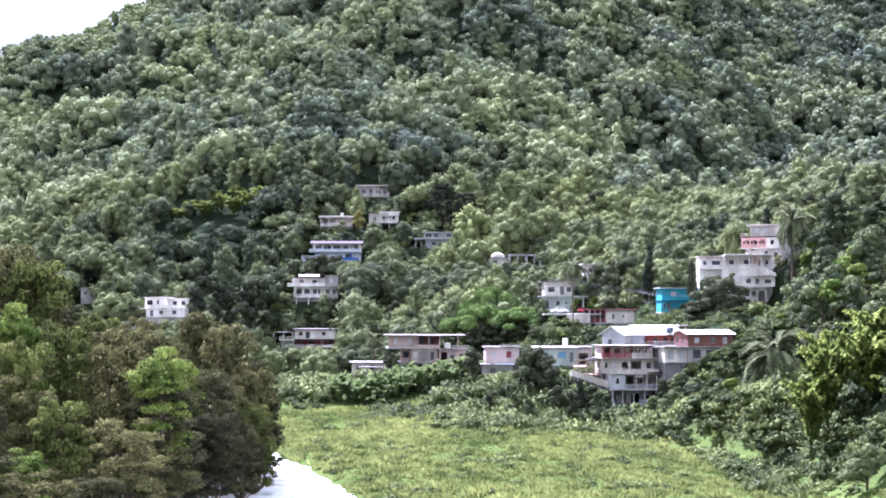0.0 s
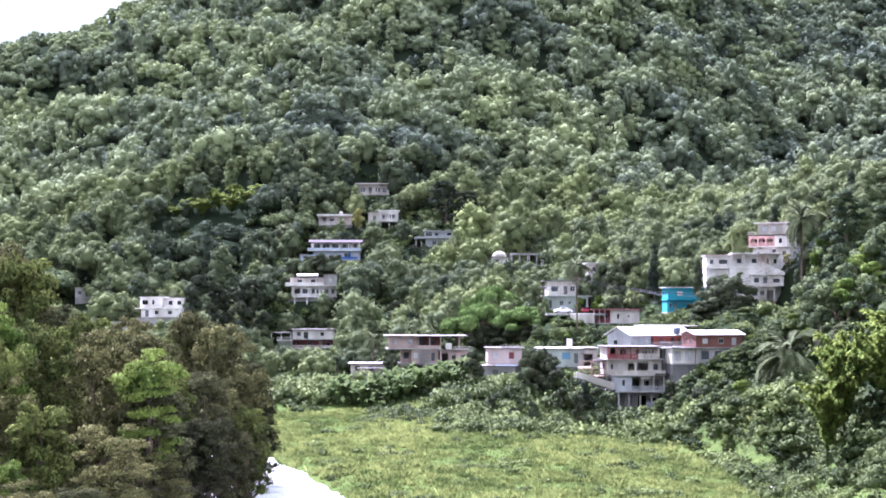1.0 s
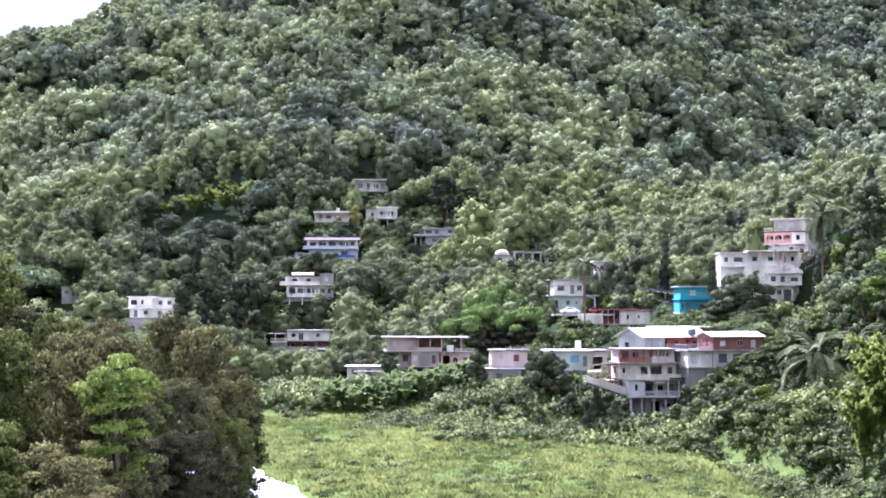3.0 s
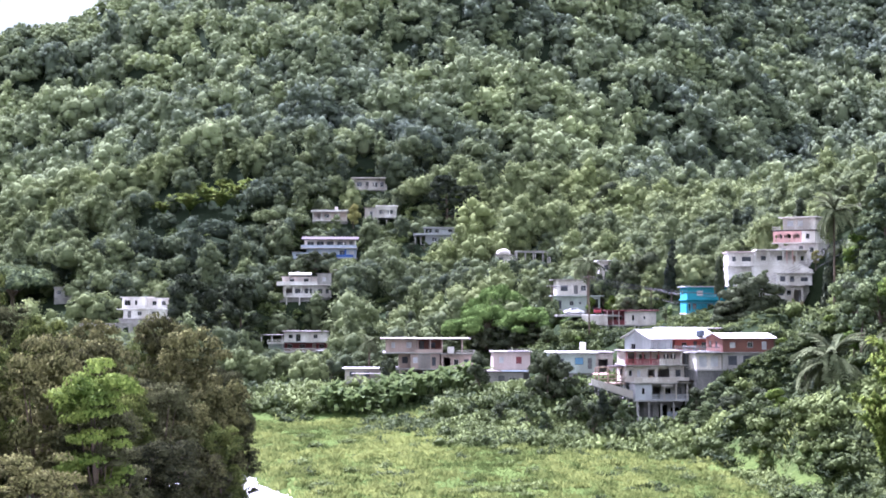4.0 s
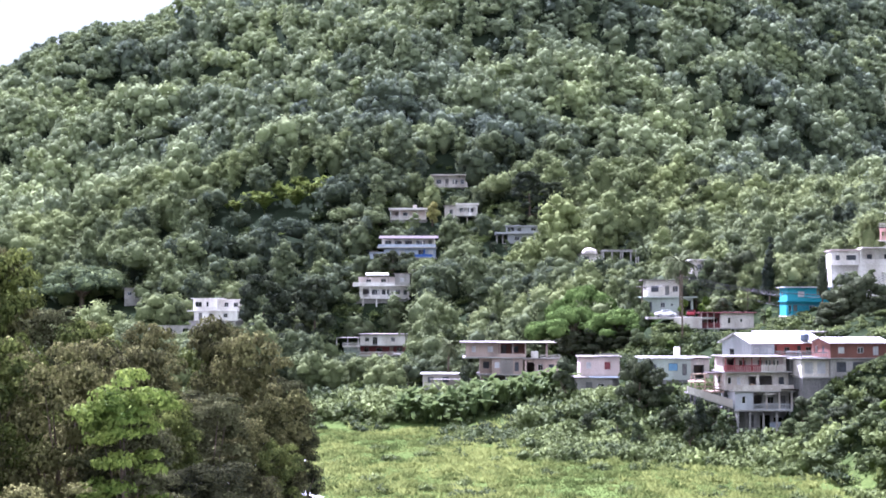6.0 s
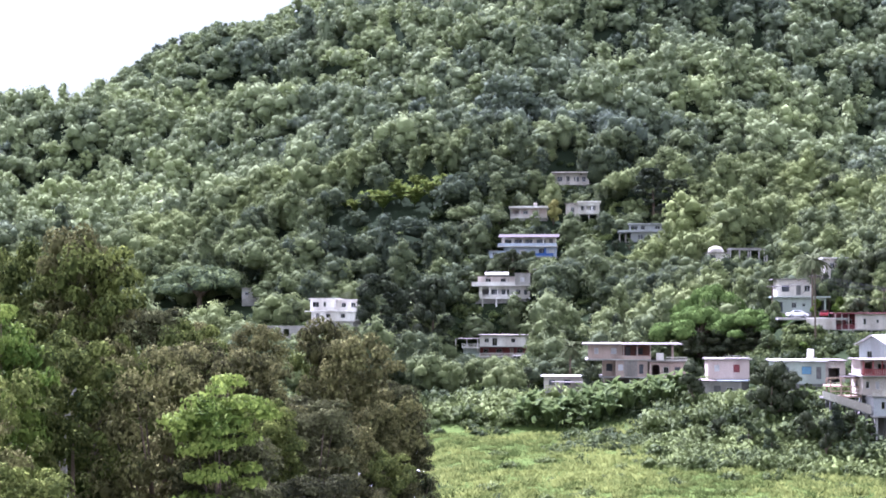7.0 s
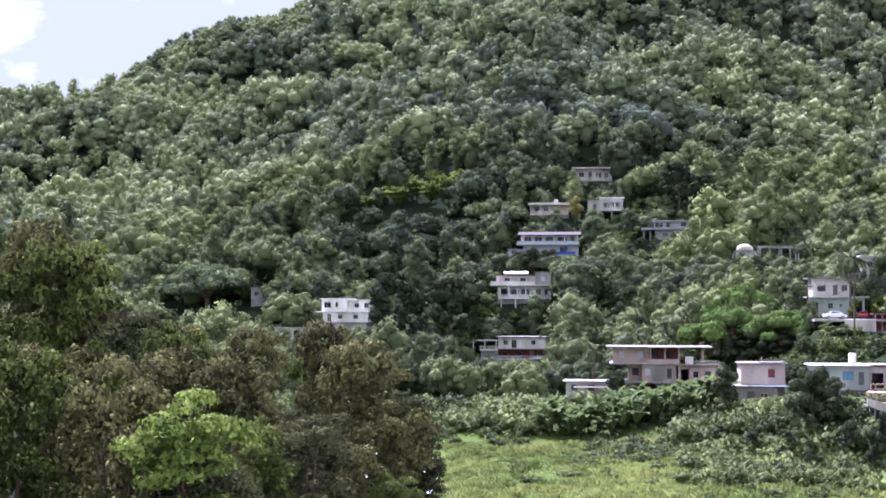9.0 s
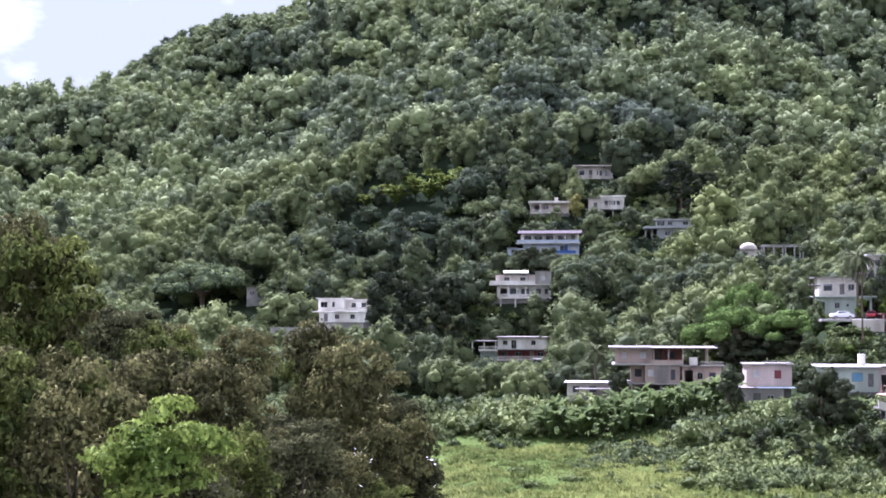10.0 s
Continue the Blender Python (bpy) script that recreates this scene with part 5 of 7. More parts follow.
    def gable(self, x0, x1, y0, y1, z, rise, mat, over=0.4, walls=None):
        """A low gable roof whose ridge runs along x: two sheets with ribs, and the gable ends."""
        ym = (y0 + y1) / 2
        for sgn, ye in ((-1, y0), (1, y1)):
            bm = bmesh.new()
            run = abs(ye - ym)
            k = (run + over) / run
            yo, zo = ym + (ye - ym) * k, z + rise * (1 - k)
            n = max(4, int((x1 - x0 + 2 * over) / 0.7))
            span = (x1 - x0 + 2 * over) / n
            prof = [(x0 - over + i * span + a, b) for i in range(n) for a, b in ((0, 0.16), (0.06, 0.10), (span - 0.06, 0.10))] + [(x1 + over, 0.16)]
            rows = [[bm.verts.new((a, ye2, ze2 + b)) for a, b in prof] for ye2, ze2 in ((yo, zo), (ym, z + rise))]
            low = [[bm.verts.new((a, ye2, ze2)) for a in (x0 - over, x1 + over)] for ye2, ze2 in ((yo, zo), (ym, z + rise))]
            for i in range(len(prof) - 1):
                bm.faces.new((rows[0][i], rows[0][i + 1], rows[1][i + 1], rows[1][i]))
            bm.faces.new((low[0][1], low[0][0], low[1][0], low[1][1]))
            bm.faces.new((low[0][0], low[0][1], *rows[0][::-1]))
            bm.faces.new((low[0][0], rows[0][0], rows[1][0], low[1][0]))
            bm.faces.new((low[0][1], low[1][1], rows[1][-1], rows[0][-1]))
            part("roof", bm, M[mat], self.root)
        if walls:
            for x, e in ((x0, 0.2), (x1, -0.2)):
                bm = bmesh.new()
                v = [bm.verts.new(p) for p in ((x, y0, z), (x, y1, z), (x, ym, z + rise), (x + e, y0, z), (x + e, y1, z), (x + e, ym, z + rise))]
                for q in ((0, 1, 2), (5, 4, 3), (0, 3, 4, 1), (1, 4, 5, 2), (2, 5, 3, 0)):
                    bm.faces.new([v[i] for i in q])
                part("gable_wall", bm, M[walls], self.root)

    def posts(self, xs, y, z0, z1, mat="concrete", w=0.3):
        for x in xs:
            self.box("post", x - w / 2, x + w / 2, y - w / 2, y + w / 2, z0, z1, mat)

    def rail(self, x0, x1, y, z, h=1.0, mat="white", gap=0.22, w=0.06):
        """A balustrade along x: bottom and top rail with balusters."""
        bm = bmesh.new()
        add_box(bm, x0, x1, y - 0.06, y + 0.06, z + h - 0.12, z + h)
        add_box(bm, x0, x1, y - 0.05, y + 0.05, z, z + 0.12)
        n = max(2, int((x1 - x0) / gap))
        for i in range(n + 1):
            x = x0 + (x1 - x0) * i / n
            add_box(bm, x - w / 2, x + w / 2, y - 0.04, y + 0.04, z + 0.12, z + h - 0.12)
        part("railing", bm, M[mat], self.root)

    def side_rail(self, y0, y1, x, z, h=1.0, mat="white", gap=0.25, w=0.06):
        bm = bmesh.new()
        add_box(bm, x - 0.06, x + 0.06, y0, y1, z + h - 0.12, z + h)
        add_box(bm, x - 0.05, x + 0.05, y0, y1, z, z + 0.12)
        n = max(2, int((y1 - y0) / gap))
        for i in range(n + 1):
            y = y0 + (y1 - y0) * i / n
            add_box(bm, x - 0.04, x + 0.04, y - w / 2, y + w / 2, z + 0.12, z + h - 0.12)
        part("railing", bm, M[mat], self.root)

    def base(self, x0, x1, y0, y1, z1, mat="concrete", low=None):
        """A footing down into the slope."""
        if low is None:
            pts = [self.at @ Vector((x, y, 0)) for x in (x0, x1) for y in (y0, y1)]
            low = (min(ground_at(p.x, p.y) for p in pts) - 1.0 - self.at.translation.z) / self.at.to_scale().z
        if low < z1 - 0.05:
            self.box("foundation", x0, x1, y0, y1, low, z1, mat)

    def stilts(self, xs, ys, z1, mat="concrete", w=0.32):
        for x in xs:
            for y in ys:
                p = self.at @ Vector((x, y, 0))
                self.box("stilt", x - w / 2, x + w / 2, y - w / 2, y + w / 2, (ground_at(p.x, p.y) - 0.8 - self.at.translation.z) / self.at.to_scale().z, z1, mat)

    def tank(self, x, y, z, r, h, mat="tank_blue"):
        bm = bmesh.new()
        add_tube(bm, [(x, y, z), (x, y, z + 0.08), (x, y, z + h * 0.78), (x, y, z + h * 0.93), (x, y, z + h)], [r, r * 1.04, r, r * 0.7, r * 0.25], 16)
        part("water_tank", bm, M[mat], self.root)


# the brick-red house
h = House("house", "two-storey brick-red and grey house with white metal roof", 47.8, 317.5, 10)
# dark wall added in place of the open under-storey's deep shade
h.base(-4.6, 9.3, 0.05, 8.4, 10.7, "dark_grey")
h.box("floor_slab", -4.7, 9.5, -0.2, 8.6, 10.7, 10.95, "concrete")
h.storey(0, 9.3, 0, 8.5, 10.95, 13.7, "grey", [(1.0, 2.6, 0.7, 2.3, "g"), (3.7, 5.5, 0.5, 2.3, "g"), (6.9, 8.3, 0.6, 2.3, "g")], [(2, 3.4, 0.8, 2.1, "g"), (5, 6.2, 0.8, 2.1, "g")])
h.storey(-4.6, -0.05, 0.6, 8.3, 10.95, 13.6, "offwhite", [(0.5, 1.9, 0.4, 2.3, "s"), (2.6, 4.0, 0.4, 2.3, "s")], [(1, 2.2, 0.8, 2.1, "w")])
h.slab(-4.9, 9.7, -0.45, 8.8, 13.72, 0.2, "concrete", "floor_slab")
h.storey(0, 9.3, 0, 8.5, 13.92, 16.3, "brick_red", [(1.3, 2.3, 0.7, 1.7, "s"), (4.5, 5.5, 0.7, 1.7, "w"), (7.1, 8.0, 0.4, 1.8, "s")], [(1.4, 2.4, 0.6, 1.8, "w"), (4.6, 5.6, 0.6, 1.8, "g")])
h.gable(0, 9.3, 0, 8.5, 16.3, 0.75, "metal_roof", 0.45, "brick_red")
h.rail(-4.6, -0.2, 0.7, 13.92, 0.9, "dark_grey", 0.4)
h.side_rail(0.7, 8.0, -4.5, 13.92, 0.9, "dark_grey", 0.4)

# the house on stilts, stepping down the bank
h = House("house", "grey-white four-level concrete house on stilts over the bank", 32.0, 318.0, 7)
h.stilts((1.2, 3.2, 5.4, 7.6, 9.8), (0.3, 3.0), 5.3, "grey")
h.storey(3.0, 10.2, 3.2, 8.5, 1.6, 5.3, "grey", [(0.6, 1.6, 0.9, 2.9, "D"), (2.4, 4.3, 0.6, 2.9, "o"), (4.6, 6.4, 1.4, 2.6, "w")], [(1.0, 2.4, 1.4, 2.6, "w")])
h.box("panel", 7.0, 8.9, 2.2, 2.35, 1.8, 3.4, "pale_blue")
h.box("platform", 2.6, 10.6, -0.6, 3.2, 1.2, 1.65, "concrete")
h.base(2.8, 10.4, -0.4, 8.4, 1.2, "dark_grey")
h.slab(0.4, 10.6, -0.3, 9.0, 5.3, 0.25, "concrete", "floor_slab")
h.storey(0.7, 3.7, 0, 8.8, 5.55, 8.35, "grey_blue", [(1.15, 1.75, 1.0, 2.2, "w")], [(3.0, 4.2, 1.0, 2.2, "g")])
h.storey(3.75, 10.2, 2.2, 8.8, 5.55, 8.35, "grey", [(0.6, 2.0, 0.1, 2.2, "o"), (2.8, 3.9, 0.9, 2.0, "w"), (4.8, 5.8, 0.1, 2.1, "D")])
h.rail(3.8, 10.2, 0.05, 5.55, 0.95, "grey_blue", 0.16)
h.posts((5.9, 8.0, 10.0), 0.1, 5.55, 8.3, "offwhite", 0.25)
h.box("awning", 5.4, 7.2, -0.7, 0.2, 8.0, 8.14, "white", "white sheet awning")
h.slab(0.4, 10.6, -0.3, 9.0, 8.38, 0.2, "concrete", "floor_slab")
h.box("parapet", 0.5, 10.3, -0.2, 0.0, 8.58, 9.5, "offwhite")
h.storey(-0.3, 10.2, 2.6, 9.2, 8.58, 11.4, "offwhite", [(0.5, 1.1, 1.0, 2.1, "w"), (2.0, 2.6, 0.9, 2.1, "s"), (3.9, 5.2, 0.2, 2.2, "o"), (5.7, 7.8, 0.1, 2.3, "o"), (8.9, 9.8, 0.9, 2.1, "g")], [(2, 3.4, 0.9, 2.1, "g")])
h.box("plant_pot", 3.4, 4.0, 0.4, 1.0, 8.58, 9.7, "timber")
h.slab(-0.7, 10.6, 1.4, 9.6, 11.42, 0.2, "concrete", "floor_slab")
h.storey(-0.3, 10.2, 3.6, 9.2, 11.62, 13.9, "pale_pink", [(0.6, 1.8, 0.2, 1.9, "o"), (2.6, 3.8, 0.8, 1.8, "w"), (5.7, 6.5, 0.8, 1.8, "w"), (7.0, 7.9, 0.8, 1.8, "w"), (8.3, 9.2, 0.8, 1.8, "w")])
h.rail(-0.5, 5.3, 1.6, 11.62, 1.0, "red_paint", 0.3, 0.14)
h.rail(5.4, 9.4, 1.6, 11.62, 1.0, "white", 0.28, 0.12)
h.posts((-0.4, 1.1, 2.5, 3.9, 5.3), 1.6, 11.62, 13.9, "red_paint", 0.16)
h.posts((6.6, 7.9, 9.3), 1.6, 11.62, 13.9, "offwhite", 0.2)
h.slab(-0.8, 10.0, 1.2, 9.6, 13.9, 0.18, "roof_slab")
h.storey(10.25, 13.6, 2.0, 9.0, 8.6, 13.5, "dark_grey", [(1.0, 2.6, 0.9, 2.0, "g"), (1.0, 2.6, 3.2, 4.2, "s")])
h.slab(10.1, 14.0, 0.9, 9.3, 13.5, 0.2, "concrete")
h.slab(10.25, 13.8, 0.7, 2.0, 11.0, 0.2, "concrete", "floor_slab")
h.box("lean_to_roof", 8.2, 12.6, -0.8, 2.2, 8.75, 8.9, "roof_brown", "rusty sheet roof")
h.base(10.3, 13.5, 2.2, 8.9, 8.6, "dark_grey")

# ramp and timber porch beside it
h = House("timber_porch", "open timber porch above a concrete ramp wall", 26.6, 322.0, 4, "porch")
h.box("deck", 0, 5.0, 0, 4.0, 8.1, 8.3, "timber")
h.stilts((0.2, 2.5, 4.8), (0.3, 3.7), 8.1, "dark_grey")
h.posts((0.2, 1.8, 3.3, 4.8), 0.2, 8.3, 11.0, "timber", 0.18)
h.posts((0.2, 2.5, 4.8), 3.8, 8.3, 11.0, "timber", 0.18)
for z in (9.0, 9.7):
    h.box("rail_beam", 0.1, 4.9, 0.12, 0.28, z, z + 0.16, "timber")
h.box("roof_beam", -0.2, 5.2, -0.1, 0.3, 11.0, 11.2, "timber")
h.box("roof", 2.2, 5.3, -0.3, 4.2, 11.2, 11.3, "roof_brown")
h.box("roof_sheet", -0.3, 2.1, 0.4, 4.2, 9.8, 9.9, "orange_pink")
bm = bmesh.new()
v = [bm.verts.new(p) for p in ((-1.6, -3.2, 8.2), (5.4, -4.6, 5.8), (5.4, -4.6, 7.2), (-1.6, -3.2, 9.3), (-1.6, -2.9, 8.2), (5.4, -4.3, 5.8), (5.4, -4.3, 7.2), (-1.6, -2.9, 9.3))]
for q in ((0, 1, 2, 3), (7, 6, 5, 4), (3, 2, 6, 7), (0, 4, 5, 1), (0, 3, 7, 4), (1, 5, 6, 2)):
    bm.faces.new([v[i] for i in q])
part("ramp_wall", bm, M["offwhite"], h.root)
bm = bmesh.new()
v = [bm.verts.new(p) for p in ((-1.6, -2.9, 8.4), (5.4, -4.3, 6.0), (5.4, -1.2, 6.0), (-1.6, 0, 8.4), (-1.6, -2.9, 8.1), (5.4, -4.3, 5.7), (5.4, -1.2, 5.7), (-1.6, 0, 8.1))]
for q in ((0, 1, 2, 3), (7, 6, 5, 4), (3, 2, 6, 7), (0, 4, 5, 1), (0, 3, 7, 4), (1, 5, 6, 2)):
    bm.faces.new([v[i] for i in q])
part("ramp", bm, M["concrete"], h.root)
h.stilts((0.0, 3.0, 5.0), (-3.0,), 6.2, "concrete")

# the house with the white gable roof behind
h = House("house", "salmon house with grey gable wall and wide white metal roof", 37.1, 328.2, 26)
h.base(0, 14, 0, 9.5, 12.4, "concrete")
h.storey(0, 4.6, 0.6, 9.4, 12.4, 16.0, "grey_blue", [(0.6, 1.5, 1.5, 2.8, "s"), (3.3, 4.2, 1.5, 2.8, "s")], [(2, 3.4, 1.4, 2.6, "w")])
h.storey(4.65, 14.2, 2.4, 9.4, 12.4, 16.0, "salmon", [(0.5, 1.6, 1.4, 3.2, "o"), (3.2, 4.3, 1.6, 2.8, "w"), (5.8, 6.6, 0.9, 3.0, "D"), (7.6, 8.7, 1.6, 2.8, "w")])
h.gable(-0.2, 14.4, 0.6, 9.4, 16.0, 1.5, "metal_roof", 0.5, "grey_blue")
h.slab(4.0, 14.5, -0.6, 2.4, 13.6, 0.2, "concrete", "terrace_slab")
h.posts((4.4, 9.2, 14.2), -0.3, 11.5, 13.6, "concrete", 0.25)
h.rail(4.1, 14.4, -0.5, 13.8, 0.9, "grey", 0.25)
h.tank(11.0, -2.2 + 3.2, 16.35, 0.75, 1.2)
h.box("cabinet", 12.4, 13.4, -0.1, 0.8, 13.8, 14.7, "white")

h = House("house", "low house with long white roof behind the salmon house", 41.5, 346.5, 5)
h.base(0, 11.5, 0, 7, 14.4, "concrete")
h.storey(0, 11.5, 0, 7, 14.4, 17.5, "offwhite", [(1.2, 2.4, 1.0, 2.1, "g"), (5, 6.2, 1.0, 2.1, "w"), (8.5, 9.7, 1.0, 2.1, "g")])
h.slab(-0.5, 12.2, -0.7, 7.5, 17.5, 0.16, "metal_roof")

# the low house with the blue window
h = House("house", "low pale grey-green house with flat white roof", 19.8, 340.0, 3)
h.base(0, 11.2, 0.05, 8.4, 9.3, "dark_grey")
h.storey(0, 8.2, 0, 8.5, 9.3, 13.0, "pale_green", [(1.2, 2.2, 1.5, 2.7, "g"), (4.3, 5.9, 1.6, 2.9, "g"), (6.7, 7.5, 0.8, 2.8, "D")])
h.box("shutter", 4.35, 5.85, -0.06, -0.01, 10.95, 12.15, "faded_blue", "faded blue painted shutter")
h.storey(8.25, 11.6, 1.0, 8.3, 9.3, 12.9, "offwhite", [(0.6, 2.4, 0.2, 2.6, "o")])
h.slab(-0.5, 8.6, -0.7, 9.0, 13.0, 0.2, "metal_roof")
h.slab(8.4, 12.0, 0.4, 8.8, 13.02, 0.2, "roof_slab")
h.box("chimney", 5.6, 6.6, 1.6, 2.6, 13.2, 15.0, "white", bevel=0.05)

# the pink house group
h = House("house", "weathered pink three-level concrete house with flat overhanging roofs", -12.9, 381.0, 2)
h.base(2.6, 18.6, 1.0, 9.0, 5.6, "dark_grey")
h.storey(3.2, 9.0, 1.4, 9.0, 5.5, 8.4, "pink", [(0.6, 1.7, 0.9, 2.2, "g"), (3.4, 4.6, 0.2, 2.3, "o")])
h.storey(12.2, 18.6, -3.5, 6.0, 5.6, 8.4, "pink", [(1.0, 2.2, 0.9, 2.2, "g"), (3.6, 4.7, 0.9, 2.2, "w")])
h.stilts((5.6, 8.2, 11.6), (-2.6, 0.5), 8.4, "grey")
h.slab(2.4, 12.2, -3.1, 9.2, 8.4, 0.22, "concrete", "floor_slab")
h.storey(3.0, 5.4, 0.4, 9.0, 8.62, 11.75, "pink", [(0.7, 1.9, 1.0, 2.4, "g")])
h.storey(5.45, 11.6, -2.8, 8.8, 8.62, 11.75, "pink", [(0.5, 1.5, 1.2, 2.4, "s"), (4.5, 5.3, 0.6, 2.4, "g")], [(1.0, 2.2, 1.0, 2.2, "g")])
bm = bmesh.new()
for i in range(16):
    add_box(bm, 7.1 + 0.16 * i, 7.2 + 0.16 * i, -2.9 - 0.03 * (i % 2), -2.81, 8.7, 11.7)
part("cladding", bm, M["grey"], h.root, "grey corrugated sheet cladding")
h.storey(11.9, 18.7, -4.0, 6.2, 8.4, 11.6, "pink", [(0.4, 1.9, 0.3, 2.6, "o"), (2.6, 3.6, 1.0, 2.2, "w"), (4.7, 5.8, 1.0, 2.2, "g")])
h.slab(11.5, 19.4, -4.7, 6.8, 11.6, 0.22, "roof_slab")
h.rail(15.0, 19.0, -4.4, 11.82, 0.7, "white", 0.35)
h.box("cabinet", 13.2, 14.6, -3.4, -2.6, 11.82, 13.2, "white", "white water cistern")
h.slab(-0.4, 12.2, -3.2, 9.2, 11.77, 0.22, "concrete", "floor_slab")
h.box("parapet", 6.4, 12.0, -3.1, -2.95, 11.99, 12.7, "pink")
h.storey(0.2, 6.8, 0, 9.0, 11.99, 14.7, "pink", [(1.2, 2.0, 0.9, 2.1, "s"), (4.4, 5.5, 0.9, 2.1, "s")], [(2, 3.2, 0.9, 2.1, "g")])
h.storey(6.85, 12.2, 3.0, 9.0, 11.99, 14.7, "rust", [(0.6, 1.6, 0.2, 2.3, "D"), (2.6, 4.0, 0.8, 2.0, "g")])
h.posts((7.0, 9.6, 12.1, 16.4), -2.4, 11.99, 14.7, "pink", 0.22)
h.slab(-1.0, 7.0, -1.6, 9.6, 14.7, 0.25, "roof_slab")
h.slab(6.6, 18.2, -3.4, 9.4, 14.75, 0.16, "roof_slab", label="rust-stained pale metal roof")
h.posts((16.6,), 5.8, 11.8, 14.75, "pink", 0.22)

h = House("house", "small pale-pink box house with a dark red window", 9.6, 365.0, 2)
h.base(-4.0, 7.4, -2.2, 7.4, 5.4, "concrete")
h.storey(-4.2, 5.8, -3.8, 3.0, 5.6, 8.7, "grey", [(1.0, 2.0, 0.9, 2.0, "g"), (5.0, 6.2, 0.2, 2.3, "D"), (7.2, 8.4, 0.9, 2.0, "w")])
h.slab(1.6, 7.8, -4.2, 0.0, 8.7, 0.14, "pale_blue", label="pale blue sheet lean-to roof")
h.slab(-4.5, 1.5, -4.2, 3.3, 8.7, 0.14, "roof_slab")
h.base(0, 7.4, 0.1, 7.4, 8.7, "concrete")
h.storey(0, 7.5, 0, 7.5, 8.9, 12.4, "pale_pink", [(1.2, 2.1, 1.4, 2.6, "s"), (4.6, 5.8, 1.2, 2.7, "o")])
h.box("shutter", 4.65, 5.75, 0.05, 0.12, 10.15, 11.55, "maroon", "dark red shutters")
h.slab(-0.4, 7.9, -0.6, 7.9, 12.4, 0.2, "roof_slab")
h.rail(3.0, 7.6, 0.2, 12.6, 0.6, "dark_grey", 0.5)

h = House("shed", "long low shed with a whitish sheet roof among bananas", -21.3, 381.0, 0, "shed")
h.storey(0, 7.6, 0, 5, 6.2, 8.5, "offwhite", [(1, 2.2, 0.6, 1.7, "g"), (4, 5.2, 0.6, 1.7, "g")])
h.slab(-0.6, 8.2, -0.8, 5.6, 8.5, 0.14, "metal_roof")
h.box("lower_roof", 1.6, 9.6, -3.6, -0.9, 7.5, 7.62, "roof_slab")
h.stilts((2.0, 5.4, 9.2), (-3.3,), 7.5, "timber", 0.16)
h.base(0, 7.6, 0, 5, 6.2)

# the small two-level house beyond the bananas
h = House("house", "small lilac-white house over a dark red verandah", -42.6, 468.0, 0)
h.base(0, 11.4, 0.0, 8, 9.4, "offwhite")
h.storey(0, 11.4, 1.6, 8, 9.6, 11.9, "maroon", [(0.8, 2.0, 0.6, 1.8, "w"), (4.0, 5.4, 0.6, 1.8, "w"), (7.4, 8.3, 0.1, 2.0, "d"), (9.2, 10.6, 0.6, 1.8, "w")])
h.slab(-0.3, 11.7, -0.6, 8.2, 9.4, 0.2, "white", "floor_slab")
h.rail(0, 11.6, -0.45, 9.6, 0.85, "white", 0.28, 0.12)
h.posts((0.1, 3.0, 6.0, 9.0, 11.3), 0.0, 9.6, 11.9, "maroon", 0.18)
h.slab(-0.3, 11.7, -0.3, 8.2, 11.9, 0.2, "concrete", "floor_slab")
h.storey(0, 11.4, 0, 8, 12.1, 14.75, "white", [(1.2, 2.3, 0.9, 2.0, "w"), (3.1, 4.4, 0.1, 2.1, "w"), (7.8, 8.9, 0.9, 2.0, "w")], [(2, 3.2, 0.8, 1.9, "w")])
h.slab(-0.5, 11.9, -0.6, 8.5, 14.75, 0.25, "roof_slab")
h.slab(-6.2, -0.2, -0.5, 7.0, 13.9, 0.16, "roof_slab")
h.posts((-6.0, -3.2, -0.5), -0.2, 10.8, 13.9, "white", 0.2)
h.box("balcony", -4.4, -0.1, -0.6, 6.0, 11.6, 11.85, "white")
h.rail(-4.4, -0.1, -0.5, 11.85, 0.9, "white", 0.28, 0.1)
h.storey(-4.2, -0.1, 0.6, 6.0, 8.2, 11.6, "pale_green", [(1.0, 2.2, 1.0, 2.2, "g")])
h.slab(8.6, 13.4, -6.0, -1.0, 9.9, 0.14, "metal_roof")
h.stilts((9.0, 13.0), (-5.6, -1.4), 9.9, "roof_brown", 0.2)

# houses up the hill
h = House("house", "white two-storey house with balcony and bright awning on its roof", -46.2, 487.0, 3)
h.base(0.6, 14.6, 0.6, 9, 24.2)
h.storey(1.4, 14.7, 1.6, 9, 24.2, 27.3, "white", [(0.8, 2.6, 0.3, 2.3, "o"), (3.2, 5.3, 0.8, 2.3, "w"), (5.9, 8.0, 0.8, 2.3, "w"), (9.6, 10.9, 0.9, 2.2, "w"), (11.8, 12.6, 0.9, 2.2, "g")])
h.slab(1.0, 15.0, -0.3, 9.3, 24.0, 0.2, "white", "floor_slab")
h.rail(2.0, 10.7, -0.1, 24.2, 0.9, "white", 0.3, 0.12)
h.posts((2.1, 4.3, 6.4, 8.6, 10.7), -0.1, 24.2, 27.3, "white", 0.22)
h.stilts((2.4, 6.0, 10.4), (0.0,), 24.0, "white")
h.slab(-0.4, 15.0, -0.6, 9.3, 27.3, 0.25, "white", "roof")
h.box("parapet", -0.3, 10.9, -0.5, -0.35, 27.55, 28.4, "white")
h.storey(10.9, 14.8, -0.2, 6, 27.55, 30.6, "grey", [(1.4, 2.4, 0.9, 2.0, "s")])
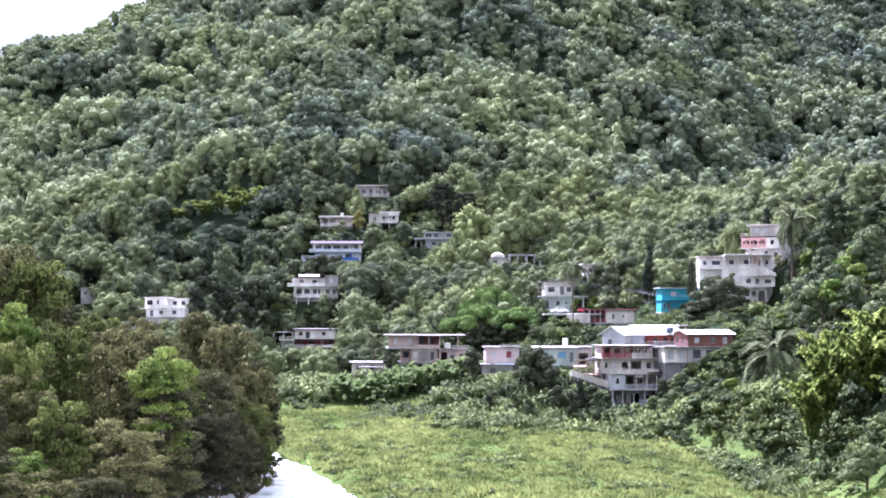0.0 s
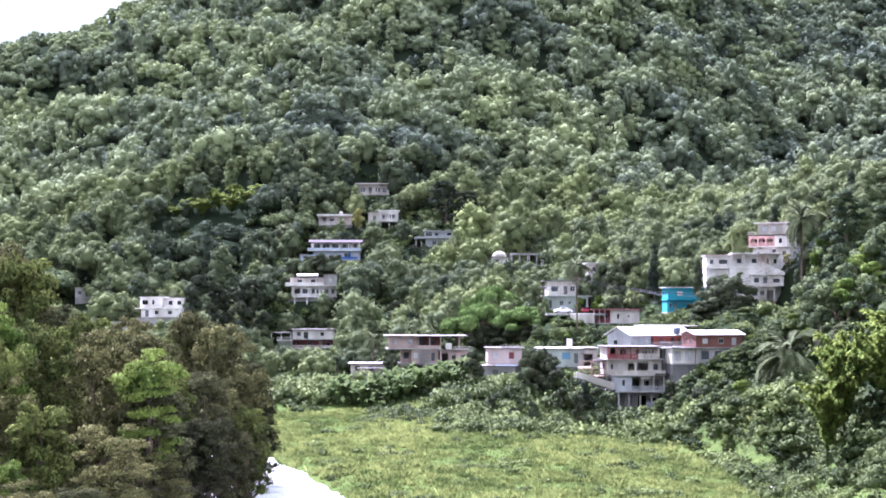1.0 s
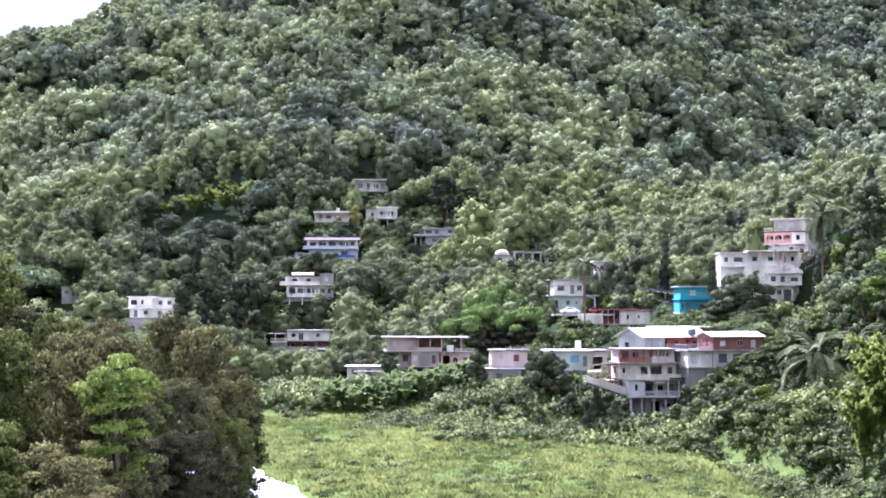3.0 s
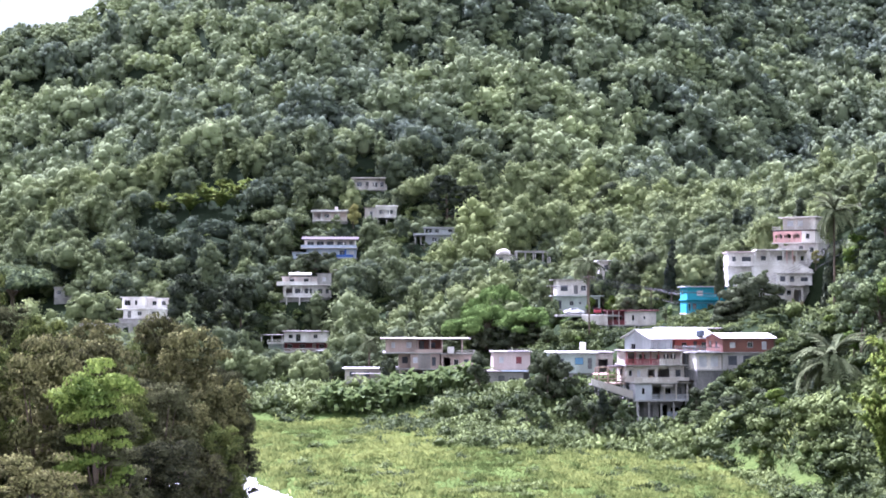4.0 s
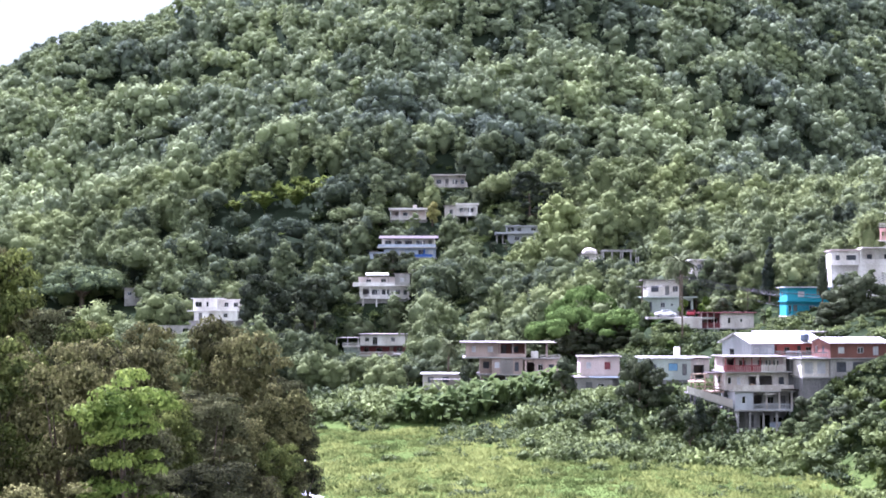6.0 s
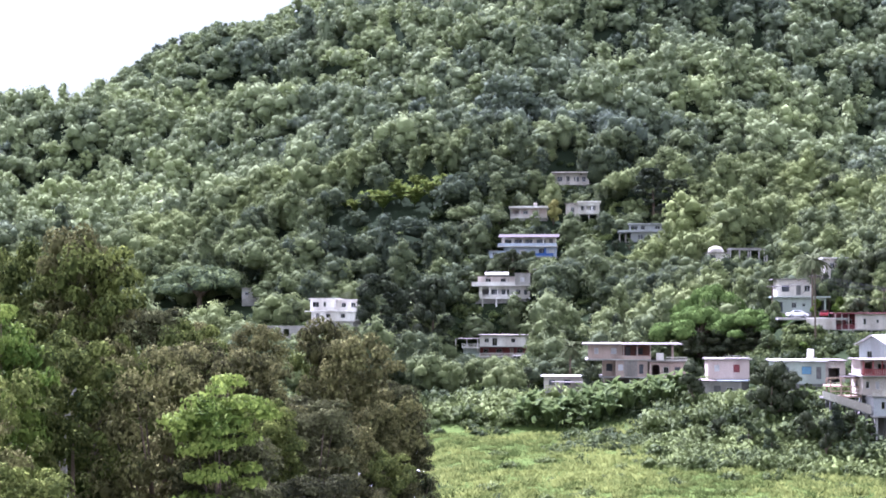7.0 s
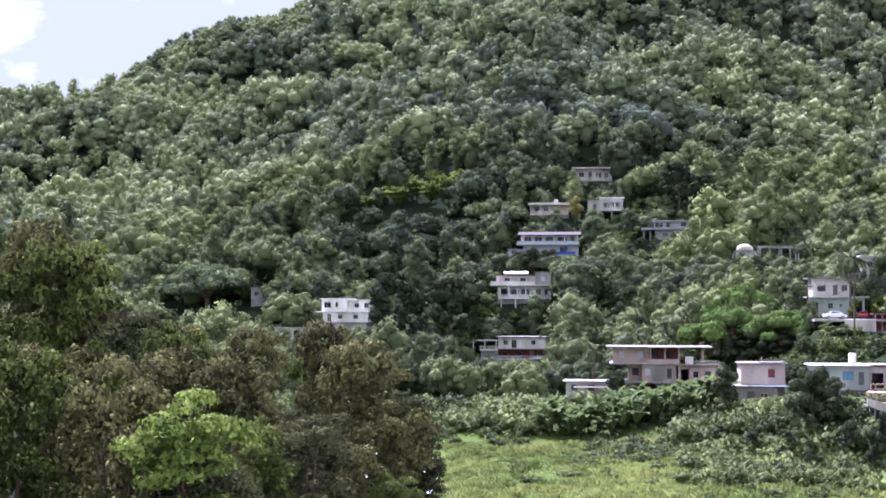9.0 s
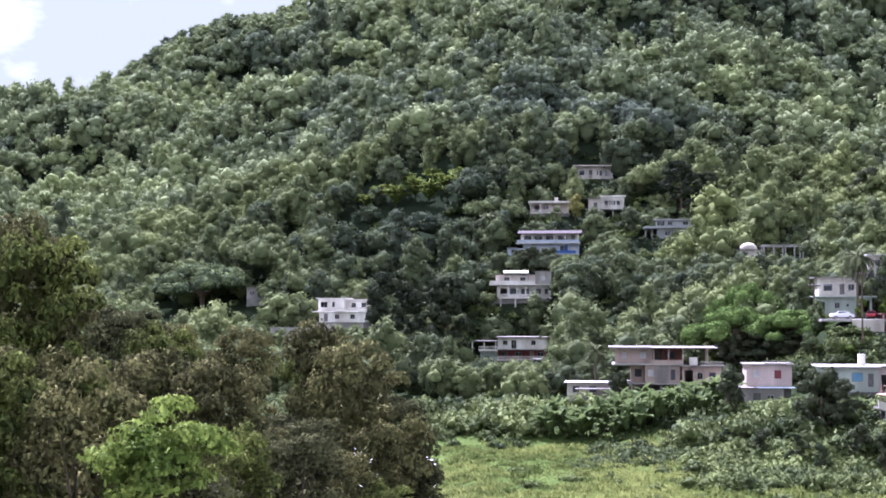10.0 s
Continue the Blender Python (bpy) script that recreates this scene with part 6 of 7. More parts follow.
h.slab(10.6, 15.1, -0.5, 6.3, 30.6, 0.15, "roof_slab")
h.storey(1.0, 10.8, 4.0, 9, 27.55, 29.8, "offwhite", [(2, 3.4, 0.7, 1.8, "w"), (6, 7.4, 0.7, 1.8, "w")])
h.slab(0.6, 10.8, 3.6, 9.3, 29.8, 0.15, "roof_slab")
bm = bmesh.new()
for i in range(8):
    a0, a1 = math.pi * i / 8, math.pi * (i + 1) / 8
    q = [bm.verts.new((3.0 + (x * 6.2), 2.2 - 1.7 * math.cos(a), 30.2 + 0.75 * math.sin(a))) for x, a in ((0, a0), (1, a0), (1, a1), (0, a1))]
    bm.faces.new(q)
part("awning", bm, M["white"], h.root, "bright white curved awning")
h.posts((3.1, 9.1), 0.6, 27.55, 30.2, "grey", 0.1)
h.posts((3.1, 9.1), 3.8, 27.55, 30.2, "grey", 0.1)

h = House("house", "long pale-blue house with verandah and brown roof on the slope", -41.37, 514.0, 2, grow=0.9864)
h.base(0.6, 16, 0.4, 9, 36.0)
h.storey(0.8, 15.6, 0.4, 9, 35.8, 38.7, "pale_blue", [(1.6, 3.0, 1.0, 2.2, "s"), (4.4, 5.8, 1.0, 2.2, "s"), (9.8, 12.0, 0.9, 2.4, "w"), (12.8, 14.2, 0.9, 2.2, "s")])
h.box("panel", 9.2, 14.8, 0.28, 0.38, 36.2, 36.9, "blue", "deep blue painted band")
h.box("panel", 12.2, 12.7, 0.28, 0.38, 36.9, 38.5, "blue")
h.slab(-1.0, 16.0, -1.2, 9.3, 38.7, 0.22, "white", "floor_slab")
h.box("parapet", -0.8, 15.8, -1.1, -0.95, 38.92, 39.7, "pale_blue")
h.storey(0.4, 15.4, 1.6, 9, 38.92, 41.4, "white", [(0.6, 2.6, 0.6, 2.0, "w"), (3.4, 5.6, 0.6, 2.0, "w"), (6.4, 8.8, 0.6, 2.0, "w"), (9.6, 12.2, 0.6, 2.0, "w"), (13.2, 14.2, 0.1, 2.1, "D")])
h.posts((0.4, 3.3, 6.2, 9.1, 12.0, 15.4), -0.8, 38.92, 41.4, "white", 0.28)
h.gable(-0.2, 16.0, -0.9, 8.8, 41.4, 0.9, "roof_brown", 0.4)
h.box("porch_roof", -3.6, -0.9, -0.6, 4, 37.6, 37.75, "roof_slab")
h.storey(-3.4, 0.7, 0.2, 5, 35.6, 37.6, "pale_blue", [(1.0, 2.2, 0.7, 1.6, "w")])

h = House("house", "low cream house with flat roof below the forest", -40.87, 540.0, 2, grow=1.0347)
h.base(0, 10.4, 0, 7, 47.0)
h.storey(0.4, 10.2, 1.4, 7, 47.2, 49.8, "pale_pink", [(0.8, 2.2, 0.4, 2.0, "o"), (3.2, 4.6, 0.8, 2.0, "w"), (6.2, 7.6, 0.8, 2.0, "w")])
h.slab(0, 10.6, -0.5, 7.3, 47.0, 0.2, "white", "floor_slab")
h.rail(0.2, 10.4, -0.3, 47.2, 0.9, "white", 0.3, 0.12)
h.posts((0.2, 2.8, 5.4, 8.0, 10.3), -0.3, 47.2, 49.8, "white", 0.22)
h.slab(-0.4, 10.9, -0.9, 7.5, 49.8, 0.55, "white")
h.box("roof_hut", 6.6, 7.6, 1.0, 2.2, 50.35, 51.4, "offwhite")

h = House("house", "cream house with arched verandah raised on pillars", -24.65, 541.0, 2, grow=1.0312)
h.base(0.2, 9.4, 1.0, 7.4, 45.2)
h.storey(0, 3.6, 1.2, 7, 45.4, 51.2, "offwhite", [(1.4, 2.4, 3.4, 4.8, "w")])
h.storey(3.65, 9.4, 1.6, 7, 48.4, 51.4, "white", [(0.7, 2.2, 0.6, 2.2, "w"), (3.2, 4.8, 0.6, 2.2, "w")])
h.slab(3.4, 9.7, -0.4, 7.2, 48.2, 0.22, "white", "floor_slab")
h.rail(3.6, 9.5, -0.2, 48.42, 0.9, "white", 0.28, 0.12)
h.posts((3.6, 5.5, 7.4, 9.4), -0.2, 48.42, 51.4, "white", 0.3)
h.box("arch_beam", 3.5, 9.6, -0.3, -0.1, 50.6, 51.4, "white")
h.slab(-0.4, 3.5, 0.6, 7.4, 51.2, 0.16, "roof_slab")
h.slab(3.2, 10.0, -0.7, 7.4, 51.4, 0.45, "white")
h.stilts((3.8, 6.6, 9.2), (0.2,), 48.2, "offwhite")

h = House("house", "cream house half hidden by trees at the top", -29.92, 566.0, 2, grow=1.0274)
h.base(0.4, 10.6, 0.4, 7, 58.4)
h.storey(0.4, 10.8, 1.2, 7, 58.6, 62.0, "offwhite", [(1.0, 2.6, 0.8, 2.4, "w"), (3.8, 4.8, 0.2, 2.5, "D"), (6.0, 7.6, 0.8, 2.4, "w"), (8.4, 9.6, 0.8, 2.4, "w")])
h.slab(0, 11.2, -0.4, 7.4, 58.4, 0.2, "offwhite", "floor_slab")
h.rail(0.2, 7.0, -0.2, 58.6, 0.9, "offwhite", 0.3, 0.12)
h.posts((0.3, 3.6, 7.0, 10.8), -0.2, 58.6, 62.0, "offwhite", 0.25)
h.slab(-0.4, 11.4, -0.8, 7.5, 62.0, 0.35, "offwhite")

h = House("house", "grey-blue flat-roofed house with long terrace", -9.0, 526.0, 2)
h.base(0.4, 14.2, 0.4, 8, 40.2)
h.storey(3.4, 14.0, 0.4, 8, 40.0, 42.9, "grey_blue", [(2.0, 3.4, 1.0, 2.2, "w"), (6.4, 7.8, 1.0, 2.2, "w"), (8.9, 9.6, 0.9, 2.2, "g")])
h.slab(-0.2, 14.8, -0.8, 8.4, 42.9, 0.5, "grey_blue", "floor_slab")
h.stilts((0.3, 2.0), (0.0, 4.0), 42.9, "grey")
h.storey(3.0, 13.6, 0.8, 8, 43.4, 45.1, "grey_blue", [(0.3, 2.4, 0.2, 1.5, "w"), (3.2, 4.4, 0.2, 1.4, "w"), (7.2, 8.6, 0.4, 1.4, "w")])
h.slab(2.6, 14.2, 0.0, 8.4, 45.1, 0.3, "grey_blue")

h = House("shed", "small grey shed beside the white house", -30.8, 495.0, 2, "shed")
h.base(0, 5.2, 0, 4, 29.4, "dark_grey")
h.storey(0, 5.2, 0, 4, 29.4, 31.8, "grey", [(0.8, 1.8, 0.1, 2.0, "s"), (2.6, 4.2, 0.8, 1.8, "g")])
h.slab(-0.3, 5.5, -0.4, 4.3, 31.8, 0.12, "metal_roof")

h = House("retaining_wall", "pale concrete retaining wall along the lane", -22.2, 515.0, 2, "wall")
h.box("wall", 0, 7.0, 0, 0.4, 37.0, 38.6, "grey", bevel=0.05)
h.box("coping", -0.1, 7.1, -0.08, 0.48, 38.6, 38.72, "concrete")

h = House("pergola_house", "unfinished roof terrace with concrete posts and white domed tank", 14.0, 492.0, 2)
h.base(0.4, 16, 1, 8, 33.6)
h.storey(0.4, 5.6, 1, 8, 33.4, 35.9, "offwhite", [(1, 2.2, 0.8, 1.9, "g")])
h.slab(0, 16.4, 0.4, 8.4, 33.4, 0.2, "concrete", "floor_slab")
bm = bmesh.new()
add_tube(bm, [(2.8, 2.6, 36.0 + a) for a in (0, 0.5, 0.9, 1.3, 1.6, 1.75)], [2.1, 2.08, 1.9, 1.5, 0.95, 0.3], 20)
part("tank_dome", bm, M["offwhite"], h.root, "pale domed water tank")
h.slab(0, 5.9, 0.5, 8.3, 35.9, 0.15, "roof_slab")
h.posts((6.4, 8.8, 11.6, 13.8, 15.8), 0.8, 33.6, 36.8, "concrete", 0.35)
h.posts((6.4, 11.6, 15.8), 6.8, 33.6, 36.8, "concrete", 0.35)
h.box("beam", 6.0, 16.3, 0.6, 1.0, 36.8, 37.2, "concrete")
h.box("beam", 6.0, 16.3, 6.6, 7.0, 36.8, 37.2, "concrete")
for x in (6.4, 9.0, 11.6, 13.8, 15.8):
    h.box("beam", x - 0.15, x + 0.15, 1.0, 6.6, 36.85, 37.15, "concrete")

# shop and lane
h = House("house", "low house with maroon porch and cream wall on stilts", 34.9, 388.0, 2)
h.storey(4.2, 10.8, 0.2, 6, 17.7, 20.7, "offwhite", [(1.3, 1.9, 0.9, 2.1, "w"), (3.8, 4.3, 1.2, 1.9, "w")], [(1.6, 2.6, 0.2, 2.2, "D")])
h.storey(0.2, 4.15, 1.8, 6, 17.7, 20.7, "maroon", [(0.5, 1.5, 0.2, 2.2, "d"), (2.3, 3.4, 0.8, 2.0, "w")])
h.rail(0.1, 4.1, 0.1, 17.7, 1.0, "maroon", 0.2, 0.12)
h.posts((0.15, 1.4, 2.7, 4.0), 0.1, 17.7, 20.7, "pale_pink", 0.2)
h.slab(-0.1, 11.0, -0.2, 6.3, 17.45, 0.25, "concrete", "floor_slab")
h.slab(-0.4, 11.3, -0.6, 6.5, 20.7, 0.18, "maroon", "roof")
h.stilts((0.4, 3.6, 7.0, 10.4), (0.3, 5.6), 17.45, "concrete")

h = House("road", "narrow concrete lane with a low retaining wall", 22.0, 386.0, 2, "road")
h.box("road_slab", 2, 15.5, 0.4, 8, 19.5, 19.9, "concrete")
h.box("retaining_wall", 7.4, 13.0, 0, 0.4, 17.6, 19.9, "offwhite", bevel=0.05)
h.box("lower_wall", 6.0, 12.6, -2.4, -2.1, 15.6, 17.0, "concrete", bevel=0.05)

h = House("house", "grey-green two-level house with long eave by the lane", 24.8, 405.0, 2)
h.base(0, 10.6, 0, 8, 20.9)
h.storey(0, 10.4, 0, 8, 20.9, 23.9, "pale_green", [(0.8, 1.6, 0.1, 2.1, "g"), (3.4, 4.4, 0.9, 2.0, "w"), (5.6, 6.2, 1.2, 1.8, "w"), (8.4, 10.0, 0.1, 2.4, "o")])
h.slab(-0.9, 11.2, -1.0, 8.4, 23.9, 0.25, "pale_green")
h.storey(0.6, 8.0, 1.6, 8, 24.15, 27.6, "offwhite", [(4.0, 4.9, 0.3, 2.3, "D"), (1.0, 2.6, 1.0, 2.3, "g"), (5.6, 6.8, 1.0, 2.3, "w")])
h.slab(-0.3, 8.4, 1.0, 8.4, 27.6, 0.2, "roof_slab")

h = House("house", "narrow cream house with a bright white roof among trees", 36.4, 418.0, 2)
h.base(0, 4.6, 0, 6, 27.0)
h.storey(0, 4.6, 0, 6, 26.8, 32.2, "offwhite", [(1.0, 2.0, 3.4, 4.6, "w"), (2.8, 3.6, 0.4, 2.4, "g")])
h.slab(-0.6, 4.8, -0.6, 6.4, 32.2, 0.3, "metal_roof")

# the bright blue house
h = House("house", "bright turquoise two-storey house with flat eave", 51.6, 383.0, 2)
h.base(0, 8.4, 0.0, 8, 20.0, "offwhite")
h.storey(0, 8.6, 1.2, 8, 20.2, 23.0, "cyan", [(0.5, 1.0, 0.3, 2.1, "w"), (1.4, 2.2, 0.1, 2.1, "D"), (4.6, 5.8, 0.8, 2.0, "w")])
h.slab(-0.2, 8.8, -0.2, 8.2, 20.0, 0.2, "offwhite", "floor_slab")
h.rail(0, 8.6, -0.1, 20.2, 0.85, "cyan", 0.22, 0.1)
h.posts((0.1, 2.9), -0.05, 20.2, 23.0, "cyan", 0.18)
h.slab(-0.3, 8.8, -0.3, 8.2, 23.0, 0.18, "cyan", "floor_slab")
h.storey(0, 8.6, 0, 8, 23.18, 25.8, "cyan", [(2.1, 3.4, 0.8, 1.9, "s"), (6.6, 7.8, 0.8, 1.9, "s")], [(2, 3, 0.8, 1.9, "w")])
h.slab(-0.6, 9.2, -0.8, 8.6, 25.8, 0.2, "grey_blue")

# the white houses on the spur
h = House("house", "white house with coral-pink arched balcony and flat roof", 72.7, 394.5, -33)
h.base(0, 9.4, 0.2, 8.4, 32.6, "white")
h.storey(0, 9.4, 1.6, 8.4, 32.6, 35.5, "white", [(1.0, 1.9, 0.8, 1.9, "w"), (5.0, 5.9, 0.3, 2.4, "D"), (7.4, 8.4, 0.9, 2.0, "w")], [], [(2.0, 2.9, 0.8, 1.9, "w")])
h.slab(-0.5, 9.6, -0.3, 8.7, 35.5, 0.22, "white", "floor_slab")
h.storey(0, 6.3, 1.6, 8.4, 35.72, 38.2, "orange_pink", [(0.6, 1.9, 0.7, 2.0, "w"), (2.5, 3.8, 0.7, 2.0, "w"), (4.5, 5.4, 0.1, 2.1, "d")], side="white")
h.posts((0.0, 2.1, 4.1, 6.1), -0.1, 35.72, 38.2, "orange_pink", 0.35)
h.box("arch_beam", -0.2, 6.3, -0.25, 0.05, 37.7, 38.2, "orange_pink")
for x in (0.2, 2.3, 4.3):
    for k in (0, 1):
        h.box("arch_shoulder", x + k * 1.3, x + 0.42 + k * 1.3, -0.2, 0.0, 37.4, 37.7, "orange_pink")
h.rail(-0.1, 6.1, -0.1, 35.72, 0.9, "orange_pink", 0.24, 0.14)
h.storey(6.35, 9.4, -0.2, 8.4, 35.72, 38.2, "white", [(0.9, 1.8, 0.7, 1.9, "w")], [], [(3.0, 3.9, 0.7, 1.9, "w"), (5.8, 6.6, 0.7, 1.9, "g")])
h.slab(-0.6, 9.8, -0.6, 8.8, 38.2, 0.22, "roof_brown", "floor_slab", "brown-edged roof slab")
h.storey(1.6, 9.0, 1.0, 8.4, 38.42, 41.1, "offwhite", [(1.0, 2.4, 0.9, 2.1, "s"), (3.4, 4.6, 0.9, 2.1, "s")], [], [(2.0, 3.2, 0.9, 2.1, "g")])
h.slab(0.9, 9.6, 0.0, 8.9, 41.1, 0.25, "white")
h.rail(-0.4, 1.4, 0.0, 38.42, 0.8, "white", 0.3)

h = House("house", "large white house stepping down the slope in three levels", 60.9, 386.0, -4)
h.base(0, 5.4, 1.0, 9, 30.4, "white")
h.base(5.45, 17, 1.6, 4.6, 30.4, "white")
h.storey(0, 5.4, 0.2, 9, 30.5, 33.3, "white", [(0.9, 1.7, 0.9, 1.9, "g"), (3.0, 4.9, 0.9, 1.9, "g")], [(3.0, 4.2, 0.8, 2.0, "w")])
h.slab(-0.3, 5.8, -0.5, 9.3, 33.3, 0.22, "pale_pink", label="white roof slab with a faded red rim")
h.storey(5.45, 17, 1.6, 4.6, 30.5, 33.7, "white", [(1.8, 2.8, 1.0, 2.1, "g"), (5.2, 6.7, 1.0, 2.1, "g"), (8.6, 9.4, 0.1, 2.2, "d"), (10.2, 11.0, 1.0, 2.1, "w")])
h.slab(5.85, 17.4, -1.4, 4.8, 33.7, 0.24, "white")
h.posts((5.7, 8.6, 11.6, 14.4, 16.9), -1.0, 30.7, 33.7, "white", 0.24)
h.posts((12.4, 13.6), -1.0, 30.7, 33.7, "orange_pink", 0.2)
h.slab(-0.2, 17.3, -1.3, 1.6, 30.3, 0.3, "white", "floor_slab")
h.rail(5.7, 13.6, -1.1, 30.6, 0.95, "white", 0.26, 0.13)
for i in range(9):
    h.box("step", 13.7 + 0.4 * i, 14.15 + 0.4 * i, -2.6, -1.35, 28.9, 30.5 - 0.2 * i, "white")
bm = bmesh.new()
v = [bm.verts.new(p) for p in ((13.6, -2.8, 30.2), (17.6, -2.8, 28.6), (17.6, -2.8, 29.5), (13.6, -2.8, 31.3), (13.6, -2.62, 30.2), (17.6, -2.62, 28.6), (17.6, -2.62, 29.5), (13.6, -2.62, 31.3))]
for q in ((0, 1, 2, 3), (7, 6, 5, 4), (3, 2, 6, 7), (0, 4, 5, 1), (0, 3, 7, 4), (1, 5, 6, 2)):
    bm.faces.new([v[i] for i in q])
part("stair_wall", bm, M["white"], h.root)
h.storey(9.9, 17.2, -4.2, 1.0, 26.2, 28.7, "white", [(0.6, 1.7, 0.7, 1.9, "g"), (2.7, 3.6, 0.7, 1.9, "g"), (4.9, 6.4, 0.8, 1.7, "g")], [(1.4, 2.6, 0.7, 1.9, "w")])
h.box("pilaster", 12.1, 12.4, -4.45, -4.25, 26.2, 28.7, "white")
h.box("pilaster", 13.9, 14.2, -4.45, -4.25, 26.2, 28.7, "white")
h.slab(9.6, 17.5, -4.8, 1.0, 28.7, 0.22, "white", "floor_slab")
h.base(5.2, 17.0, -1.2, 1.2, 30.3, "white")
h.storey(8.3, 15.2, -5.2, 1.0, 21.8, 26.0, "offwhite", [(1.6, 2.8, 2.2, 3.4, "g"), (3.4, 4.4, 2.2, 3.4, "w"), (4.9, 6.4, 0.4, 3.4, "o"), (1.6, 3.0, 0.3, 1.4, "g")], side="white")
h.rail(12.6, 15.1, -5.35, 21.9, 0.8, "maroon", 0.3, 0.16)
h.slab(8.0, 15.6, -5.7, 1.2, 26.0, 0.2, "offwhite", "floor_slab")
h.rail(8.2, 11.6, -5.5, 26.2, 0.8, "white", 0.3)
h.base(8.5, 15.0, -5.0, 0.8, 21.8, "concrete")

h = House("house", "pale wall and roof edge showing behind palm leaves", 94.5, 424.0, 0)
h.base(0, 5.0, 0, 5, 43.2, "concrete")
h.storey(0, 5.0, 0, 5, 43.2, 46.6, "offwhite", [(1.0, 2.2, 0.9, 2.1, "w")])
h.slab(-0.4, 5.4, -0.5, 5.3, 46.6, 0.2, "roof_slab")

h = House("ruined_hut", "small dark half-ruined hut among trees", 57.8, 430.0, 0, "hut")
h.base(0, 5, 0, 4, 28.0)
h.storey(0, 5, 0, 4, 28.0, 32.4, "dark_grey", [(0.6, 1.6, 0.2, 2.4, "o"), (2.6, 4.2, 1.6, 3.2, "o")])
h.slab(-0.4, 5.4, -0.5, 4.4, 32.4, 0.15, "roof_brown")

# the white house above the riverside wood
h = House("house", "white two-level house with flat roof above the riverside wood", -86.6, 473.0, -12)
h.base(0, 12.8, -2.6, 7, 18.3)
h.storey(0, 6.6, 0, 7, 20.9, 23.9, "white", [(0.6, 2.4, 0.9, 2.3, "w"), (3.6, 4.3, 1.0, 2.3, "w")])
h.storey(6.65, 12.8, 1.4, 7, 20.9, 23.6, "white", [(1.4, 2.6, 0.9, 2.1, "w"), (4.0, 5.2, 0.9, 2.1, "w")])
h.slab(-0.4, 6.9, -0.5, 7.3, 23.9, 0.2, "white")
h.slab(6.5, 13.1, 0.8, 7.3, 23.6, 0.2, "white")
h.storey(1.6, 13.4, -3.0, 6.8, 18.3, 20.7, "white", [(1.2, 2.2, 0.2, 2.0, "D"), (4.0, 5.2, 0.8, 1.9, "w"), (8.0, 9.2, 0.8, 1.9, "w")])
h.slab(-0.2, 13.7, -3.4, 7.1, 20.7, 0.2, "white", "floor_slab")
h.rail(6.0, 13.5, -3.2, 20.9, 0.8, "white", 0.3)

h = House("wall", "grey stone wall with arched openings below the white house", -95.8, 462.0, 6, "wall")
h.wall(pose(0, 0, 0), 14.0, 14.0, 17.0, "grey", [(1.2, 2.6, 0.6, 2.4, "o"), (4.6, 6.0, 0.6, 2.4, "o"), (8.6, 10.0, 0.6, 2.4, "o"), (11.4, 12.8, 0.6, 2.4, "o")], 0.4)
h.box("coping", -0.2, 14.2, -0.1, 0.5, 17.0, 17.2, "concrete")
h.box("foundation", 0, 14, 0.05, 0.35, 6, 14.0, "grey")

h = House("house", "small grey house among the trees", -110.6, 497.0, 4)
h.base(0, 4.6, 0, 5, 24.0)
h.storey(0, 4.6, 0, 5, 24.0, 26.9, "grey", [(0.8, 1.9, 0.9, 2.0, "w"), (3.0, 3.9, 0.2, 2.2, "D")])
h.slab(-0.4, 5.0, -0.5, 5.3, 26.9, 0.18, "roof_slab")

h = House("shed", "low shed with a wide white metal roof by the wood", -109.6, 487.0, 3, "shed")
h.base(0, 7, 0, 5, 16.8)
h.storey(0.4, 6.6, 0.4, 5, 16.6, 18.6, "dark_grey", [(1, 2.4, 0.3, 1.6, "o"), (4, 5.4, 0.3, 1.6, "o")])
h.gable(0, 7, 0, 5, 18.6, 0.7, "metal_roof", 0.4)

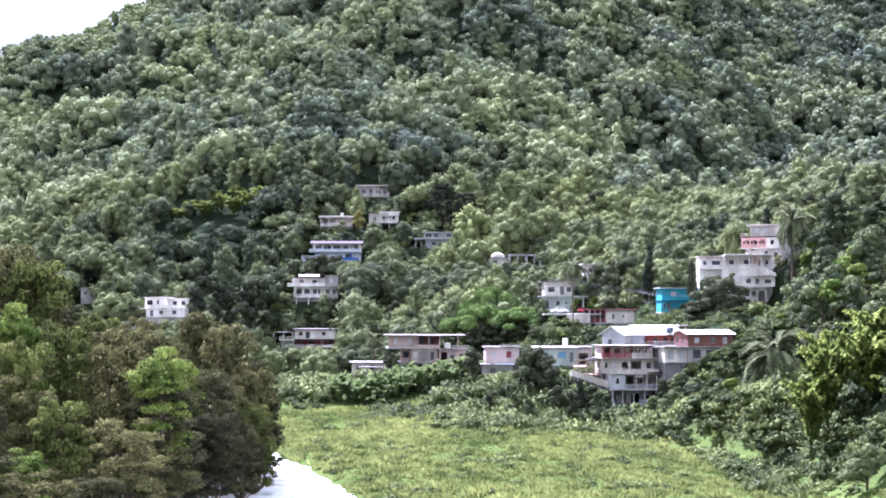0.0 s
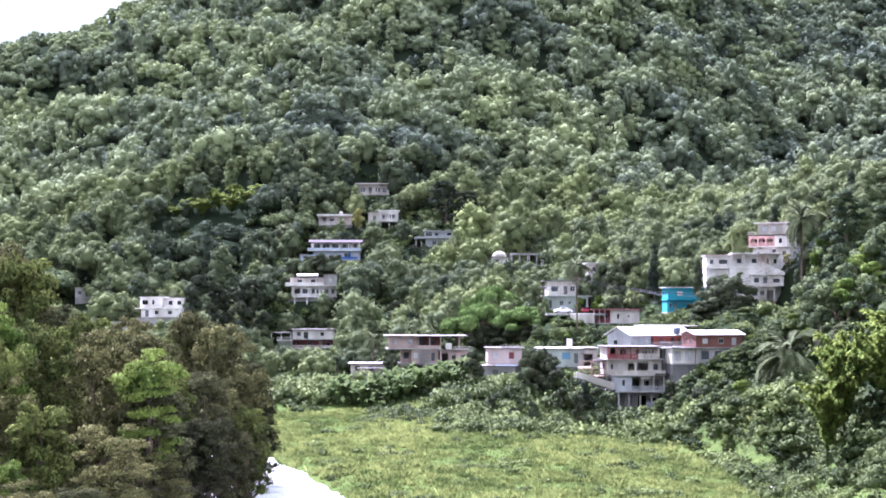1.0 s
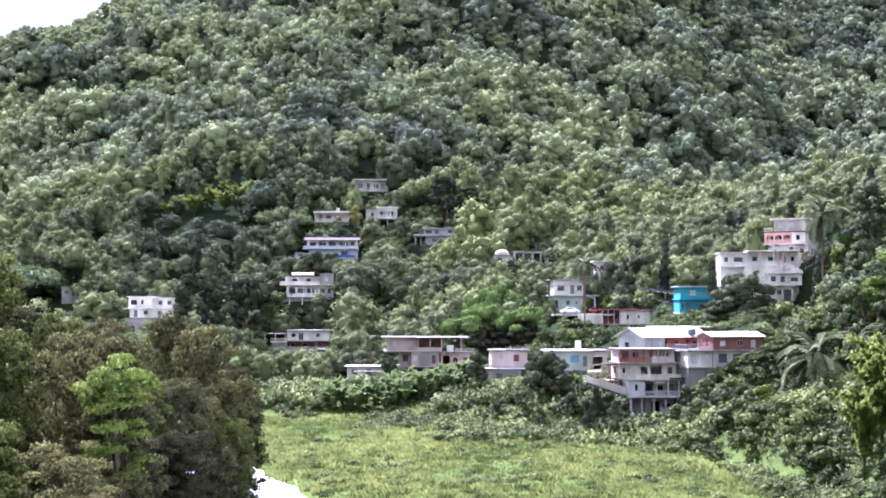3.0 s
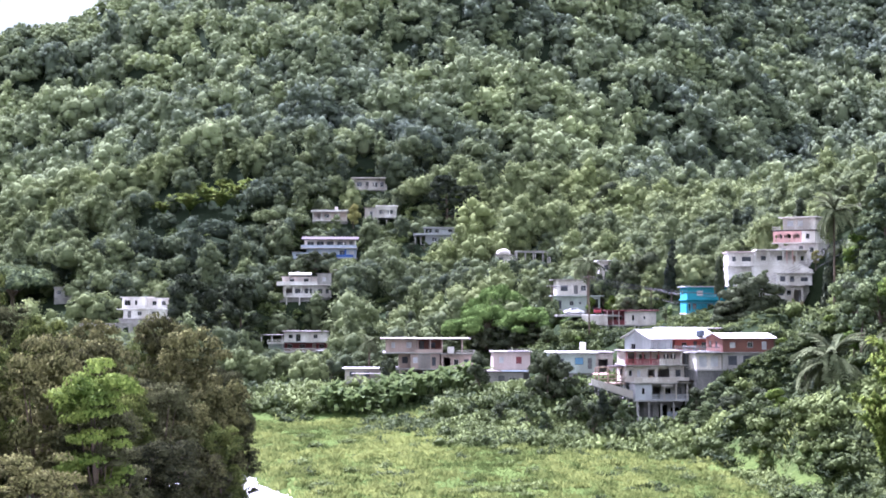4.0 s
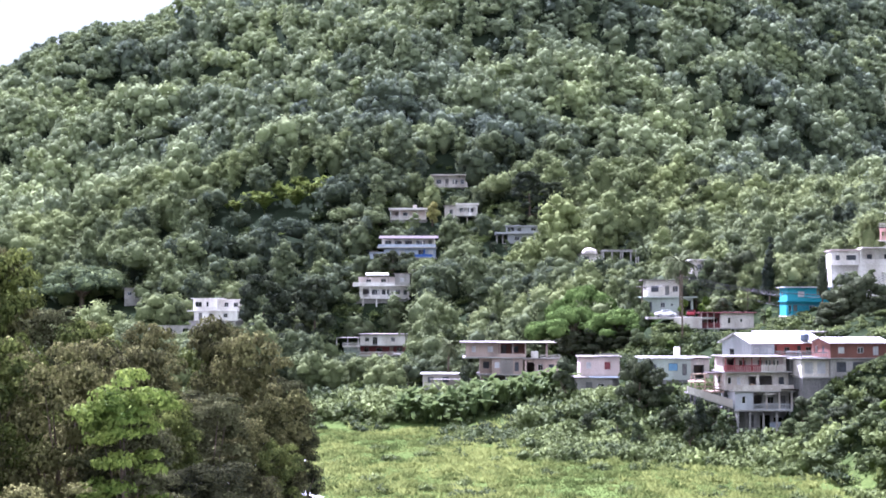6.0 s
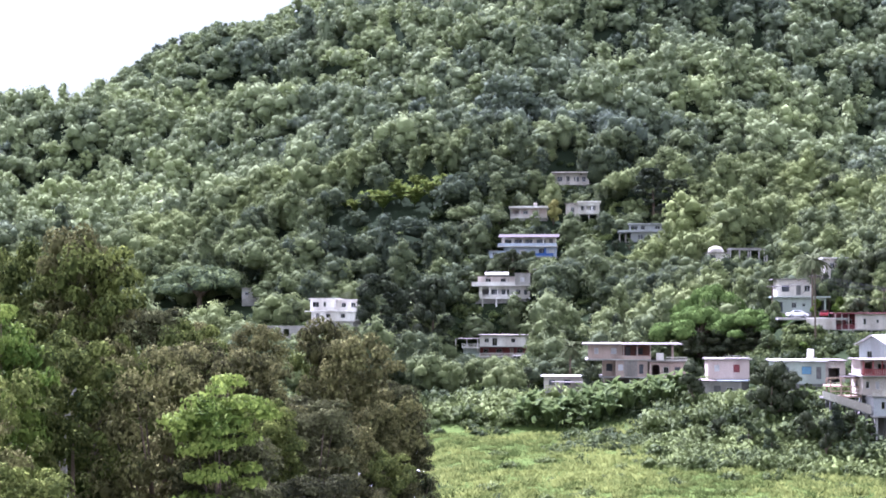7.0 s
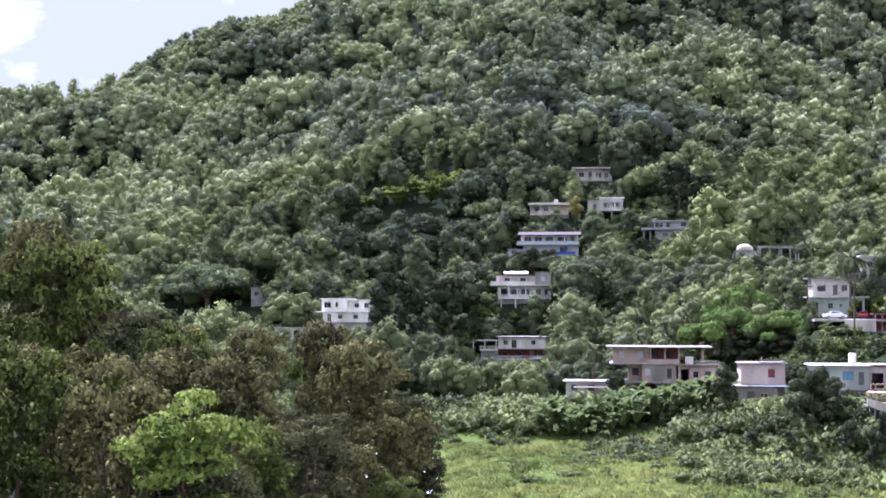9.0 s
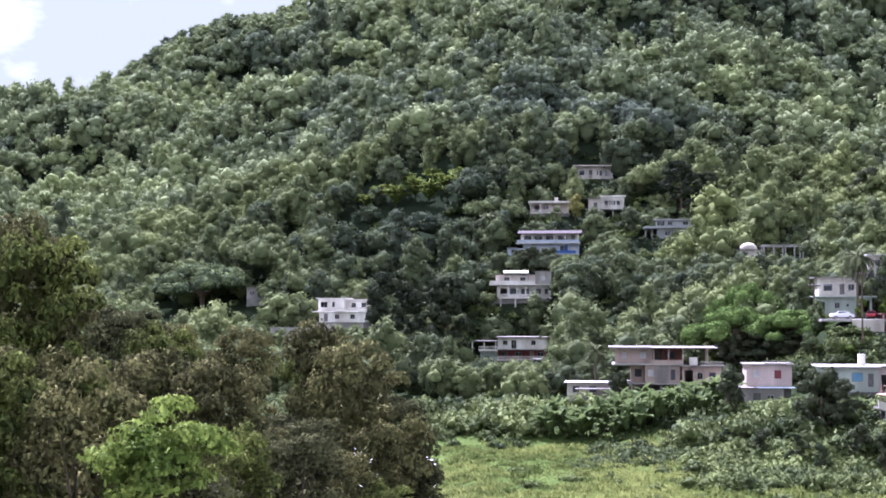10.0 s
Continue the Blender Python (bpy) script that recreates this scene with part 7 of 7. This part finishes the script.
# ---- cars on the lane ----
def car(x, y, z, turn, paint, label):
    root = tagged(new("car"), label, "car")
    root.matrix_basis = pose(x, y, z, 0, 0, turn)
    prof = [(-2.1, 0.35), (-2.1, 0.75), (-1.9, 0.92), (-1.2, 0.98), (-0.75, 1.42), (0.75, 1.45), (1.35, 1.0), (1.95, 0.88), (2.15, 0.7), (2.15, 0.35)]
    bm = bmesh.new()
    sides = [[bm.verts.new((a, s * (0.82 if b < 1.1 else 0.66), b)) for a, b in prof] for s in (-1, 1)]
    bm.faces.new(sides[0][::-1])
    bm.faces.new(sides[1])
    for i in range(len(prof)):
        j = (i + 1) % len(prof)
        bm.faces.new((sides[0][i], sides[0][j], sides[1][j], sides[1][i]))
    bmesh.ops.recalc_face_normals(bm, faces=bm.faces[:])
    bmesh.ops.bevel(bm, geom=bm.edges[:], offset=0.05, segments=2, affect="EDGES")
    part("body", bm, M[paint], root)
    for s in (-1, 1):
        bm = bmesh.new()
        v = [bm.verts.new(p) for p in ((-0.95, s * 0.80, 1.04), (1.1, s * 0.80, 1.04), (0.68, s * 0.70, 1.36), (-0.68, s * 0.70, 1.36))]
        bm.faces.new(v)
        bmesh.ops.solidify(bm, geom=bm.faces[:], thickness=0.02)
        part("window", bm, M["rubber"], root)
        for a in (-1.35, 1.35):
            bm = bmesh.new()
            add_tube(bm, [(a, s * 0.62, 0.32), (a, s * 0.86, 0.32)], [0.32, 0.32], 14)
            w = part("wheel", bm, M["rubber"], root)
            bm = bmesh.new()
            add_tube(bm, [(a, s * 0.86, 0.32), (a, s * 0.88, 0.32)], [0.19, 0.17], 12)
            part("rim", bm, M["louvre"], w)
    bm = bmesh.new()
    for a, e, sg in ((1.36, 0.82, 1), (-1.16, -0.80, -1)):
        v = [bm.verts.new(p) for p in ((a, -0.62, 1.05), (a, 0.62, 1.05), (e, 0.58, 1.40), (e, -0.58, 1.40))]
        bm.faces.new(v if sg > 0 else v[::-1])
    bmesh.ops.solidify(bm, geom=bm.faces[:], thickness=0.03)
    part("windscreen", bm, M["rubber"], root)
    for s in (-0.58, 0.58):
        for a, nm in ((2.12, "headlight"), (-2.12, "tail_light")):
            bm = bmesh.new()
            add_box(bm, a - 0.06, a + 0.06, s - 0.16, s + 0.16, 0.62, 0.76)
            part(nm, bm, M["louvre" if a > 0 else "red_paint"], root)
    return root


car(28.0, 391.0, 19.9, 12, "car_white", "white saloon car parked on the lane")
car(33.6, 393.4, 19.9, 80, "car_red", "red car parked on the lane")


# ---- poles and cables ----
def pole(x, y, top, label):
    root = tagged(new("utility_pole"), label, "utility pole", "utility poles")
    g = ground_at(x, y)
    root.location = (x, y, g)
    bm = bmesh.new()
    add_tube(bm, [(0, 0, -0.8), (0, 0, (top - g) * 0.5), (0, 0, top - g)], [0.2, 0.16, 0.12], 8)
    part("shaft", bm, M["bark"], root)
    bm = bmesh.new()
    add_box(bm, -1.1, 1.1, -0.06, 0.06, top - g - 0.7, top - g - 0.55)
    part("crossarm", bm, M["bark"], root)
    for a in (-1.0, -0.4, 0.4, 1.0):
        bm = bmesh.new()
        add_tube(bm, [(a, 0, top - g - 0.55), (a, 0, top - g - 0.4), (a, 0, top - g - 0.3)], [0.05, 0.08, 0.04], 6)
        part("insulator", bm, M["grey"], root)


POLES = [(30.4, 380, 28.4), (23.6, 396, 26.6), (60.5, 372, 24.5), (86, 352, 40.0), (46.2, 401, 26.0)]
for x, y, t in POLES:
    pole(x, y, t, "weathered wooden utility pole by the lane")


def cable(a, b, sag):
    bm = bmesh.new()
    pts = []
    for i in range(13):
        u = i / 12
        p = Vector(a).lerp(Vector(b), u)
        pts.append((p.x, p.y, p.z - sag * 4 * u * (1 - u)))
    add_tube(bm, pts, [0.025] * 13, 4)
    me = bpy.data.meshes.new("power_cable")
    bm.to_mesh(me)
    bm.free()
    me.materials.append(M["wire"])
    tagged(new("power_cable", me), "thin black overhead cable between poles", "cable", "overhead cables")


for i, j in ((0, 2), (0, 1), (2, 3), (0, 4), (4, 2)):
    (x0, y0, z0), (x1, y1, z1) = POLES[i], POLES[j]
    for k in (-1.0, 0.0, 1.0):
        cable((x0 + k, y0, z0 - 0.35), (x1 + k, y1, z1 - 0.35), 0.9)
    cable((x0, y0, z0 - 2.2), (x1, y1, z1 - 2.2), 1.2)


# ---- gravel bar at the water's edge ----
def gravel_bar():
    rng = np.random.default_rng(17)
    bm = bmesh.new()
    for i in range(240):
        u, a = rng.random(), rng.uniform(0, 6.283)
        x, y = 44.5 + 3.2 * math.sqrt(u) * math.cos(a), 218 + 7.5 * math.sqrt(u) * math.sin(a)
        r = rng.uniform(0.12, 0.42)
        v = bmesh.ops.create_icosphere(bm, subdivisions=1, radius=r)["verts"]
        bmesh.ops.scale(bm, vec=(1, 1, 0.55), verts=v)
        bmesh.ops.translate(bm, vec=(x, y, ground_at(x, y) + 0.08), verts=v)
    me = bpy.data.meshes.new("gravel")
    bm.to_mesh(me)
    bm.free()
    me.materials.append(M["offwhite"])
    tagged(new("gravel", me), "pale river stones heaped at the edge of the grass", "gravel", kind="stuff")


gravel_bar()
